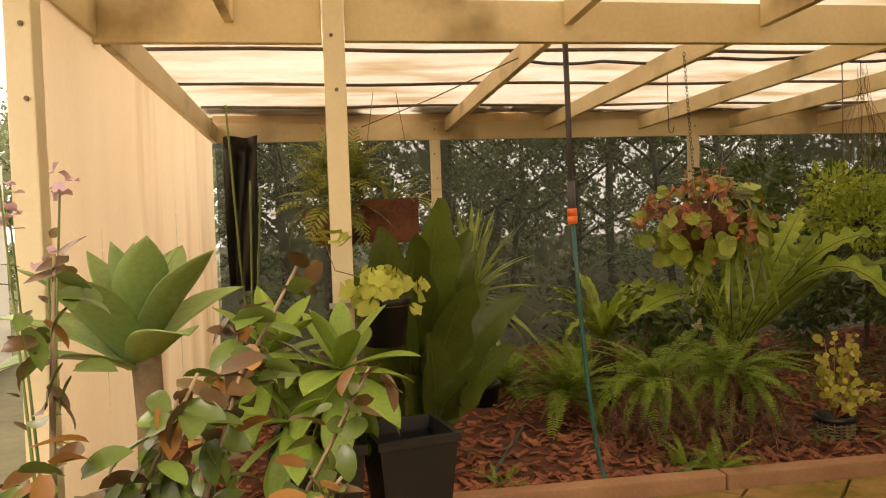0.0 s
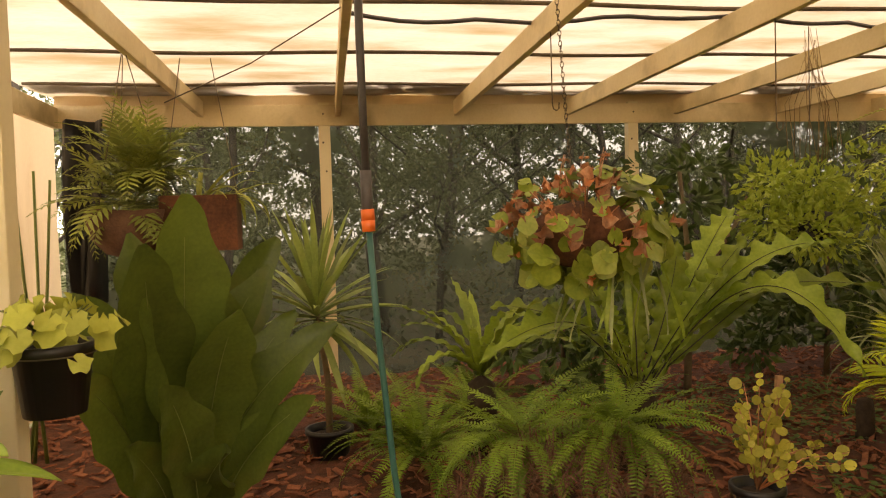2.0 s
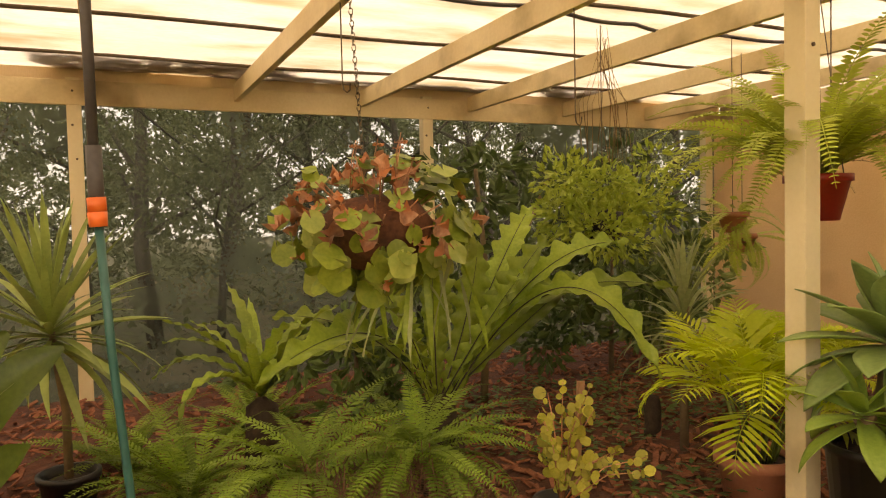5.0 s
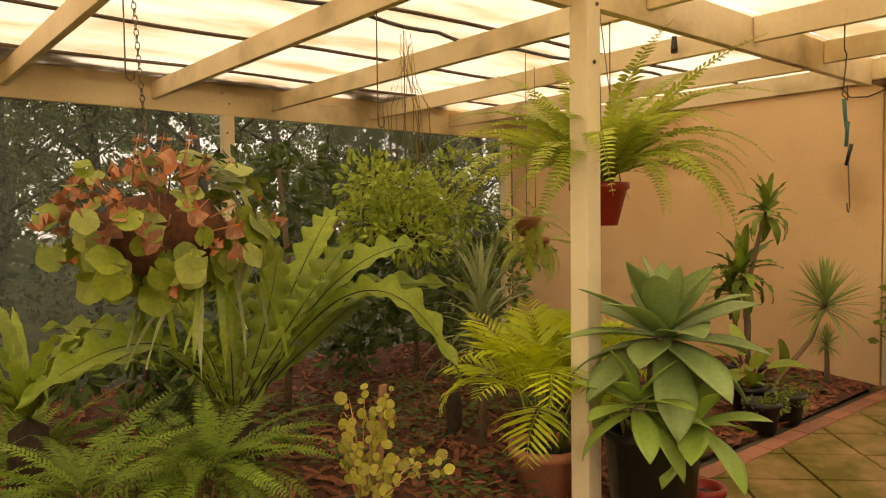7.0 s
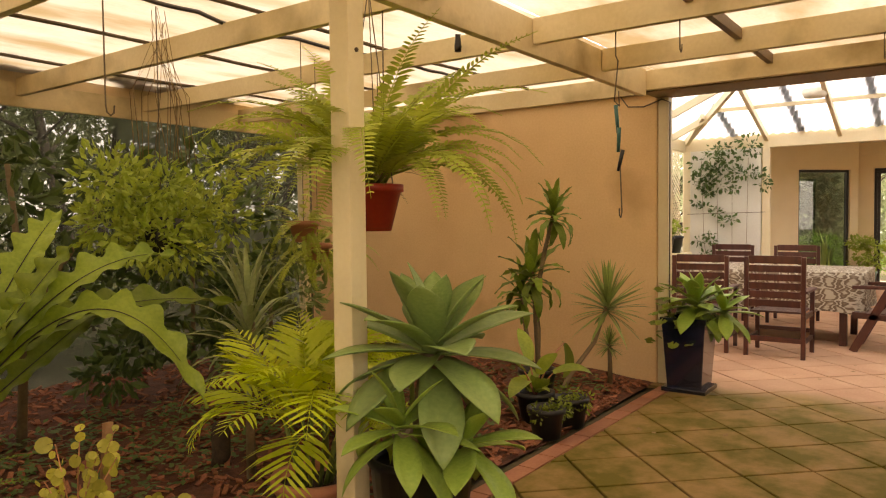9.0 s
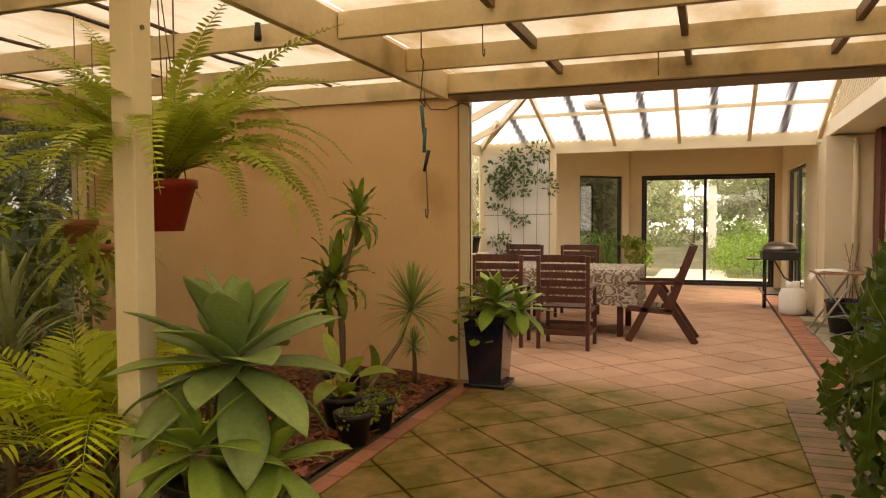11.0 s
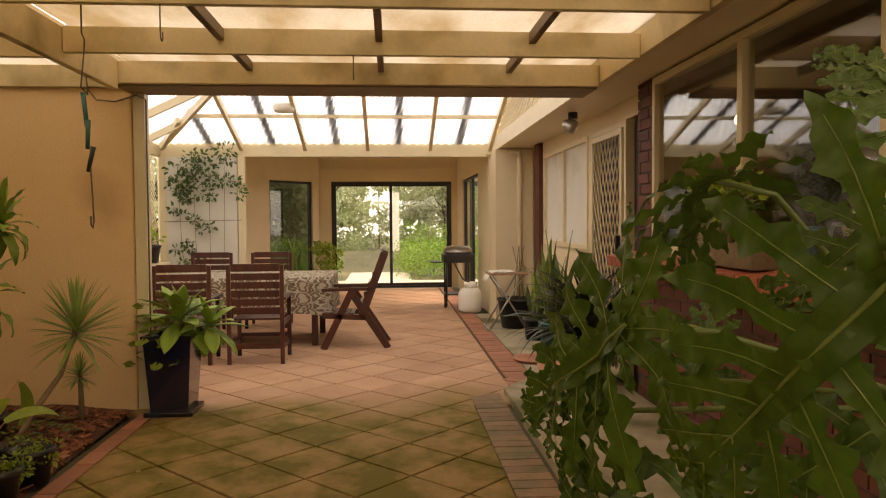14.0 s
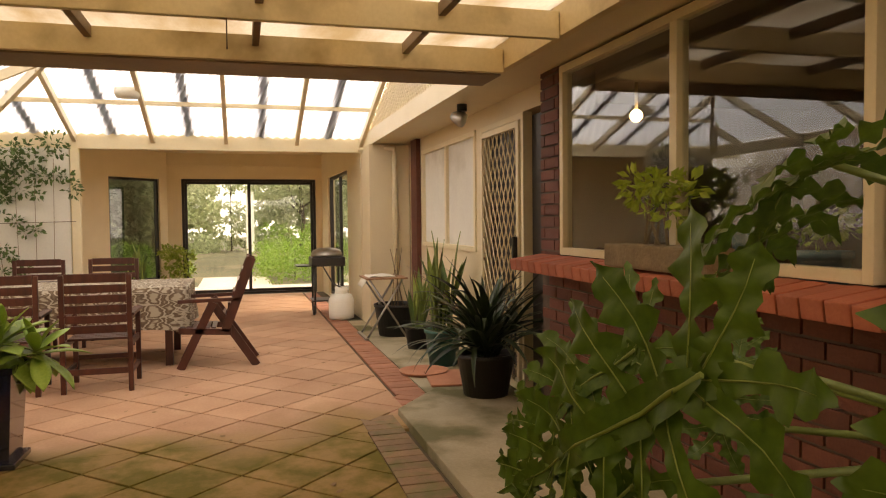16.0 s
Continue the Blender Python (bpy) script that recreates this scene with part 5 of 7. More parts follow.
# a second one behind it
nf = thing("birds_nest_fern", "smaller bird's nest fern with drooping leaves beside the mesh", "fern", 2.55, 5.75, 0.45)
NN = [leaf("leaf", M["nest"], 0.8, 0.075, d, strap_w, 30, 0.34, 0.012, 7.0, 1.5, cross=2) for d in (0.8, 1.4, 1.9)]
for k in range(22):
    put(nf, "leaf", NN[k % 3], 0, 0, 0.05, k * 137.5, u(35, 72), u(0.65, 0.95), u(-15, 15))
bm = bmesh.new()
lathe(bm, [(0.10, -0.45), (0.08, 0.0), (0.001, 0.06)], 14)
part("root_mass", bm, M["soil"], nf)

# ---- sword ferns on the bed
for x, y, z, n, s, lab in ((2.55, 4.86, 0.40, 40, 0.92, "arching sword fern over a mound of dry straw"), (2.98, 4.82, 0.42, 44, 0.92, "arching sword fern over a mound of dry straw"),
                           (2.15, 5.35, 0.20, 36, 0.9, "arching green sword fern in the bed"), (1.95, 6.3, 0.05, 30, 0.95, "dark sword fern beside the mesh screen"), (2.7, 6.6, 0.05, 26, 1.0, "dark sword fern beside the mesh screen"),
                           (2.45, 4.36, 0.02, 12, 0.42, "small sword fern seedling in the mulch"), (2.62, 4.30, 0.02, 12, 0.45, "small sword fern seedling in the mulch"), (1.45, 4.36, 0.02, 9, 0.32, "small sword fern seedling in the mulch"),
                           (3.9, 4.5, 0.02, 10, 0.4, "small sword fern seedling in the mulch"), (5.3, 4.9, 0.02, 12, 0.5, "small sword fern seedling in the mulch")):
    fp = thing("sword_fern", lab, "fern", x, y, z, 0, "sword ferns in the bed")
    fern_plant(fp, 0, 0, 0, int(n * 1.35), s, FB, 42 if z > 0.3 else 62, -12 if z > 0.3 else 12)
mound = bmesh.new()
for k in range(1500):
    a, f = u(0, 6.28), u(0, 1)
    r = 0.52 * math.sqrt(f)
    z = 0.03 + 0.40 * (1 - f) ** 0.6
    p = Vector((2.75 + r * 1.15 * math.cos(a), 4.74 + r * 0.62 * math.sin(a), z))
    d = Vector((u(-1, 1), u(-1, 1), u(-0.9, 0.3))).normalized() * u(0.05, 0.12)
    s_ = d.cross(Vector((0, 0, 1))).normalized() * 0.0022
    mound.faces.new([mound.verts.new(q) for q in (p - d - s_, p - d + s_, p + d + s_, p + d - s_)])
tagged(part("straw_mound", mound, M["straw"]), "mound of dry red-brown straw under the ferns", "straw", "", "stuff")

# ---- round-leaved plant in a basket pot, with a stake
rp = thing("round_leaf_plant", "red-stemmed plant with round yellow-green leaves in a woven pot", "potted plant", 3.60, 4.70, 0.0)
round_pot(rp, 0.09, 0.112, 0.15, M["black"])
bm = bmesh.new()
for k in range(7):
    z = 0.01 + k * 0.018
    tube(bm, [(0.108 * math.cos(t), 0.108 * math.sin(t), z + 0.003 * math.sin(t * 9 + k)) for t in [i * math.tau / 24 for i in range(25)]], 0.006, 4)
for k in range(20):
    a = k * math.tau / 20
    tube(bm, [(0.108 * math.cos(a), 0.108 * math.sin(a), 0), (0.114 * math.cos(a), 0.114 * math.sin(a), 0.13)], 0.004, 4)
part("basket", bm, M["cane"], rp, "woven brown basket")
RLV = [disc_leaf("leaf", M["roundleaf"], r, 0.05, 0.1, 10) for r in (0.017, 0.022, 0.027)]
for k in range(17):
    a, rr, h = u(0, 6.28), u(0.05, 0.26), u(0.12, 0.5)
    if k > 11:
        a, rr, h = u(-0.6, 0.4), u(0.3, 0.42), u(0.05, 0.14)
    top = Vector((rr * math.cos(a), rr * math.sin(a) * 0.8, 0.18 + h))
    pts = [Vector((0, 0, 0.12)), Vector((top.x * 0.5, top.y * 0.5, 0.2 + h * 0.6)), top]
    stem(rp, pts, 0.004, 0.002, M["begonia_r"], "stem", 5)
    for j in range(9):
        f = 0.2 + 0.8 * j / 8
        q = pts[0].lerp(pts[1], f * 2) if f < 0.5 else pts[1].lerp(pts[2], f * 2 - 1)
        face(rp, "leaf", RLV[rnd.randrange(3)], (q.x + u(-0.02, 0.02), q.y + u(-0.02, 0.02), q.z), (u(-0.9, 0.7), -1 + u(-0.5, 0.9), u(-0.2, 0.8)), u(-120, 120), u(0.75, 1.1))
bm = bmesh.new()
box(bm, -0.018, 0.018, -0.009, 0.009, 0, 0.6)
bevelled(bm, 0.003)
sk = tagged(part("garden_stake", bm, M["stake"], m=pose(3.73, 4.79, 0.02, 0, 5, 10)), "brown timber stake in the garden bed", "stake")


# ---- leafy masses: one crown mesh of many leaves
def crown(parent, name, material, clumps, per, size, spread, flat=0.6, shape=None):
    bm = bmesh.new()
    sh = shape or [(0, 0.0), (0.5, 0.42), (1.0, 0.0)]
    for cx, cy, cz, r in clumps:
        for k in range(per):
            v = Vector((rnd.gauss(0, 1), rnd.gauss(0, 1), rnd.gauss(0, 1))).normalized()
            p = Vector((cx, cy, cz)) + Vector((v.x, v.y, v.z * flat)) * r * u(0.55, 1.0)
            d = (v + Vector((u(-1, 1), u(-1, 1), u(-1.0, 0.6))) * spread).normalized()
            s_ = d.cross(Vector((u(-1, 1), u(-1, 1), u(-1, 1)))).normalized()
            L = size * u(0.7, 1.25)
            w = L * 0.24
            nn = d.cross(s_) * L * 0.08
            bm.faces.new([bm.verts.new(q) for q in (p, p + d * L * 0.5 + s_ * w + nn, p + d * L, p + d * L * 0.5 - s_ * w + nn)])
    return part(name, bm, material, parent)


hs2 = thing("hanging_shrub", "dense round-leaved shrub hanging from the rafters on wires", "hanging plant", 4.55, 5.62, 1.42)
crown(hs2, "crown", M["shrub"], [(u(-0.33, 0.33), u(-0.25, 0.25), u(-0.24, 0.26), u(0.12, 0.2)) for k in range(28)], 85, 0.055, 0.6, 0.8)
for k in range(16):
    x0, y0 = u(-0.15, 0.2), u(-0.1, 0.1)
    stem(hs2, [(x0, y0, 0.25), (x0 + u(-0.08, 0.08), y0 + u(-0.05, 0.05), 0.6), (u(-0.04, 0.08), 0, u(0.8, 1.05))], 0.002, 0.0015, M["dead"], "dry_stem", 4)
bm = bmesh.new()
lathe(bm, [(0.01, -0.24), (0.10, -0.22), (0.13, -0.05), (0.001, -0.02)], 16)
part("pot", bm, M["black"], hs2)
stem(hs2, [(0, 0, 0.1), (0.0, 0, 1.05)], 0.003, 0.003, M["wire"], "wire", 4)
sf = thing("umbrella_tree", "dark umbrella tree with layered leaflets behind the hanging shrub", "shrub", 4.25, 6.6, 0)
stem(sf, [(0, 0, 0), (0.05, 0, 0.9), (0.0, 0.05, 1.7)], 0.03, 0.015)
stem(sf, [(0.05, 0, 0.8), (0.4, 0.0, 1.3), (0.6, 0.0, 1.7)], 0.02, 0.01)
crown(sf, "crown", M["darkshrub"], [(u(-0.4, 1.2), u(-0.3, 0.5), u(0.7, 1.85), u(0.12, 0.24)) for k in range(36)], 34, 0.11, 0.35, 0.4)
for x, y, w, h, n_, mt, lab in ((5.6, 6.9, 0.7, 1.5, 30, "darkshrub", "dark leafy shrub in the bed"), (6.6, 7.2, 0.6, 1.1, 22, "drac", "strappy green shrub by the rendered wall"), (3.4, 6.9, 0.7, 0.75, 20, "darkshrub", "low dark shrub by the mesh")):
    gp = thing("garden_shrub", lab, "shrub", x, y, 0)
    crown(gp, "crown", M[mt], [(u(-w, w), u(-0.35, 0.35), u(0.15, h), u(0.12, 0.22)) for k in range(n_)], 48, 0.11, 0.5, 0.7)
    stem(gp, [(0, 0, 0), (0.03, 0, h * 0.8)], 0.025, 0.01)

# dark stump below the nest fern's leaves
bm = bmesh.new()
lathe(bm, [(0.055, 0), (0.048, 0.1), (0.05, 0.2), (0.042, 0.26), (0.001, 0.27)], 14)
for v in bm.verts:
    v.co += 0.012 * noise.noise_vector(v.co * 17)
tagged(part("tree_fern_stump", bm, M["soil"], m=pose(4.76, 5.45, 0.02)), "dark fibrous stump in the garden bed", "stump")

# ---- hanging sword fern in a red pot
hf = thing("hanging_fern", "big arching sword fern in a red hanging pot", "hanging plant", 4.84, 4.42, 1.31)
round_pot(hf, 0.09, 0.135, 0.21, M["red"], rim=0.022)
for i in range(64):
    f = i / 63
    put(hf, "frond", FH[min(3, int(f * 4))], u(-0.06, 0.06), u(-0.06, 0.06), 0.2, i * 137.5 + u(-15, 15), 64 - 32 * f + u(-8, 8), u(1.0, 1.4) * (0.75 if f < 0.12 else 1.0), u(-20, 20))
FD = frond("frond", M["dead"], 0.5, 0.04, 1.2, 26, 0.3)
for k in range(14):
    put(hf, "dead_frond", FD, u(-0.05, 0.05), u(-0.05, 0.05), 0.2, u(0, 360), u(-10, 60), u(0.5, 0.8))
for a in (30, 150, 270):
    stem(hf, [(0.13 * math.cos(radians(a)), 0.13 * math.sin(radians(a)), 0.2), (0, 0, 1.1)], 0.0025, 0.0025, M["wire"], "wire", 4)
# small hanging orchid pots behind it
for x, y, z in ((5.2, 5.25, 1.24), (5.55, 5.5, 1.10)):
    ho = thing("hanging_orchid", "small hanging pot with yellow blooms and fine fronds", "hanging plant", x, y, z)
    round_pot(ho, 0.05, 0.08, 0.12, M["terra"])
    fern_plant(ho, 0, 0, 0.1, 16, 0.55, FH, 40, -50)
    for k in range(16):
        put(ho, "bloom", YL[0], u(-0.1, 0.1), u(-0.1, 0.1), u(0.0, 0.2), u(0, 360), u(-30, 60), 0.7)
    stem(ho, [(0, 0, 0.12), (0, 0, 2.36 - z)], 0.0025, 0.0025, M["wire"], "wire", 4)

# ---- golden palm in a terracotta pot
pm = thing("golden_palm", "yellow-green parlour palm in a terracotta pot", "potted plant", 4.56, 4.52, 0.0)
round_pot(pm, 0.14, 0.175, 0.25, M["terra"], rim=0.03)
for k in range(16):
    a, h = k * 2.4, 0.36 + 0.24 * ((k * 0.618) % 1)
    bx_, by_ = 0.08 * math.cos(a), 0.08 * math.sin(a)
    stem(pm, [(bx_ * 0.8, by_ * 0.8, 0.2), (bx_ * 1.2, by_ * 1.2, h * 0.7), (bx_ * 1.7, by_ * 1.7, h)], 0.010, 0.006, M["stem"], "cane", 6)
    put(pm, "frond", PF[k % 3], bx_ * 1.7, by_ * 1.7, h, math.degrees(a) - 90 + u(-20, 20), (62, 40, 28)[k % 3] + u(-8, 8), u(0.95, 1.2), u(-15, 15))
for az, el, h, s_ in ((135, 45, 0.55, 1.2), (100, 55, 0.58, 1.1), (170, 38, 0.52, 1.15), (60, 48, 0.56, 1.15), (115, 20, 0.45, 1.1)):
    put(pm, "frond", PF[1 + (az % 2)], -0.04, -0.06, h, az, el, s_, u(-15, 15))
dg = thing("spider_plant", "pale striped strap-leaved plant behind the palm", "plant", 4.72, 5.15, 0)
stem(dg, [(0, 0, 0), (0, 0, 0.5), (0.02, 0, 0.85)], 0.025, 0.02)
VL = [leaf("leaf", M["spider"], 0.40, 0.03, d, strap_w, 9, 0.35) for d in (0.5, 1.1, 1.8)]
for k in range(60):
    f = k / 59
    put(dg, "leaf", VL[int(f * 2.99)], 0, 0, 0.88 - 0.3 * f, k * 137.5, 85 - 80 * f, u(0.8, 1.15))
for x, y in ((5.05, 4.95), (5.4, 5.2), (5.75, 5.5), (6.1, 5.2)):
    ff = thing("parlour_palm", "yellow-green feathery palm in the bed", "palm", x, y, 0.03)
    for i in range(22):
        put(ff, "frond", PF[i % 3], u(-0.05, 0.05), u(-0.05, 0.05), u(0.2, 0.55), i * 137.5, u(20, 80), u(0.7, 1.0), u(-20, 20))
    stem(ff, [(0, 0, 0), (0, 0, 0.5)], 0.02, 0.012, M["stem"])

# ground cover along the bed
gc = bmesh.new()
for k in range(6500):
    x, y = u(3.3, 7.6), 4.4 + u(0, 1) * 2.6
    if y < 4.75 and x > 5 and u(0, 1) < 0.35 or noise.noise(Vector((x, y, 0)) * 1.5) < -0.12:
        continue
    p = Vector((x, y, 0.05 + u(0, 0.10)))
    a = u(0, 6.28)
    d, s_ = Vector((math.cos(a), math.sin(a), u(-0.2, 0.4))) * 0.028, Vector((-math.sin(a), math.cos(a), u(-0.2, 0.2))) * 0.014
    gc.faces.new([gc.verts.new(q) for q in (p - d, p + s_, p + d, p - s_)])
tagged(part("ground_cover", gc, M["darkshrub"]), "low creeping green leaves over the mulch", "ground cover", "", "stuff")

# ---- plants by the rendered wall
DW = [leaf("leaf", M["corn"], 0.26, 0.060, d, blade_w, 10, 0.3, 0.006) for d in (0.5, 1.1, 1.9)]
DN = [leaf("leaf", M["drac"], 0.40, 0.026, d, strap_w, 7, 0.3) for d in (0.05, 0.15, 0.35)]
dracaena("corn_plant", "tall two-headed corn plant on bare canes in a pot", 7.28, 4.90, [([(0, 0, 0.1), (0.02, 0.0, 0.5), (0.02, 0.05, 0.96)], 1.25), ([(0.03, 0, 0.1), (0.02, 0.03, 0.7), (0.02, -0.06, 1.12), (0.02, -0.14, 1.42)], 0.95), ([(0.0, 0.02, 0.1), (0.0, 0.1, 0.5), (0.0, 0.14, 0.80)], 1.0)], (0.14, 0.2), 1.0, 24, DW)
dracaena("yucca_plant", "thin-leaved spiky yucca leaning on a crooked cane", 7.45, 4.52, [([(-0.35, 0.12, 0.03), (-0.22, 0.06, 0.22), (0.0, -0.02, 0.42), (0.06, -0.10, 0.72)], 0.82), ([(0.34, 0, 0.0), (0.34, 0.0, 0.2), (0.32, 0.0, 0.36)], 0.35)], None, 1.05, 78, DN)
bx = thing("broad_leaf_plant", "pot of broad green leaves on pink stalks", "potted plant", 6.55, 4.52, 0.02)
round_pot(bx, 0.09, 0.12, 0.2, M["black"])
BW = [leaf("leaf", M["shrub"], 0.28, 0.11, d, blade_w, 8, 0.25) for d in (0.5, 1.2)]
for az, el, h, rr in ((-100, -60, 0.48, 0.32), (60, 40, 0.34, 0.08), (150, 50, 0.32, 0.06), (-40, 55, 0.38, 0.1), (100, 10, 0.3, 0.15), (-150, 20, 0.32, 0.12)):
    ex, ey = rr * -math.sin(radians(az)), rr * math.cos(radians(az))
    stem(bx, [(0, 0, 0.17), (ex * 0.5, ey * 0.5, h * 0.8), (ex, ey, h)], 0.007, 0.004, M["terra"], "stalk", 5)
    put(bx, "leaf", BW[0 if el > 30 else 1], ex, ey, h, az, el, 1.0, u(-20, 20))
for k in range(14):
    put(bx, "leaf", BW[k % 2], u(-0.05, 0.05), u(-0.05, 0.05), 0.2, u(0, 360), u(30, 80), u(0.4, 0.7))
for x, y in ((6.33, 4.32), (6.65, 4.31)):
    tp = thing("trailing_plant", "small black pot with a trailing ivy", "potted plant", x, y, 0.0, 0, "small black pots by the wall")
    round_pot(tp, 0.085, 0.11, 0.19, M["black"])
    crown(tp, "foliage", M["shrub"], [(u(-0.1, 0.1), u(-0.12, 0.05), u(0.12, 0.24), 0.06) for k in range(7)], 26, 0.035, 0.6)
rpot = thing("red_pot", "small red plastic pot on the paving", "pot", 4.86, 3.86, 0)
round_pot(rpot, 0.065, 0.085, 0.15, M["red"])

# ---- navy planter with an agave and a trailing geranium
nv = thing("navy_planter", "glossy navy square planter with a green agave and trailing geranium", "potted plant", 8.08, 3.98, 0)
square_pot(nv, 0.26, 0.33, 0.58, M["navy"], 0.04)
rosette(nv, 0.0, -0.05, 0.70, 24, 0.85, AGY, 80, -25, 0)
rosette(nv, 0.0, -0.26, 0.66, 16, 0.7, AGY, 70, -35, 40)
GL = [disc_leaf("leaf", M["shrub"], r, 0.25, 0.2, 10, 5) for r in (0.03, 0.04)]
for k in range(80):
    a, rr = u(0.3, 5.9), u(0.08, 0.26)
    z = 0.62 + u(-0.28, 0.25)
    put(nv, "geranium_leaf", GL[k % 2], rr * math.cos(a), rr * math.sin(a) + 0.06, z, math.degrees(a) - 90, u(-30, 40), u(0.8, 1.2), u(-30, 30))

# ---- hooks and wires hanging from the rafters
def hook(x, y, z0, z1, r=0.0035, material="wire"):
    h = thing("wire_hook", "thin wire with a hook hanging from a rafter", "hook", x, y, z0, 0, "wire hooks under the rafters")
    stem(h, [(0, 0, z1 - z0), (0, 0, 0.03), (0.004, 0, 0.0), (0.02, 0, -0.012), (0.034, 0, 0.0), (0.036, 0, 0.03)], r, r, M[material], "wire", 5)


for x, y, z0, z1 in ((2.87, 5.3, 1.95, 2.4), (3.92, 5.0, 1.80, 2.4), (4.97, 4.45, 1.62, 2.38), (6.02, 5.4, 2.0, 2.4), (6.97, 2.6, 2.22, 2.4), (6.02, 3.4, 2.2, 2.38)):
    hook(x, y, z0, z1)
mo = thing("hook_chain", "hanging hook with dark green plastic links", "hook", 6.05, 3.75, 1.36)
stem(mo, [(0, 0, 1.0), (0, 0, 0.86), (0.03, 0, 0.84), (0.02, 0, 0.78), (-0.02, 0, 0.62), (0.05, 0, 0.60), (0.04, 0, 0.68)], 0.004, 0.004, M["wire"], "wire", 5)
for k in range(3):
    stem(mo, [(0.0, -0.02 * k, 0.60 - 0.12 * k), (0.01, -0.01, 0.45 - 0.1 * k)], 0.011, 0.009, M["hose"] if k < 2 else M["dark"], "link", 6)
stem(mo, [(0.01, -0.02, 0.3), (0.012, -0.03, 0.03), (0.0, -0.03, 0.0), (-0.02, -0.03, 0.01), (-0.022, -0.03, 0.05)], 0.004, 0.004, M["wire"], "hook", 5)
bm = bmesh.new()
lathe(bm, [(0.02, 0), (0.022, 0.03), (0.015, 0.09), (0.018, 0.1)], 12)
sp = tagged(part("sprinkler", bm, M["dark"], m=pose(5.95, 4.7, 2.36)), "small dark sprinkler under the roof", "sprinkler")
# string lines across the bed
bm = bmesh.new()
tube(bm, [(1.83, 5.1, 2.40), (1.35, 5.6, 2.24), (0.86, 5.85, 2.08)], 0.004, 4)
tagged(part("cord", bm, M["wire"]), "thin cord strung under the roof", "cord")
# climbing cane stems in the corner
cc = thing("bamboo_cane", "tall thin canes standing in the corner", "cane", 0.0, 6.2, 0)
for a in ((-0.1, 0, 2.3), (0.05, 0, 1.75), (0.12, 0.05, 1.7)):
    stem(cc, [(a[0] * -0.5, 0, 0), (a[0] * 0.5, 0.05, a[2] * 0.5), (a[0], a[1], a[2])], 0.012, 0.008, M["stem"], "cane", 6)


# ---------------------------------------------------------------- the big lobed-leaf plant by the brick wall
def lobed(L, droop, cup, seed):
    """A deeply cut leaf with its stalk at the origin and its tip along +y, and its pale veins as a second mesh."""
    rr = random.Random(seed)
    bm, bv = bmesh.new(), bmesh.new()
    ph = rr.uniform(0, 6)

    def lift(x, y):
        t = y / L
        return Vector((x, y, -droop * L * t * abs(t) - cup * x * x / L + 0.10 * abs(x) + 0.014 * math.sin(13 * y / L + ph + 9 * x / L)))

    def strip(path, half, dz):
        rows = []
        for k, q in enumerate(path):
            d = (path[min(k + 1, len(path) - 1)] - path[max(k - 1, 0)]).normalized()
            n = Vector((-d.y, d.x, 0))
            row = []
            for f in (-1, -0.5, 0, 0.5, 1):
                w = half[k][0] if f < 0 else half[k][1]
                e = q + n * (w * f)
                row.append(bm.verts.new(lift(e.x, e.y) + Vector((0, 0, dz + abs(f) * 0.10 * w + 0.010 * f * math.sin(k * 1.7 + ph)))))
            rows.append(row)
        for r, q in zip(rows, rows[1:]):
            for k in range(4):
                bm.faces.new((r[k + 1], r[k], q[k], q[k + 1])).smooth = True

    lobes = ((0.00, 152, 0.40), (0.03, 118, 0.50), (0.13, 92, 0.50), (0.25, 77, 0.49), (0.38, 65, 0.44), (0.52, 55, 0.36), (0.66, 46, 0.28), (0.80, 36, 0.18))
    n = 18
    for sgn in (-1, 1):
        for k, (s0, ang, ln) in enumerate(lobes):
            a0 = radians(ang + rr.uniform(-5, 5))
            ll = L * ln * rr.uniform(0.9, 1.08)
            q, path, half = Vector((0, s0 * L, 0)), [], []
            for i in range(n + 1):
                t = i / n
                path.append(q.copy())
                a = a0 - 0.45 * t * t
                q = q + Vector((sgn * math.sin(a), math.cos(a), 0)) * ll / n
                base = L * (0.051 if k < 6 else 0.042)
                w = base * (1.5 - 0.9 * min(1, t * 3)) if t < 0.33 else base * 0.6 * (1 + 0.30 * math.sin(math.pi * (t - 0.33) / 0.67))
                w *= 1.0 if t < 0.86 else max(0.03, (1 - t) / 0.14)
                tooth = [base * 1.15 * max(0, 1 - abs(t - c) / 0.10) for c in (0.46, 0.76, 0.60)]
                w *= 0.92 + 0.16 * math.sin(t * 23 + ph + k)
                half.append((w + (tooth[0] if sgn > 0 else tooth[2]) + 0.5 * tooth[1], w + (tooth[2] if sgn > 0 else tooth[0]) + 0.4 * tooth[1]))
            strip(path, half, 0.0012 * k + (0.0006 if sgn > 0 else 0))
            tube(bv, [lift(c.x, c.y) + Vector((0, 0, 0.0012 * k + 0.003)) for c in path[: n - 1 : 3]], 0.0022, 4, 0.0006)
    mid = [Vector((0, L * (-0.03 + 1.03 * i / 24), 0)) for i in range(25)]
    strip(mid, [(L * 0.062 * min(1, 0.3 + i * 0.2) * (1 - (i / 24) ** 3) + 0.002,) * 2 for i in range(25)], 0.011)
    tube(bv, [lift(0, c.y) + Vector((0, 0, 0.0125)) for c in mid[:22:3]], 0.0055, 5, 0.001)
    return mesh_of("leaf", bm, M["philo"]), mesh_of("vein", bv, M["philo_y"])


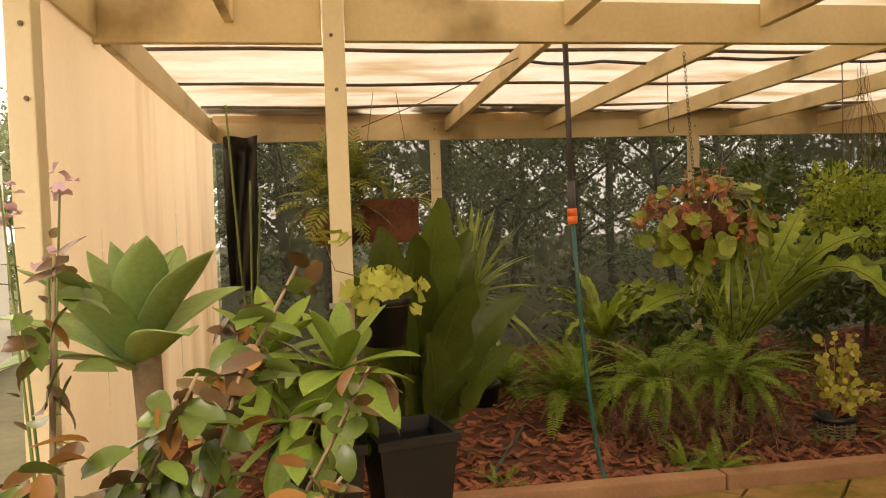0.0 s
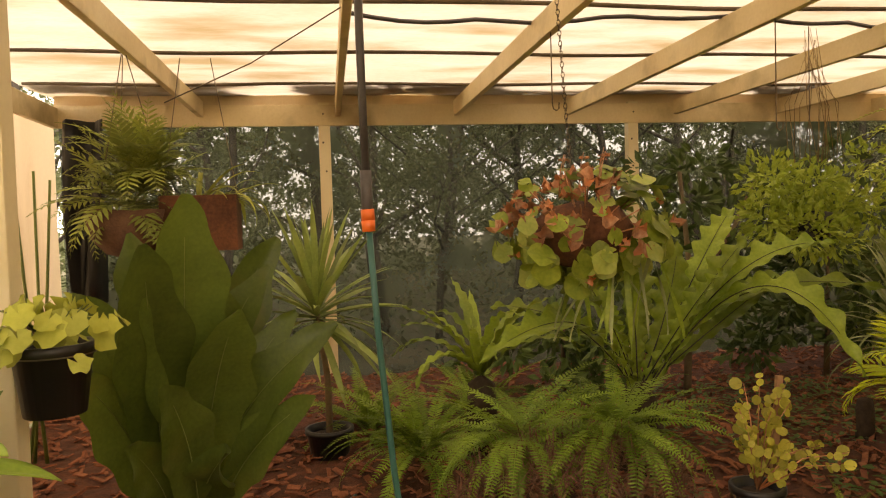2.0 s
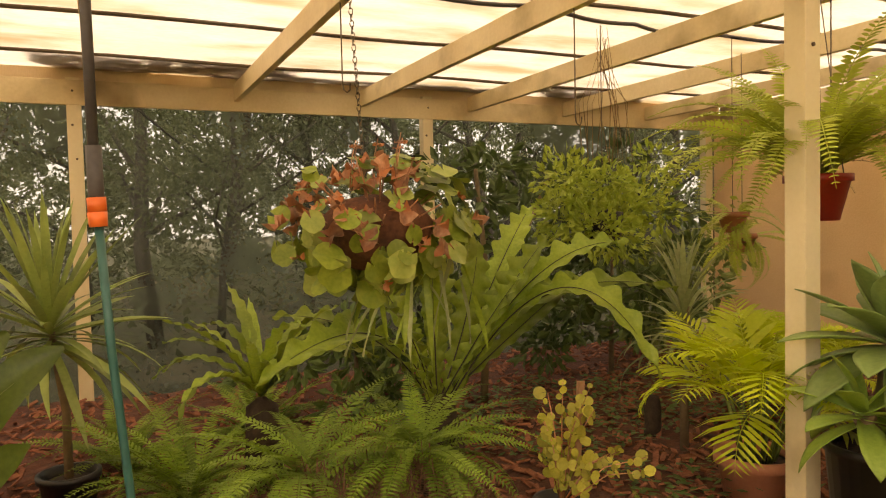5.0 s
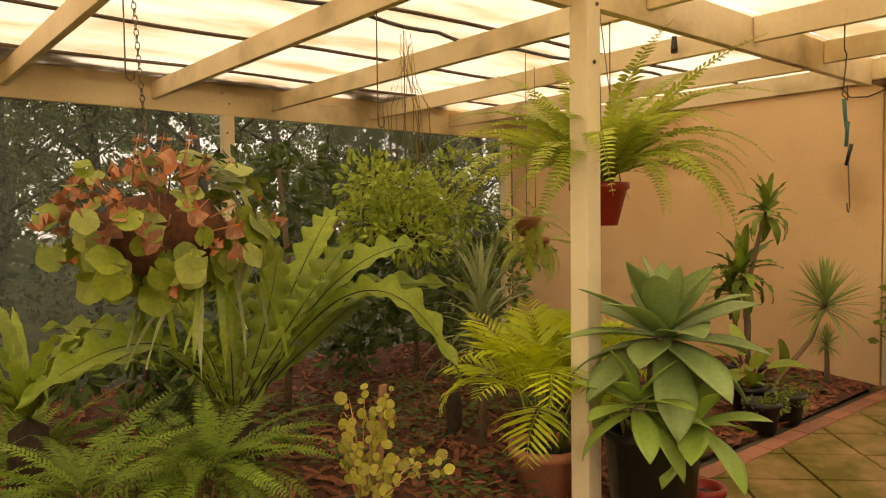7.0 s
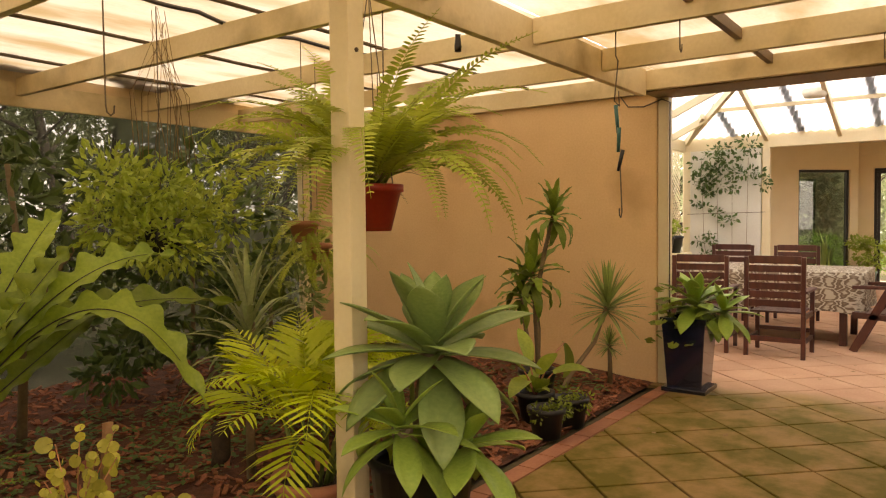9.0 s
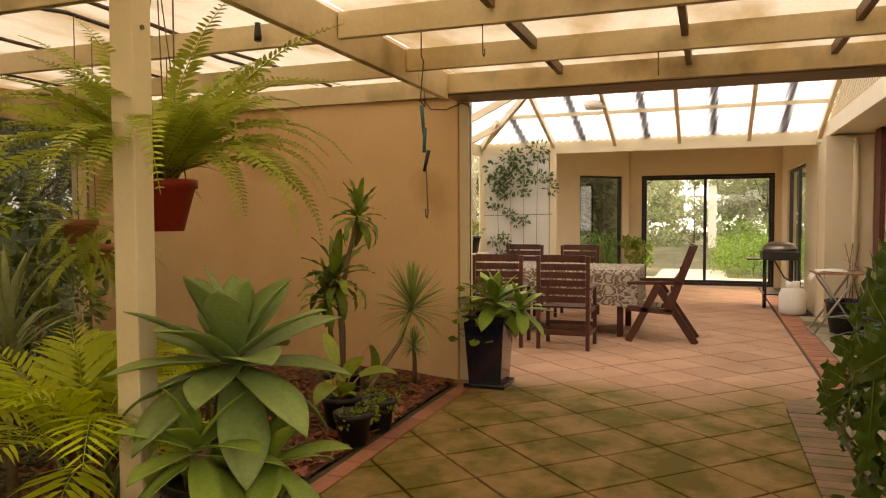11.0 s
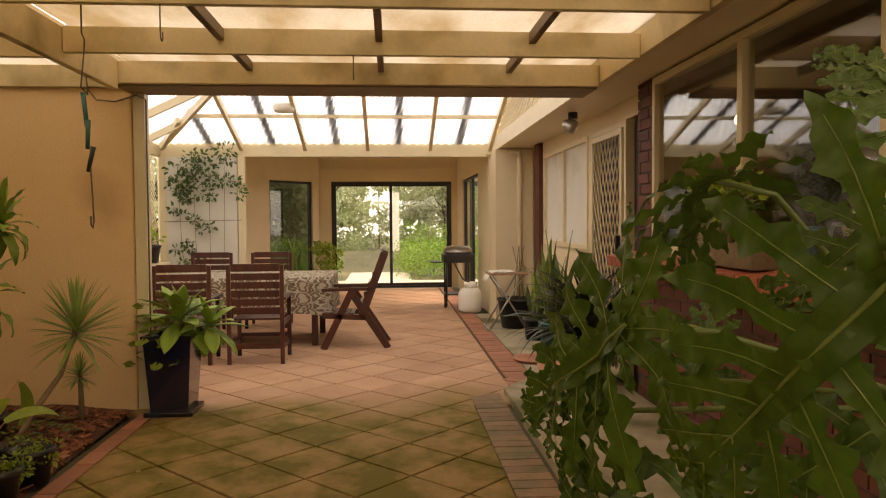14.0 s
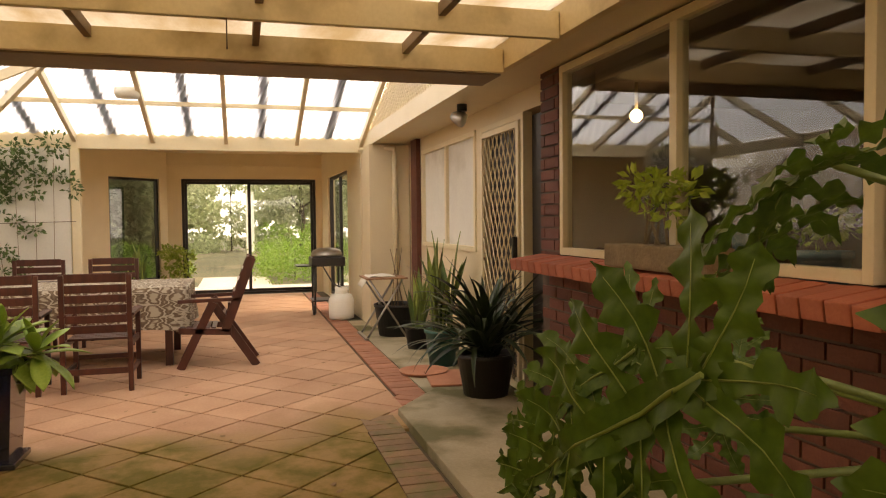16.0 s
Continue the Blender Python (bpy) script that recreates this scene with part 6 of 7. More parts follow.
PH = [lobed(0.60, 0.22, 0.5, 5), lobed(0.60, 0.38, 0.8, 6), lobed(0.60, 0.10, 0.25, 8)]
PX0, PY0_ = 4.42, 0.98
ph = thing("philodendron", "large philodendron with deeply lobed glossy dark leaves in a pot", "potted plant", PX0, PY0_, 0.045)
round_pot(ph, 0.18, 0.23, 0.36, M["terra"])
stem(ph, [(0, 0, 0.32), (0.02, 0.03, 0.6), (0.0, 0.02, 0.95)], 0.055, 0.045)
PHL = (  # the end of the stalk, the blade's tip, the side it faces
    ((4.43, 1.81, 1.11), (5.00, 2.02, 0.72), (-0.75, 0.40, 0.50)), ((4.33, 1.66, 1.47), (4.70, 1.60, 1.33), (0.05, 0.25, 1.0)), ((3.72, 1.64, 1.30), (4.02, 1.88, 0.86), (-0.80, 0.48, 0.30)),
    ((4.80, 1.50, 0.90), (4.86, 1.38, 1.14), (-0.80, 0.50, 0.30)), ((4.62, 1.84, 0.86), (4.80, 1.98, 0.58), (-0.60, 0.50, 0.60)),
    ((4.92, 1.66, 1.06), (5.18, 1.92, 0.78), (-0.70, 0.30, 0.65)), ((4.52, 1.80, 0.62), (4.74, 2.04, 0.34), (-0.60, 0.55, 0.60)),
    ((4.25, 1.66, 0.78), (4.22, 1.98, 0.48), (-0.65, 0.45, 0.60)), ((4.02, 1.38, 1.40), (4.16, 1.62, 1.20), (-0.80, 0.30, 0.55)), ((3.92, 1.42, 1.58), (4.12, 1.50, 1.72), (-0.75, 0.10, 0.65)),
    ((3.98, 1.40, 1.02), (4.10, 1.74, 0.80), (-0.70, 0.40, 0.60)), 
    ((4.18, 1.20, 1.50), (4.36, 1.30, 1.78), (-0.85, 0.25, 0.35)), ((3.86, 1.22, 1.24), (3.80, 1.50, 1.04), (-0.80, 0.30, 0.50)), ((4.10, 1.52, 0.60), (4.04, 1.80, 0.36), (-0.60, 0.50, 0.60)),
)
for i, (jt, tp, fc) in enumerate(PHL):
    me, ve = PH[(2, 1, 0, 2, 1, 0)[i % 6]]
    d = Vector(tp) - Vector(jt)
    s_ = max(0.50, min(1.15, d.length * 1.10 / 0.60))
    d.normalize()
    nn = Vector(fc)
    nn = (nn - nn.dot(d) * d).normalized()
    q = Vector(jt) - Vector((PX0, PY0_, 0.045))
    lf = piece("leaf", me, ph, Matrix.Translation(q) @ Matrix((d.cross(nn), d, nn)).transposed().to_4x4() @ Matrix.Diagonal((s_, s_, s_, 1)))
    piece("vein", ve, lf, Matrix())
    stem(ph, [(q.x * 0.04, 0.04, 0.78 + 0.015 * (i % 9)), (q.x * 0.4, q.y * 0.36, 0.88 + (q.z - 0.9) * 0.45), (q.x * 0.78, q.y * 0.75, q.z + 0.0 + 0.25 * (0.95 - q.z) * 0.3), q], 0.011, 0.007, M["stem"], "stalk", 7)
wp2 = thing("white_pot", "white pot with a small red flower under the big leaves", "potted plant", 4.98, 1.30, 0.045)
round_pot(wp2, 0.1, 0.13, 0.24, M["white"])
for k in range(6):
    put(wp2, "bloom", BR[0], u(-0.1, 0.1), u(-0.1, 0.1), u(0.4, 0.6), u(0, 360), u(0, 60), 0.6)
    stem(wp2, [(0, 0, 0.2), (u(-0.1, 0.1), u(-0.1, 0.1), u(0.35, 0.5))], 0.004, 0.003, M["stem"], "stalk", 4)


# ---------------------------------------------------------------- table and chairs
def bx_part(name, parent, a, material, bev=0.004, m=None):
    bm = bmesh.new()
    box(bm, *a)
    if m is not None:
        bmesh.ops.transform(bm, matrix=m, verts=bm.verts[:])
    bevelled(bm, bev)
    return part(name, bm, material, parent)


ch = thing("dining_chair", "dark red-stained slatted wooden dining chair with armrests", "chair", 10.08, 3.71, 0, 0, "chairs round the table")
for y in (-0.255, 0.255):
    bx_part("leg", ch, (-0.28, -0.245, y - 0.02, y + 0.02, 0, 0.42), M["wood"])
    bx_part("leg", ch, (0.20, 0.235, y - 0.02, y + 0.02, 0, 0.62), M["wood"])
    bx_part("back_post", ch, (-0.28, -0.245, y - 0.02, y + 0.02, 0.42, 0.97), M["wood"])
    bx_part("armrest", ch, (-0.27, 0.27, y - 0.035, y + 0.035, 0.625, 0.65), M["wood"])
    bx_part("side_rail", ch, (-0.245, 0.20, y - 0.012, y + 0.012, 0.14, 0.18), M["wood"])
    bx_part("seat_rail", ch, (-0.245, 0.20, y - 0.012, y + 0.012, 0.37, 0.42), M["wood"])
for k in range(6):
    x = -0.22 + k * 0.078
    bx_part("seat_slat", ch, (x, x + 0.06, -0.23, 0.23, 0.425, 0.445), M["wood"])
for z, h in ((0.49, 0.066), (0.573, 0.066), (0.656, 0.066), (0.739, 0.066), (0.822, 0.066), (0.905, 0.075)):
    bx_part("back_slat", ch, (-0.272, -0.252, -0.232, 0.232, z, z + h), M["wood"])
bx_part("stretcher", ch, (-0.272, -0.25, -0.235, 0.235, 0.15, 0.20), M["wood"])
bx_part("stretcher", ch, (0.205, 0.23, -0.235, 0.235, 0.20, 0.24), M["wood"])
copy_thing(ch, pose(10.05, 4.42, 0, 0, 0, 4))
copy_thing(ch, pose(12.45, 4.82, 0, 0, 0, 180))
copy_thing(ch, pose(12.45, 4.02, 0, 0, 0, 180))

rc = thing("reclining_chair", "dark red-stained folding armchair standing at the table's end", "chair", 10.82, 2.78, 0, 0, "chairs round the table")
for x in (-0.26, 0.26):
    for nm, p0, p1, w in (("leg", (x, 0.35, 0.0), (x, 0.04, 0.63), 0.075), ("leg", (x + 0.035 * (1 if x < 0 else -1), -0.35, 0.0), (x + 0.035 * (1 if x < 0 else -1), 0.06, 0.63), 0.075), ("seat_rail", (x, 0.36, 0.37), (x, -0.12, 0.34), 0.06),
                          ("back_post", (x, -0.06, 0.34), (x, -0.32, 1.05), 0.085), ("armrest", (x, 0.36, 0.645), (x, -0.20, 0.655), 0.035)):
        a, b = Vector(p0), Vector(p1)
        m = Matrix.Translation(a) @ (b - a).to_track_quat("Z", "X").to_matrix().to_4x4()
        bx_part(nm, rc, (-w / 2, w / 2, -0.014, 0.014, 0, (b - a).length), M["wood"], m=m)
for k in range(6):
    f = 0.18 + k * 0.155
    y, z = -0.30 * f, 0.36 + 0.69 * f
    bx_part("back_slat", rc, (-0.24, 0.24, y - 0.012, y + 0.012, z - 0.03, z + 0.03), M["wood"])
for k in range(6):
    y = 0.02 + k * 0.058
    bx_part("seat_slat", rc, (-0.24, 0.24, y, y + 0.045, 0.37, 0.39), M["wood"])

tb = thing("dining_table", "dark wooden patio dining table", "table", 11.32, 4.05, 0)
for x in (-0.45, 0.45):
    for y in (-0.8, 0.85):
        bx_part("leg", tb, (x - 0.035, x + 0.035, y - 0.035, y + 0.035, 0, 0.73), M["wood"])
bx_part("tabletop", tb, (-0.55, 0.55, -0.95, 0.98, 0.735, 0.765), M["wood"])
mt = mat("tablecloth", (0.30, 0.24, 0.17), (0.46, 0.40, 0.31), 0.75, 3, 60, 0.1)
n_, l_ = mt.node_tree.nodes, mt.node_tree.links
vo, cr = n_.new("ShaderNodeTexVoronoi"), n_.new("ShaderNodeValToRGB")
vo.inputs["Scale"].default_value, vo.feature = 10.0, "DISTANCE_TO_EDGE"
cr.color_ramp.elements[0].position, cr.color_ramp.elements[0].color = 0.03, (0.50, 0.44, 0.34, 1)
cr.color_ramp.elements[1].position, cr.color_ramp.elements[1].color = 0.09, (0.13, 0.085, 0.05, 1)
e3 = cr.color_ramp.elements.new(0.24)
e3.color = (0.20, 0.14, 0.09, 1)
e4 = cr.color_ramp.elements.new(0.30)
e4.color = (0.46, 0.40, 0.30, 1)
tc_ = n_.new("ShaderNodeTexCoord")
wz = n_.new("ShaderNodeTexNoise")
wz.inputs["Scale"].default_value = 9
ad = n_.new("ShaderNodeMixRGB")
ad.inputs["Fac"].default_value = 0.12
l_.new(tc_.outputs["Object"], ad.inputs["Color1"])
l_.new(wz.outputs["Color"], ad.inputs["Color2"])
l_.new(ad.outputs["Color"], vo.inputs["Vector"])
l_.new(vo.outputs["Distance"], cr.inputs["Fac"])
l_.new(cr.outputs["Color"], n_["Principled BSDF"].inputs["Base Color"])
bm = bmesh.new()
NX, NY, HX, HY2 = 12, 20, 0.57, 0.99
ring = [(-HX + 2 * HX * i / NX, -HY2) for i in range(NX)] + [(HX, -HY2 + 2 * HY2 * i / NY) for i in range(NY)] + [(HX - 2 * HX * i / NX, HY2) for i in range(NX)] + [(-HX, HY2 - 2 * HY2 * i / NY) for i in range(NY)]
levels = []
for k in range(7):
    row = []
    for i, (x, y) in enumerate(ring):
        f = k / 6
        o = 0.03 * f * math.sin(i * 0.9) + 0.02 * f
        corner = (abs(x) / HX) ** 6 * (abs(y) / HY2) ** 6
        sx, sy = (math.copysign(1, x) if abs(x) > HX - 0.01 else 0), (math.copysign(1, y) if abs(y) > HY2 - 0.01 else 0)
        row.append(bm.verts.new((x + sx * o, y + sy * o, 0.772 - 0.40 * f - 0.05 * corner * f)))
    levels.append(row)
for r, s in zip(levels, levels[1:]):
    for i in range(len(ring)):
        j = (i + 1) % len(ring)
        bm.faces.new((r[i], s[i], s[j], r[j])).smooth = True
bm.faces.new(levels[0])
tagged(part("tablecloth", bm, mt, m=pose(11.32, 4.05, 0)), "brown and cream medallion-patterned tablecloth on the table", "tablecloth")

# ---------------------------------------------------------------- barbecue corner
bq = thing("barbecue", "small black kettle barbecue on a wheeled cart", "barbecue", 14.4, 1.31, 0)
for x in (-0.2, 0.2):
    for y in (-0.2, 0.2):
        stem(bq, [(x, y, 0.03), (x, y, 0.75)], 0.016, 0.016, M["dark"], "leg", 6)
bx_part("shelf", bq, (-0.24, 0.24, -0.24, 0.24, 0.2, 0.22), M["dark"])
bx_part("body", bq, (-0.26, 0.26, -0.25, 0.25, 0.72, 0.86), M["dark"], 0.02)
bm = bmesh.new()
lathe(bm, [(0.24, 0.86), (0.24, 0.90), (0.20, 0.96), (0.1, 0.99), (0.001, 0.995)], 20)
part("lid", bm, M["steel"], bq, "brushed metal lid")
bx_part("side_tray", bq, (-0.2, 0.2, 0.26, 0.46, 0.72, 0.74), M["dark"])
for y in (-0.22, 0.22):
    bm = bmesh.new()
    lathe(bm, [(0.001, -0.02), (0.07, -0.02), (0.08, 0), (0.07, 0.02), (0.001, 0.02)], 14)
    part("wheel", bm, M["dark"], bq, m=pose(-0.22, y, 0.08, 90, 0, 0))
gs = thing("gas_bottle", "white gas cylinder beside the barbecue", "gas bottle", 13.62, 1.20, 0)
bm = bmesh.new()
lathe(bm, [(0.14, 0), (0.175, 0.02), (0.18, 0.08), (0.18, 0.27), (0.15, 0.35), (0.05, 0.38), (0.04, 0.40), (0.001, 0.4)], 24)
part("cylinder", bm, M["white"], gs)
bm = bmesh.new()
lathe(bm, [(0.09, 0.36), (0.09, 0.46), (0.08, 0.46), (0.08, 0.37)], 18)
part("collar", bm, M["white"], gs)
stem(gs, [(0, 0, 0.38), (0, 0, 0.45), (0.1, 0.1, 0.5), (0.45, 0.2, 0.72)], 0.012, 0.012, M["dark"], "gas_hose", 6)
tt_ = thing("folding_table", "weathered folding tray table with trestle legs", "table", 11.95, 0.92, 0)
for k in range(5):
    bx_part("top_slat", tt_, (-0.28, 0.28, -0.25 + k * 0.1, -0.16 + k * 0.1, 0.70, 0.72), M["stake"])
for x in (-0.22, 0.22):
    for s in (-1, 1):
        stem(tt_, [(x, s * 0.24, 0.0), (x, -s * 0.2, 0.70)], 0.013, 0.013, M["steel"], "leg", 6)
bx_part("foot", tt_, (-0.3, 0.3, -0.27, -0.23, 0.0, 0.025), M["steel"])
bx_part("foot", tt_, (-0.3, 0.3, 0.23, 0.27, 0.0, 0.025), M["steel"])
tw = bmesh.new()
rows = [[tw.verts.new((-0.2 + 0.36 * i / 8, -0.2 + 0.4 * j / 8, 0.735 + 0.02 * noise.noise(Vector((i * 0.5, j * 0.5, 1))) - (0.12 * (j / 8 - 0.8) * 5 if j > 6 else 0))) for j in range(9)] for i in range(9)]
for r, s in zip(rows, rows[1:]):
    for j in range(8):
        tw.faces.new((r[j], s[j], s[j + 1], r[j + 1])).smooth = True
thicken(tw, 0.006)
tagged(part("cloth", tw, M["white"], m=pose(11.98, 1.0, 0.0)), "crumpled pale cloth on the tray table", "cloth")
bt = thing("plastic_tub", "black plastic tub under the tray table", "tub", 12.0, 0.74, 0)
round_pot(bt, 0.22, 0.27, 0.38, M["black"])
for k in range(4):
    stem(bt, [(u(-0.1, 0.1), u(-0.1, 0.1), 0.33), (u(-0.1, 0.1), u(-0.1, 0.1), 1.05)], 0.006, 0.005, M["cane"], "cane", 5)
SN = [leaf("leaf", M["drac"], 0.62, 0.06, 0.1, strap_w, 8, 0.35, 0.004), leaf("leaf", M["darkshrub"], 0.5, 0.055, 0.2, strap_w, 8, 0.35, 0.004)]
for x, y, r, h, s, mm in ((11.0, 0.72, 0.14, 0.25, 0.95, "black"), (10.05, 0.70, 0.17, 0.34, 1.4, "hose"), (17.15, 4.35, 0.2, 0.35, 1.1, "terra")):
    sn = thing("snake_plant", "upright snake plant with mottled blades in a pot", "potted plant", x, y, 0)
    round_pot(sn, r * 0.8, r, h, M[mm])
    for k in range(15):
        put(sn, "leaf", SN[k % 2], u(-r, r) * 0.6, u(-r, r) * 0.6, h - 0.04, u(0, 360), u(72, 90), s * u(0.7, 1.2), u(-60, 60))
bm = bmesh.new()
lathe(bm, [(0.001, 0.0), (0.2, 0.0), (0.23, 0.03), (0.22, 0.03), (0.19, 0.012), (0.001, 0.012)], 22)
tagged(part("pot_saucer", bm, M["terra"], m=pose(9.72, 0.98, 0.0)), "terracotta saucer on the concrete", "saucer")
cl = thing("clivia_plant", "clivia with long dark arching strap leaves in a dark pot", "potted plant", 8.62, 0.76, 0.046)
round_pot(cl, 0.17, 0.22, 0.32, M["dark"])
CL = [leaf("leaf", M["clivia"], 0.80, 0.042, d, strap_w, 12, 0.3) for d in (0.7, 1.3, 1.9)]
for k in range(120):
    put(cl, "leaf", CL[k % 3], u(-0.08, 0.08), u(-0.08, 0.08), 0.3, k * 137.5 + u(-20, 20), u(25, 82), u(0.8, 1.15), u(-25, 25))
dm = bmesh.new()
box(dm, -0.3, 0.3, -0.22, 0.22, 0.0, 0.02)
bevelled(dm, 0.006)
tagged(part("doormat", dm, M["terra"], m=pose(9.40, 0.80, 0.002, 0, 0, -8)), "rust-coloured doormat before the security door", "doormat")

# climbing vine on strings against the pale panel
cv = thing("climbing_vine", "climbing vine on strings with dark green leaves", "vine", PX - 0.16, 5.0, 0)
for y in (-0.2, 0.0, 0.2, 0.4):
    stem(cv, [(0.03, y * 0.6, 0.0), (0.05, y, 1.0), (0.04, y * 1.1, 2.2)], 0.004, 0.003, M["cane"], "vine_stem", 5)
crown(cv, "foliage", M["darkshrub"], [(u(-0.05, 0.03), -0.45 + 0.95 * u(0, 1) ** 0.8, u(1.75, 2.45), u(0.07, 0.14)) for k in range(32)] + [(0.0, u(-0.1, 0.5), u(0.7, 1.9), 0.06) for k in range(16)], 20, 0.075, 0.6, 0.8)
bm = bmesh.new()
tube(bm, [(PX - 0.1, 4.55, 1.42), (PX - 0.1, 5.65, 1.40)], 0.004, 4)
tagged(part("trellis_wire", bm, M["wire"]), "thin trellis wire along the pale panel", "wire")
lv = thing("lattice_creeper", "dense creeper grown through the lattice", "vine", 12.6, PY1 + 0.1, 0)
crown(lv, "foliage", M["darkshrub"], [(u(-2.6, 0.8), u(0.0, 0.15), u(0.6, 2.3), u(0.08, 0.16)) for k in range(60)], 26, 0.08, 0.6, 0.9)
ps = thing("plant_shelf", "cream shelf against the lattice with a black pot plant", "shelf", 11.6, 5.35, 0)
bx_part("board", ps, (-0.5, 0.5, -0.16, 0.16, 0.86, 0.89), M["creampaint"])
for x in (-0.42, 0.42):
    bx_part("leg", ps, (x - 0.03, x + 0.03, -0.14, 0.14, 0, 0.855), M["creampaint"])
for x, y in ((11.45, 5.35), (11.8, 5.35)):
    pp = thing("pot_plant", "small bushy plant in a black pot on the shelf", "potted plant", x, y, 0.893)
    round_pot(pp, 0.1, 0.13, 0.22, M["black"])
    crown(pp, "foliage", M["shrub"], [(u(-0.1, 0.1), u(-0.1, 0.1), u(0.25, 0.42), 0.08) for k in range(6)], 26, 0.06, 0.6)
sb = thing("bay_shrub", "bushy potted shrub standing by the sliding doors", "potted plant", 17.35, 3.72, 0)
round_pot(sb, 0.15, 0.2, 0.35, M["hose"])
crown(sb, "foliage", M["shrub"], [(u(-0.2, 0.2), u(-0.22, 0.22), u(0.45, 0.95), 0.14) for k in range(14)], 50, 0.08, 0.6)
fp_ = bmesh.new()
for k in range(46):
    x, y = u(6.0, 12.5), u(1.8, 4.0)
    a = u(0, 6.28)
    L = u(0.015, 0.04)
    d, s_ = Vector((math.cos(a), math.sin(a), 0.1)) * L, Vector((-math.sin(a), math.cos(a), 0.2)) * L * 0.5
    p = Vector((x, y, 0.008))
    fp_.faces.new([fp_.verts.new(q) for q in (p - d, p + s_, p + d, p - s_)])
tagged(part("fallen_leaves", fp_, M["dead"]), "scattered brown fallen leaves on the paving", "leaves", "", "stuff")

# flood light under the eave, ceiling light of the patio
fd = thing("flood_light", "round clear flood lamp on a dark bracket under the eave", "lamp", 9.5, 0.66, 2.403)
stem(fd, [(0, 0, 0), (0, 0, -0.06)], 0.045, 0.045, M["dark"], "base", 12)
stem(fd, [(0, 0, -0.05), (0.05, 0.08, -0.09)], 0.012, 0.012, M["dark"], "arm", 6)
bm = bmesh.new()
lathe(bm, [(0.03, 0), (0.05, 0.03), (0.07, 0.10), (0.06, 0.13), (0.001, 0.14)], 16)
part("lamp_head", bm, M["steel"], fd, "clear glass lamp head", pose(0.05, 0.08, -0.09, 115, 0, -30))
cl2 = thing("ceiling_light", "small white ceiling light under the clear roof", "lamp", 12.2, 3.75, 2.80)
bm = bmesh.new()
lathe(bm, [(0.001, 0), (0.12, 0.0), (0.14, 0.04), (0.14, 0.10), (0.001, 0.1)], 18)
part("shade", bm, M["white"], cl2)

# kitchen seen through the glass: globe lamp, sill plants, tap and towel
gl_ = thing("globe_lamp", "lit white globe lamp under the kitchen ceiling", "lamp", 8.72, -0.6, 2.23)
em = bpy.data.materials.new("lamp_glow")
em.use_nodes = True
en = em.node_tree.nodes["Principled BSDF"]
en.inputs["Emission Color"].default_value = (1.0, 0.72, 0.38, 1)
en.inputs["Emission Strength"].default_value = 6.0
bm = bmesh.new()
bmesh.ops.create_uvsphere(bm, u_segments=20, v_segments=12, radius=0.052)
for f in bm.faces:
    f.smooth = True
part("globe", bm, em, gl_)
stem(gl_, [(0, 0, 0.05), (0, 0, 0.27)], 0.014, 0.014, M["creampaint"], "mount", 12)
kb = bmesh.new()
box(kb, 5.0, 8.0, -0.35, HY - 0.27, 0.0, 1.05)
tagged(part("kitchen_bench", kb, M["room"]), "kitchen bench under the window, dimness put into its colour", "bench")
tr_ = thing("window_trough", "weathered wooden trough with a succulent on the brick sill", "planter", 6.42, 0.62, 1.135)
bm = bmesh.new()
box(bm, -0.43, 0.43, -0.08, 0.08, 0, 0.12)
bevelled(bm, 0.012)
part("trough", bm, M["cane"], tr_, "grey-brown weathered wood")
for k in range(5):
    stem(tr_, [(0.05 + u(-0.12, 0.12), 0, 0.09), (0.05 + u(-0.16, 0.16), u(-0.05, 0.05), u(0.2, 0.42))], 0.009, 0.006, M["cane"], "stem", 5)
crown(tr_, "foliage", M["shrub"], [(0.05 + u(-0.2, 0.2), u(-0.08, 0.06), u(0.2, 0.46), 0.06) for k in range(14)], 16, 0.07, 0.4, 0.7)
tp_ = thing("kitchen_tap", "curved chrome kitchen tap behind the window", "tap", 6.30, 0.12, 1.05)
stem(tp_, [(0, 0, 0), (0, 0, 0.26), (-0.03, 0, 0.30), (-0.10, 0, 0.30), (-0.13, 0, 0.25)], 0.012, 0.012, M["steel"], "spout", 8)
twl = bmesh.new()
rows = [[twl.verts.new((0.16 * i / 6, 0.02 * math.sin(i * 1.4 + j * 0.3), -0.22 * j / 6)) for j in range(7)] for i in range(7)]
for r, s in zip(rows, rows[1:]):
    for j in range(6):
        twl.faces.new((r[j], s[j], s[j + 1], r[j + 1])).smooth = True
thicken(twl, 0.01)
blue = mat("blue_towel", (0.12, 0.24, 0.30), (0.22, 0.36, 0.42), 0.9, 20, 90, 0.4)
tagged(part("tea_towel", twl, blue, m=pose(6.40, 0.12, 1.34)), "blue tea towel hanging over the tap", "towel")
bp_ = thing("sill_plant", "leafy plant in a blue pot inside the window", "potted plant", 5.98, 0.10, 1.053)
round_pot(bp_, 0.09, 0.11, 0.18, blue)
crown(bp_, "foliage", M["shrub"], [(u(-0.15, 0.15), u(-0.05, 0.05), u(0.2, 0.4), 0.08) for k in range(8)], 24, 0.05, 0.6)


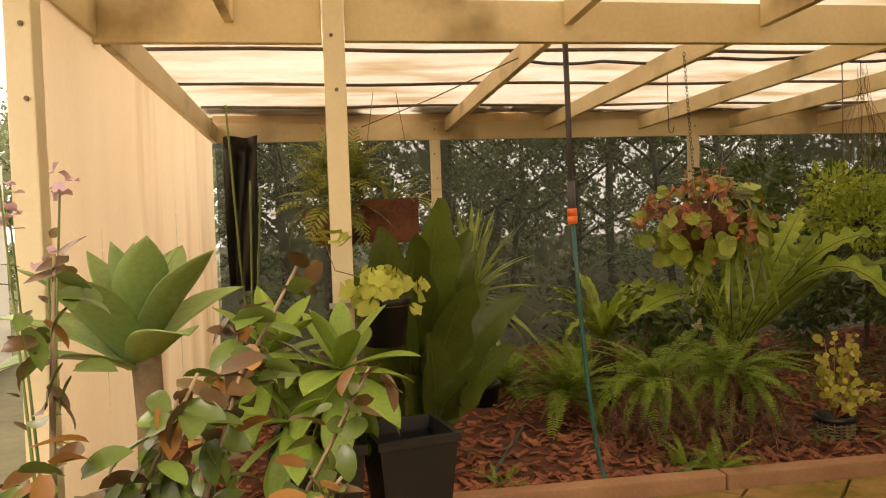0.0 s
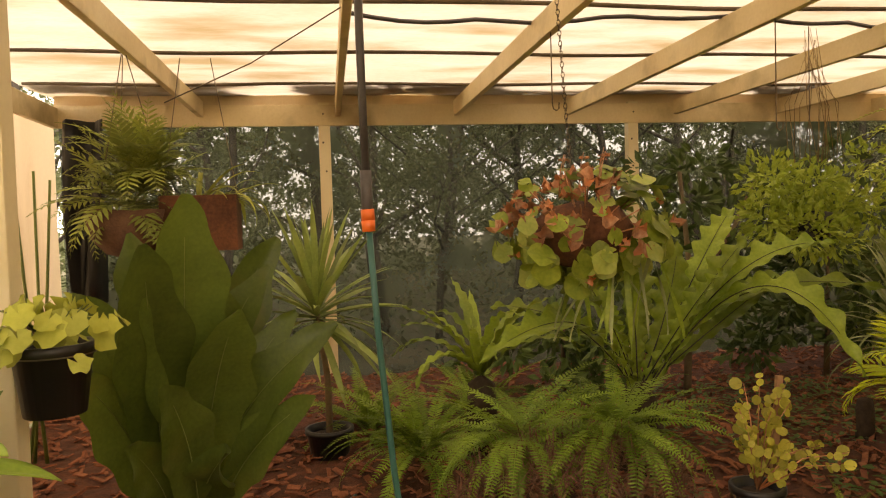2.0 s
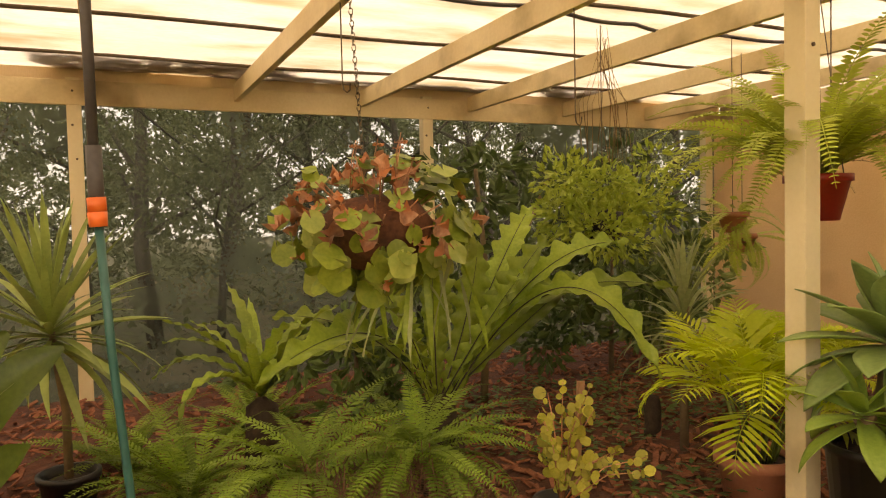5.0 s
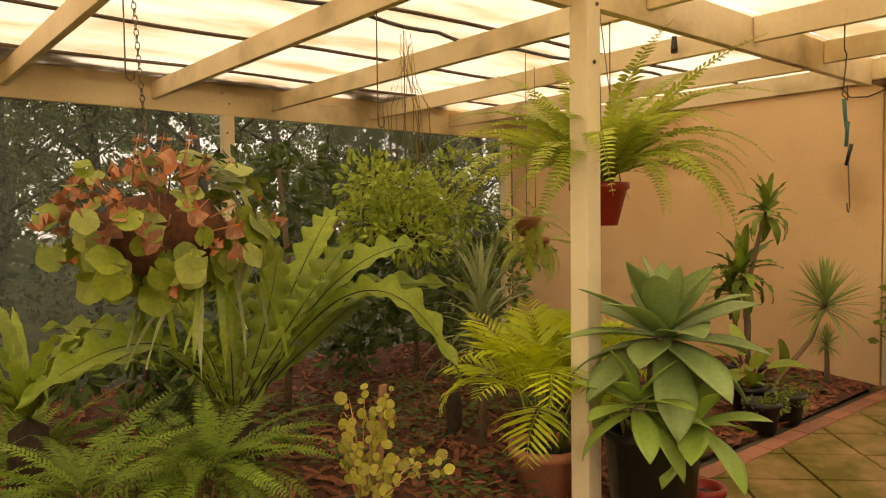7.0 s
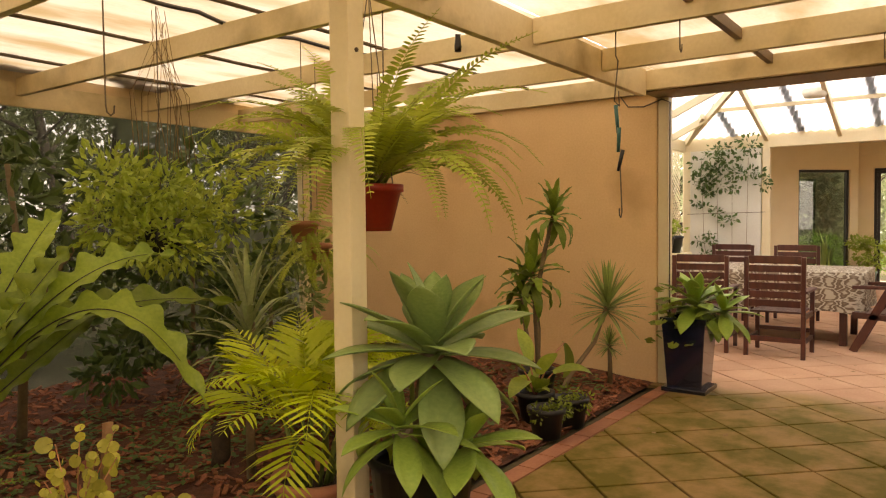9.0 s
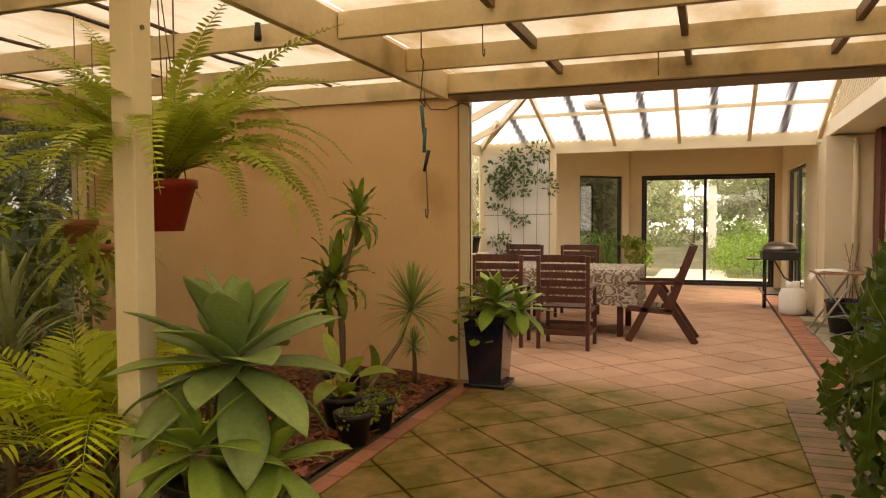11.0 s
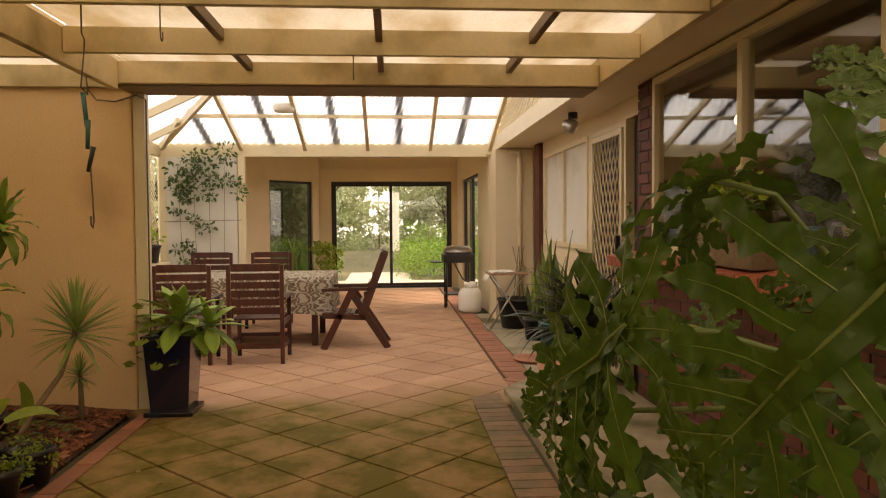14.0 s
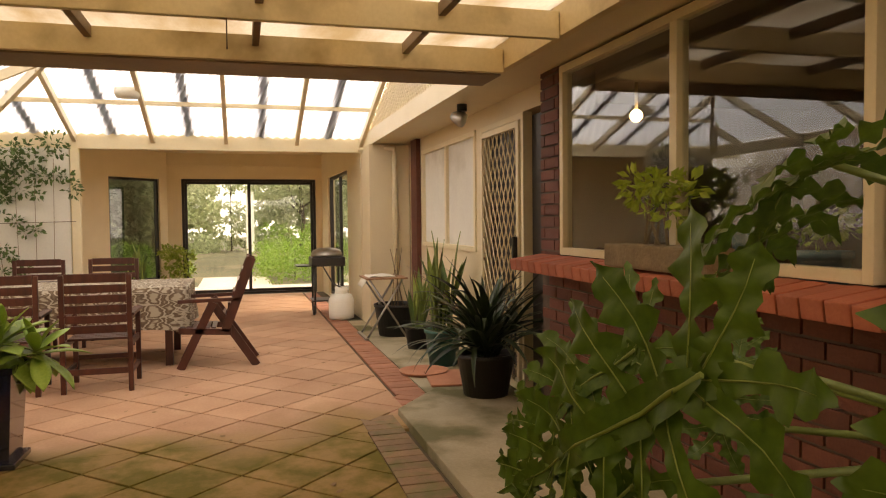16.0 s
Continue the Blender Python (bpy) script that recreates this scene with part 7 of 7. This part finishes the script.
# ---------------------------------------------------------------- woods behind the mesh, garden beyond the doors
def tree(x, y, h, r, lean, seed, kind="treeleaf", label="dark-trunked tree with a thin ragged crown", dens=26, size=0.16, low=0.45):
    t = thing("tree", label, "tree", x, y, -0.08, 0, "trees round the house")
    rr = random.Random(seed)
    bm = bmesh.new()
    pts = [Vector((lean * (k / 5) ** 1.3 * h * 0.3 + rr.uniform(-0.12, 0.12), rr.uniform(-0.12, 0.12), h * k / 5)) for k in range(6)]
    tube(bm, pts, r * 0.72, 9, r * 0.2)
    tips = []
    for k in range(11):
        f = rr.uniform(low * 0.7, 0.98)
        i = min(4, int(f * 5))
        p = pts[i].lerp(pts[i + 1], f * 5 - i)
        a = rr.uniform(0, 6.28)
        L = rr.uniform(0.9, 2.0) * (1.25 - f * 0.5)
        q = p + Vector((math.cos(a) * L * 0.5, math.sin(a) * L * 0.5, L * rr.uniform(0.2, 0.55)))
        e = p + Vector((math.cos(a + 0.2) * L, math.sin(a + 0.2) * L, L * rr.uniform(0.3, 0.9)))
        tube(bm, [p, q, e], r * 0.28, 5, r * 0.08)
        tips += [q, e, q.lerp(e, 0.5)]
        for j in range(3):
            c = q.lerp(e, rr.uniform(0.2, 1)) + Vector((rr.uniform(-0.6, 0.6), rr.uniform(-0.6, 0.6), rr.uniform(-0.3, 0.5)))
            tube(bm, [q.lerp(e, 0.6), c], r * 0.08, 4, r * 0.03)
            tips.append(c)
    part("trunk", bm, M["bark"], t)
    crown(t, "crown", M[kind], [(p.x, p.y, p.z, rr.uniform(0.35, 0.75)) for p in tips], dens, size, 0.7, 0.8)
    return t


tr = random.Random(3)
for k, (x, y, h, r) in enumerate(((-1.5, 11.0, 5.5, 0.11), (0.6, 10.4, 5.2, 0.09), (2.35, 11.2, 5.8, 0.14), (3.1, 10.3, 4.8, 0.07), (4.4, 12.0, 6.0, 0.12), (5.7, 10.8, 5.2, 0.09), (7.2, 11.5, 5.6, 0.12),
                                  (9.0, 11.0, 5.4, 0.1), (1.6, 14.0, 6.5, 0.15), (-0.2, 15.5, 6.5, 0.14), (3.8, 15.5, 6.5, 0.14), (6.4, 15.0, 6.5, 0.15), (9.5, 15.5, 6.5, 0.14), (12.0, 13.0, 6.0, 0.13), (-3.5, 14.0, 6.0, 0.14), (14.5, 16.5, 6.5, 0.15), (11.5, 18.0, 7.0, 0.15))):
    tree(x, y, h, r, tr.uniform(-0.7, 0.7), 40 + k, "treeleaf", dens=105 if y < 12.5 else 100, size=0.065 if y < 12.5 else 0.10, low=0.25)
us = bmesh.new()
for k in range(22000):
    x, y = u(-6, 18), u(9.3, 20)
    p = Vector((x, y, u(0, 1) ** 1.6 * (0.6 + 0.20 * (y - 9)) - 0.05))
    a = u(0, 6.28)
    L = u(0.05, 0.14)
    d, s_ = Vector((math.cos(a), math.sin(a), u(-0.3, 0.8))) * L, Vector((-math.sin(a), math.cos(a), u(-0.3, 0.3))) * L * 0.35
    us.faces.new([us.verts.new(q) for q in (p - d, p + s_, p + d, p - s_)])
tagged(part("undergrowth", us, M["treeleaf"]), "scrubby undergrowth behind the mesh screen", "undergrowth", "", "stuff")

bm = bmesh.new()
box(bm, 18.1, 34, 1.9, 3.5, -0.12, -0.03)
box(bm, 18.1, 20.2, 0.2, 6.5, -0.12, -0.035)
structure("garden_path", bm, M["path"], "pale garden path beyond the sliding doors", "path")


def hedge(x0, x1, y0, y1, h, kind, label):
    t = thing("hedge", label, "hedge", (x0 + x1) / 2, (y0 + y1) / 2, -0.06)
    dx, dy = (x1 - x0) / 2, (y1 - y0) / 2
    cl_ = []
    for k in range(int(26 * (dx * 2) * (dy * 2) + 20)):
        cl_.append((u(-dx, dx), u(-dy, dy), u(0.1, h), 0.2))
    crown(t, "foliage", M[kind], cl_, 34 if h < 2 else 40, 0.07 if h < 2 else 0.22, 0.7)
    stem(t, [(0, 0, 0), (0, 0, h * 0.6)], 0.03, 0.02, M["bark"], "stem")


hedge(20.3, 23.0, 0.3, 2.25, 0.92, "hedge", "clipped bright green hedge beside the path")
hedge(24.0, 26.0, 0.2, 2.0, 1.35, "hedge", "taller rounded green hedge behind")
hedge(20.6, 22.2, 3.75, 6.8, 0.95, "hedge", "low clipped hedge outside the bay window")
hedge(-9.0, 22.0, 20.5, 22.0, 4.6, "treeleaf", "dark belt of scrub behind the woods")
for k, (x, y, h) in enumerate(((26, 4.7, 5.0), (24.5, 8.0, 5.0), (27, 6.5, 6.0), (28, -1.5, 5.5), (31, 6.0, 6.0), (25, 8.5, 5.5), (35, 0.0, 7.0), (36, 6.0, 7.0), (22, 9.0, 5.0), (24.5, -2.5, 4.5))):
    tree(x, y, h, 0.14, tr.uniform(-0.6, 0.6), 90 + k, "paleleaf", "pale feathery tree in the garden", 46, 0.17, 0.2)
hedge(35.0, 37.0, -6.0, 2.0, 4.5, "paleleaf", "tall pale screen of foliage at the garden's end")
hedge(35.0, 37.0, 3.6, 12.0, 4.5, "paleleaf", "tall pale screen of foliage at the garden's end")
hedge(39.0, 40.5, -8.0, 14.0, 6.5, "paleleaf", "pale trees at the garden's far end, haze put into the leaf colour")
hedge(23.5, 24.5, 5.0, 10.0, 2.6, "treeleaf", "dark foliage outside the bay window")
vt = thing("veranda_post", "white post of a building at the path's end", "post", 33.0, 2.2, 0)
bx_part("post", vt, (-0.2, 0.2, -0.15, 0.15, -0.05, 2.6), M["white"])


# ---------------------------------------------------------------- pavers, border bricks and wall bricks, piece by piece
def clip_poly(poly, x0, x1, y0, y1):
    for ax, lim, sg in ((0, x0, 1), (0, x1, -1), (1, y0, 1), (1, y1, -1)):
        out = []
        for i, p in enumerate(poly):
            q = poly[(i + 1) % len(poly)]
            a, b = sg * (p[ax] - lim), sg * (q[ax] - lim)
            if a >= 0:
                out.append(p)
            if (a >= 0) != (b >= 0):
                t = a / (a - b)
                out.append((p[0] + (q[0] - p[0]) * t, p[1] + (q[1] - p[1]) * t))
        poly = out
        if not poly:
            return []
    return poly


def area(p):
    return abs(sum(a[0] * b[1] - a[1] * b[0] for a, b in zip(p, p[1:] + p[:1]))) / 2


def slab_mesh(poly, cx, cy, th=0.03):
    bm = bmesh.new()
    n = len(poly)
    lo = [bm.verts.new((x - cx, y - cy, -th)) for x, y in poly]
    mid = [bm.verts.new((x - cx, y - cy, -0.003)) for x, y in poly]
    hi = [bm.verts.new(((x - cx) * 0.982, (y - cy) * 0.982, 0)) for x, y in poly]
    for r, s in ((lo, mid), (mid, hi)):
        for i in range(n):
            bm.faces.new((r[i], r[(i + 1) % n], s[(i + 1) % n], s[i]))
    bm.faces.new(hi)
    return bm


T = 0.405
G = 0.391
full = {}
whole = [(0.0, -G / math.sqrt(2)), (G / math.sqrt(2), 0.0), (0.0, G / math.sqrt(2)), (-G / math.sqrt(2), 0.0)]
for k in ("tile",):
    full[k] = mesh_of("tile", slab_mesh(whole, 0, 0), M[k])
rest = {"tile": bmesh.new()}
D = T / math.sqrt(2)
AREAS = ((-3.9, 8.05, 1.78, 4.09), (8.05, 17.75, 1.42, 5.65))
for ia, (ax0, ax1, ay0, ay1) in enumerate(AREAS):
    for i in range(int((ax1 - ax0) / D) + 3):
        for j in range(int((ay1 - ay0) / D) + 3):
            if (i + j) % 2:
                continue
            cx, cy = round((ax0 // D) * D, 4) + i * D, j * D + (ay0 // D) * D
            gi, gj = round(cx / D), round(cy / D)
            if (gi + gj) % 2:
                cx += D
            poly = clip_poly([(cx + x, cy + y) for x, y in whole], ax0, ax1, ay0, ay1)
            if len(poly) < 3 or area(poly) < 0.004:
                continue
            k = "tile"
            z = u(-0.0015, 0.0015)
            near = 3.0 < cx < 14.0
            if near and area(poly) > 0.155:
                piece("tile", full[k], floor, pose(cx, cy, z, u(-0.3, 0.3), u(-0.3, 0.3), 0))
            elif near:
                mx, my = sum(p[0] for p in poly) / len(poly), sum(p[1] for p in poly) / len(poly)
                piece("tile", mesh_of("tile", slab_mesh(poly, mx, my), M[k]), floor, pose(mx, my, z))
            else:
                b = rest[k]
                mx, my = sum(p[0] for p in poly) / len(poly), sum(p[1] for p in poly) / len(poly)
                s = slab_mesh(poly, mx, my)
                vm = {v: b.verts.new(v.co + Vector((mx, my, z))) for v in s.verts}
                for f in s.faces:
                    b.faces.new([vm[v] for v in f.verts])
                s.free()
for k, b in rest.items():
    tagged(part("far_tiles", b, M[k], floor), kind="stuff")

# brick border: along the slab, turning round its corner, then straight on
def border(p0, p1, w, material, across=0.115):
    p0, p1 = Vector((*p0, 0)), Vector((*p1, 0))
    L = (p1 - p0).length
    n = max(1, int(L / across))
    st = L / n
    bm = bmesh.new()
    box(bm, -st / 2 + 0.004, st / 2 - 0.004, -w / 2, w / 2, -0.03, 0.0)
    bevelled(bm, 0.004)
    me = mesh_of("brick", bm, material)
    a = math.degrees(math.atan2(p1.y - p0.y, p1.x - p0.x))
    for i in range(n):
        q = p0.lerp(p1, (i + 0.5) / n)
        piece("brick", me, floor, pose(q.x, q.y, u(-0.002, 0.002), 0, 0, a + u(-1, 1)))


border((3.0, 1.655), (8.42, 1.655), 0.24, M["mossbrick"])
border((8.50, 1.58), (9.02, 1.20), 0.24, M["redbrick"])
border((9.0, 1.27), (17.7, 1.27), 0.24, M["redbrick"])
border((4.4, 4.155), (8.1, 4.155), 0.11, M["redbrick"], 0.23)

# concrete slab and apron
bm = bmesh.new()
vs = [(4.0, HY), (4.0, 1.50), (8.40, 1.50), (8.92, 1.10), (8.92, HY)]
lo = [bm.verts.new((x, y, -0.05)) for x, y in vs]
hi = [bm.verts.new((x, y, 0.045)) for x, y in vs]
bm.faces.new(hi[::-1])
for i in range(5):
    bm.faces.new((lo[i], lo[(i + 1) % 5], hi[(i + 1) % 5], hi[i]))
bmesh.ops.recalc_face_normals(bm, faces=bm.faces[:])
bevelled(bm, 0.008)
structure("slab", bm, M["concrete"], "raised concrete slab by the brick wall, mossy at the edge", "slab")
bm = bmesh.new()
box(bm, 8.94, 13.4, RY + 0.02, 1.14, -0.05, 0.0)
structure("apron", bm, M["concrete"], "concrete strip along the house", "pavement")

# wall bricks
BW_, BH_, BD_ = 0.23, 0.076, 0.012
bm = bmesh.new()
box(bm, -BW_ / 2 + 0.005, BW_ / 2 - 0.005, -BD_, 0, 0.005, BH_ - 0.005)
brick_me = mesh_of("brick", bm, M["brick"])
bm = bmesh.new()
box(bm, -BW_ / 4 + 0.004, BW_ / 4 - 0.004, -BD_, 0, 0.005, BH_ - 0.005)
half_me = mesh_of("brick", bm, M["brick"])
for r in range(13):
    z = 0.05 + r * 0.080
    for i in range(16):
        x = 8.01 - i * 0.235 - (0.117 if r % 2 else 0)
        if x > 4.4:
            piece("brick", brick_me, wall_south, pose(x, HY + u(-0.001, 0.001), z))
bm = bmesh.new()
box(bm, -0.031, 0.031, -BD_, 0, 0.005, BH_ - 0.005)
bat_me = mesh_of("brick", bm, M["brick"])
for r in range(13, 31):
    z = 0.05 + r * 0.080
    piece("brick", brick_me, wall_south, pose(7.962 if r % 2 else 8.030, HY + u(-0.001, 0.001), z))
    piece("brick", bat_me, wall_south, pose(8.113 if r % 2 else 7.876, HY + u(-0.001, 0.001), z))
for r in range(30):
    piece("brick", half_me, wall_south, pose(8.142, HY - 0.075, 0.05 + r * 0.08, 0, 0, -90))
# sloping sill of bricks on edge
bm = bmesh.new()
box(bm, -0.05, 0.05, 0.0, 0.24, -0.075, 0.0)
bevelled(bm, 0.005)
sill_me = mesh_of("sill_brick", bm, M["sillbrick"])
for i in range(33):
    piece("sill_brick", sill_me, wall_south, pose(8.06 - i * 0.1085, HY + 0.015, 1.145 + u(-0.002, 0.002), -8, 0, 0))
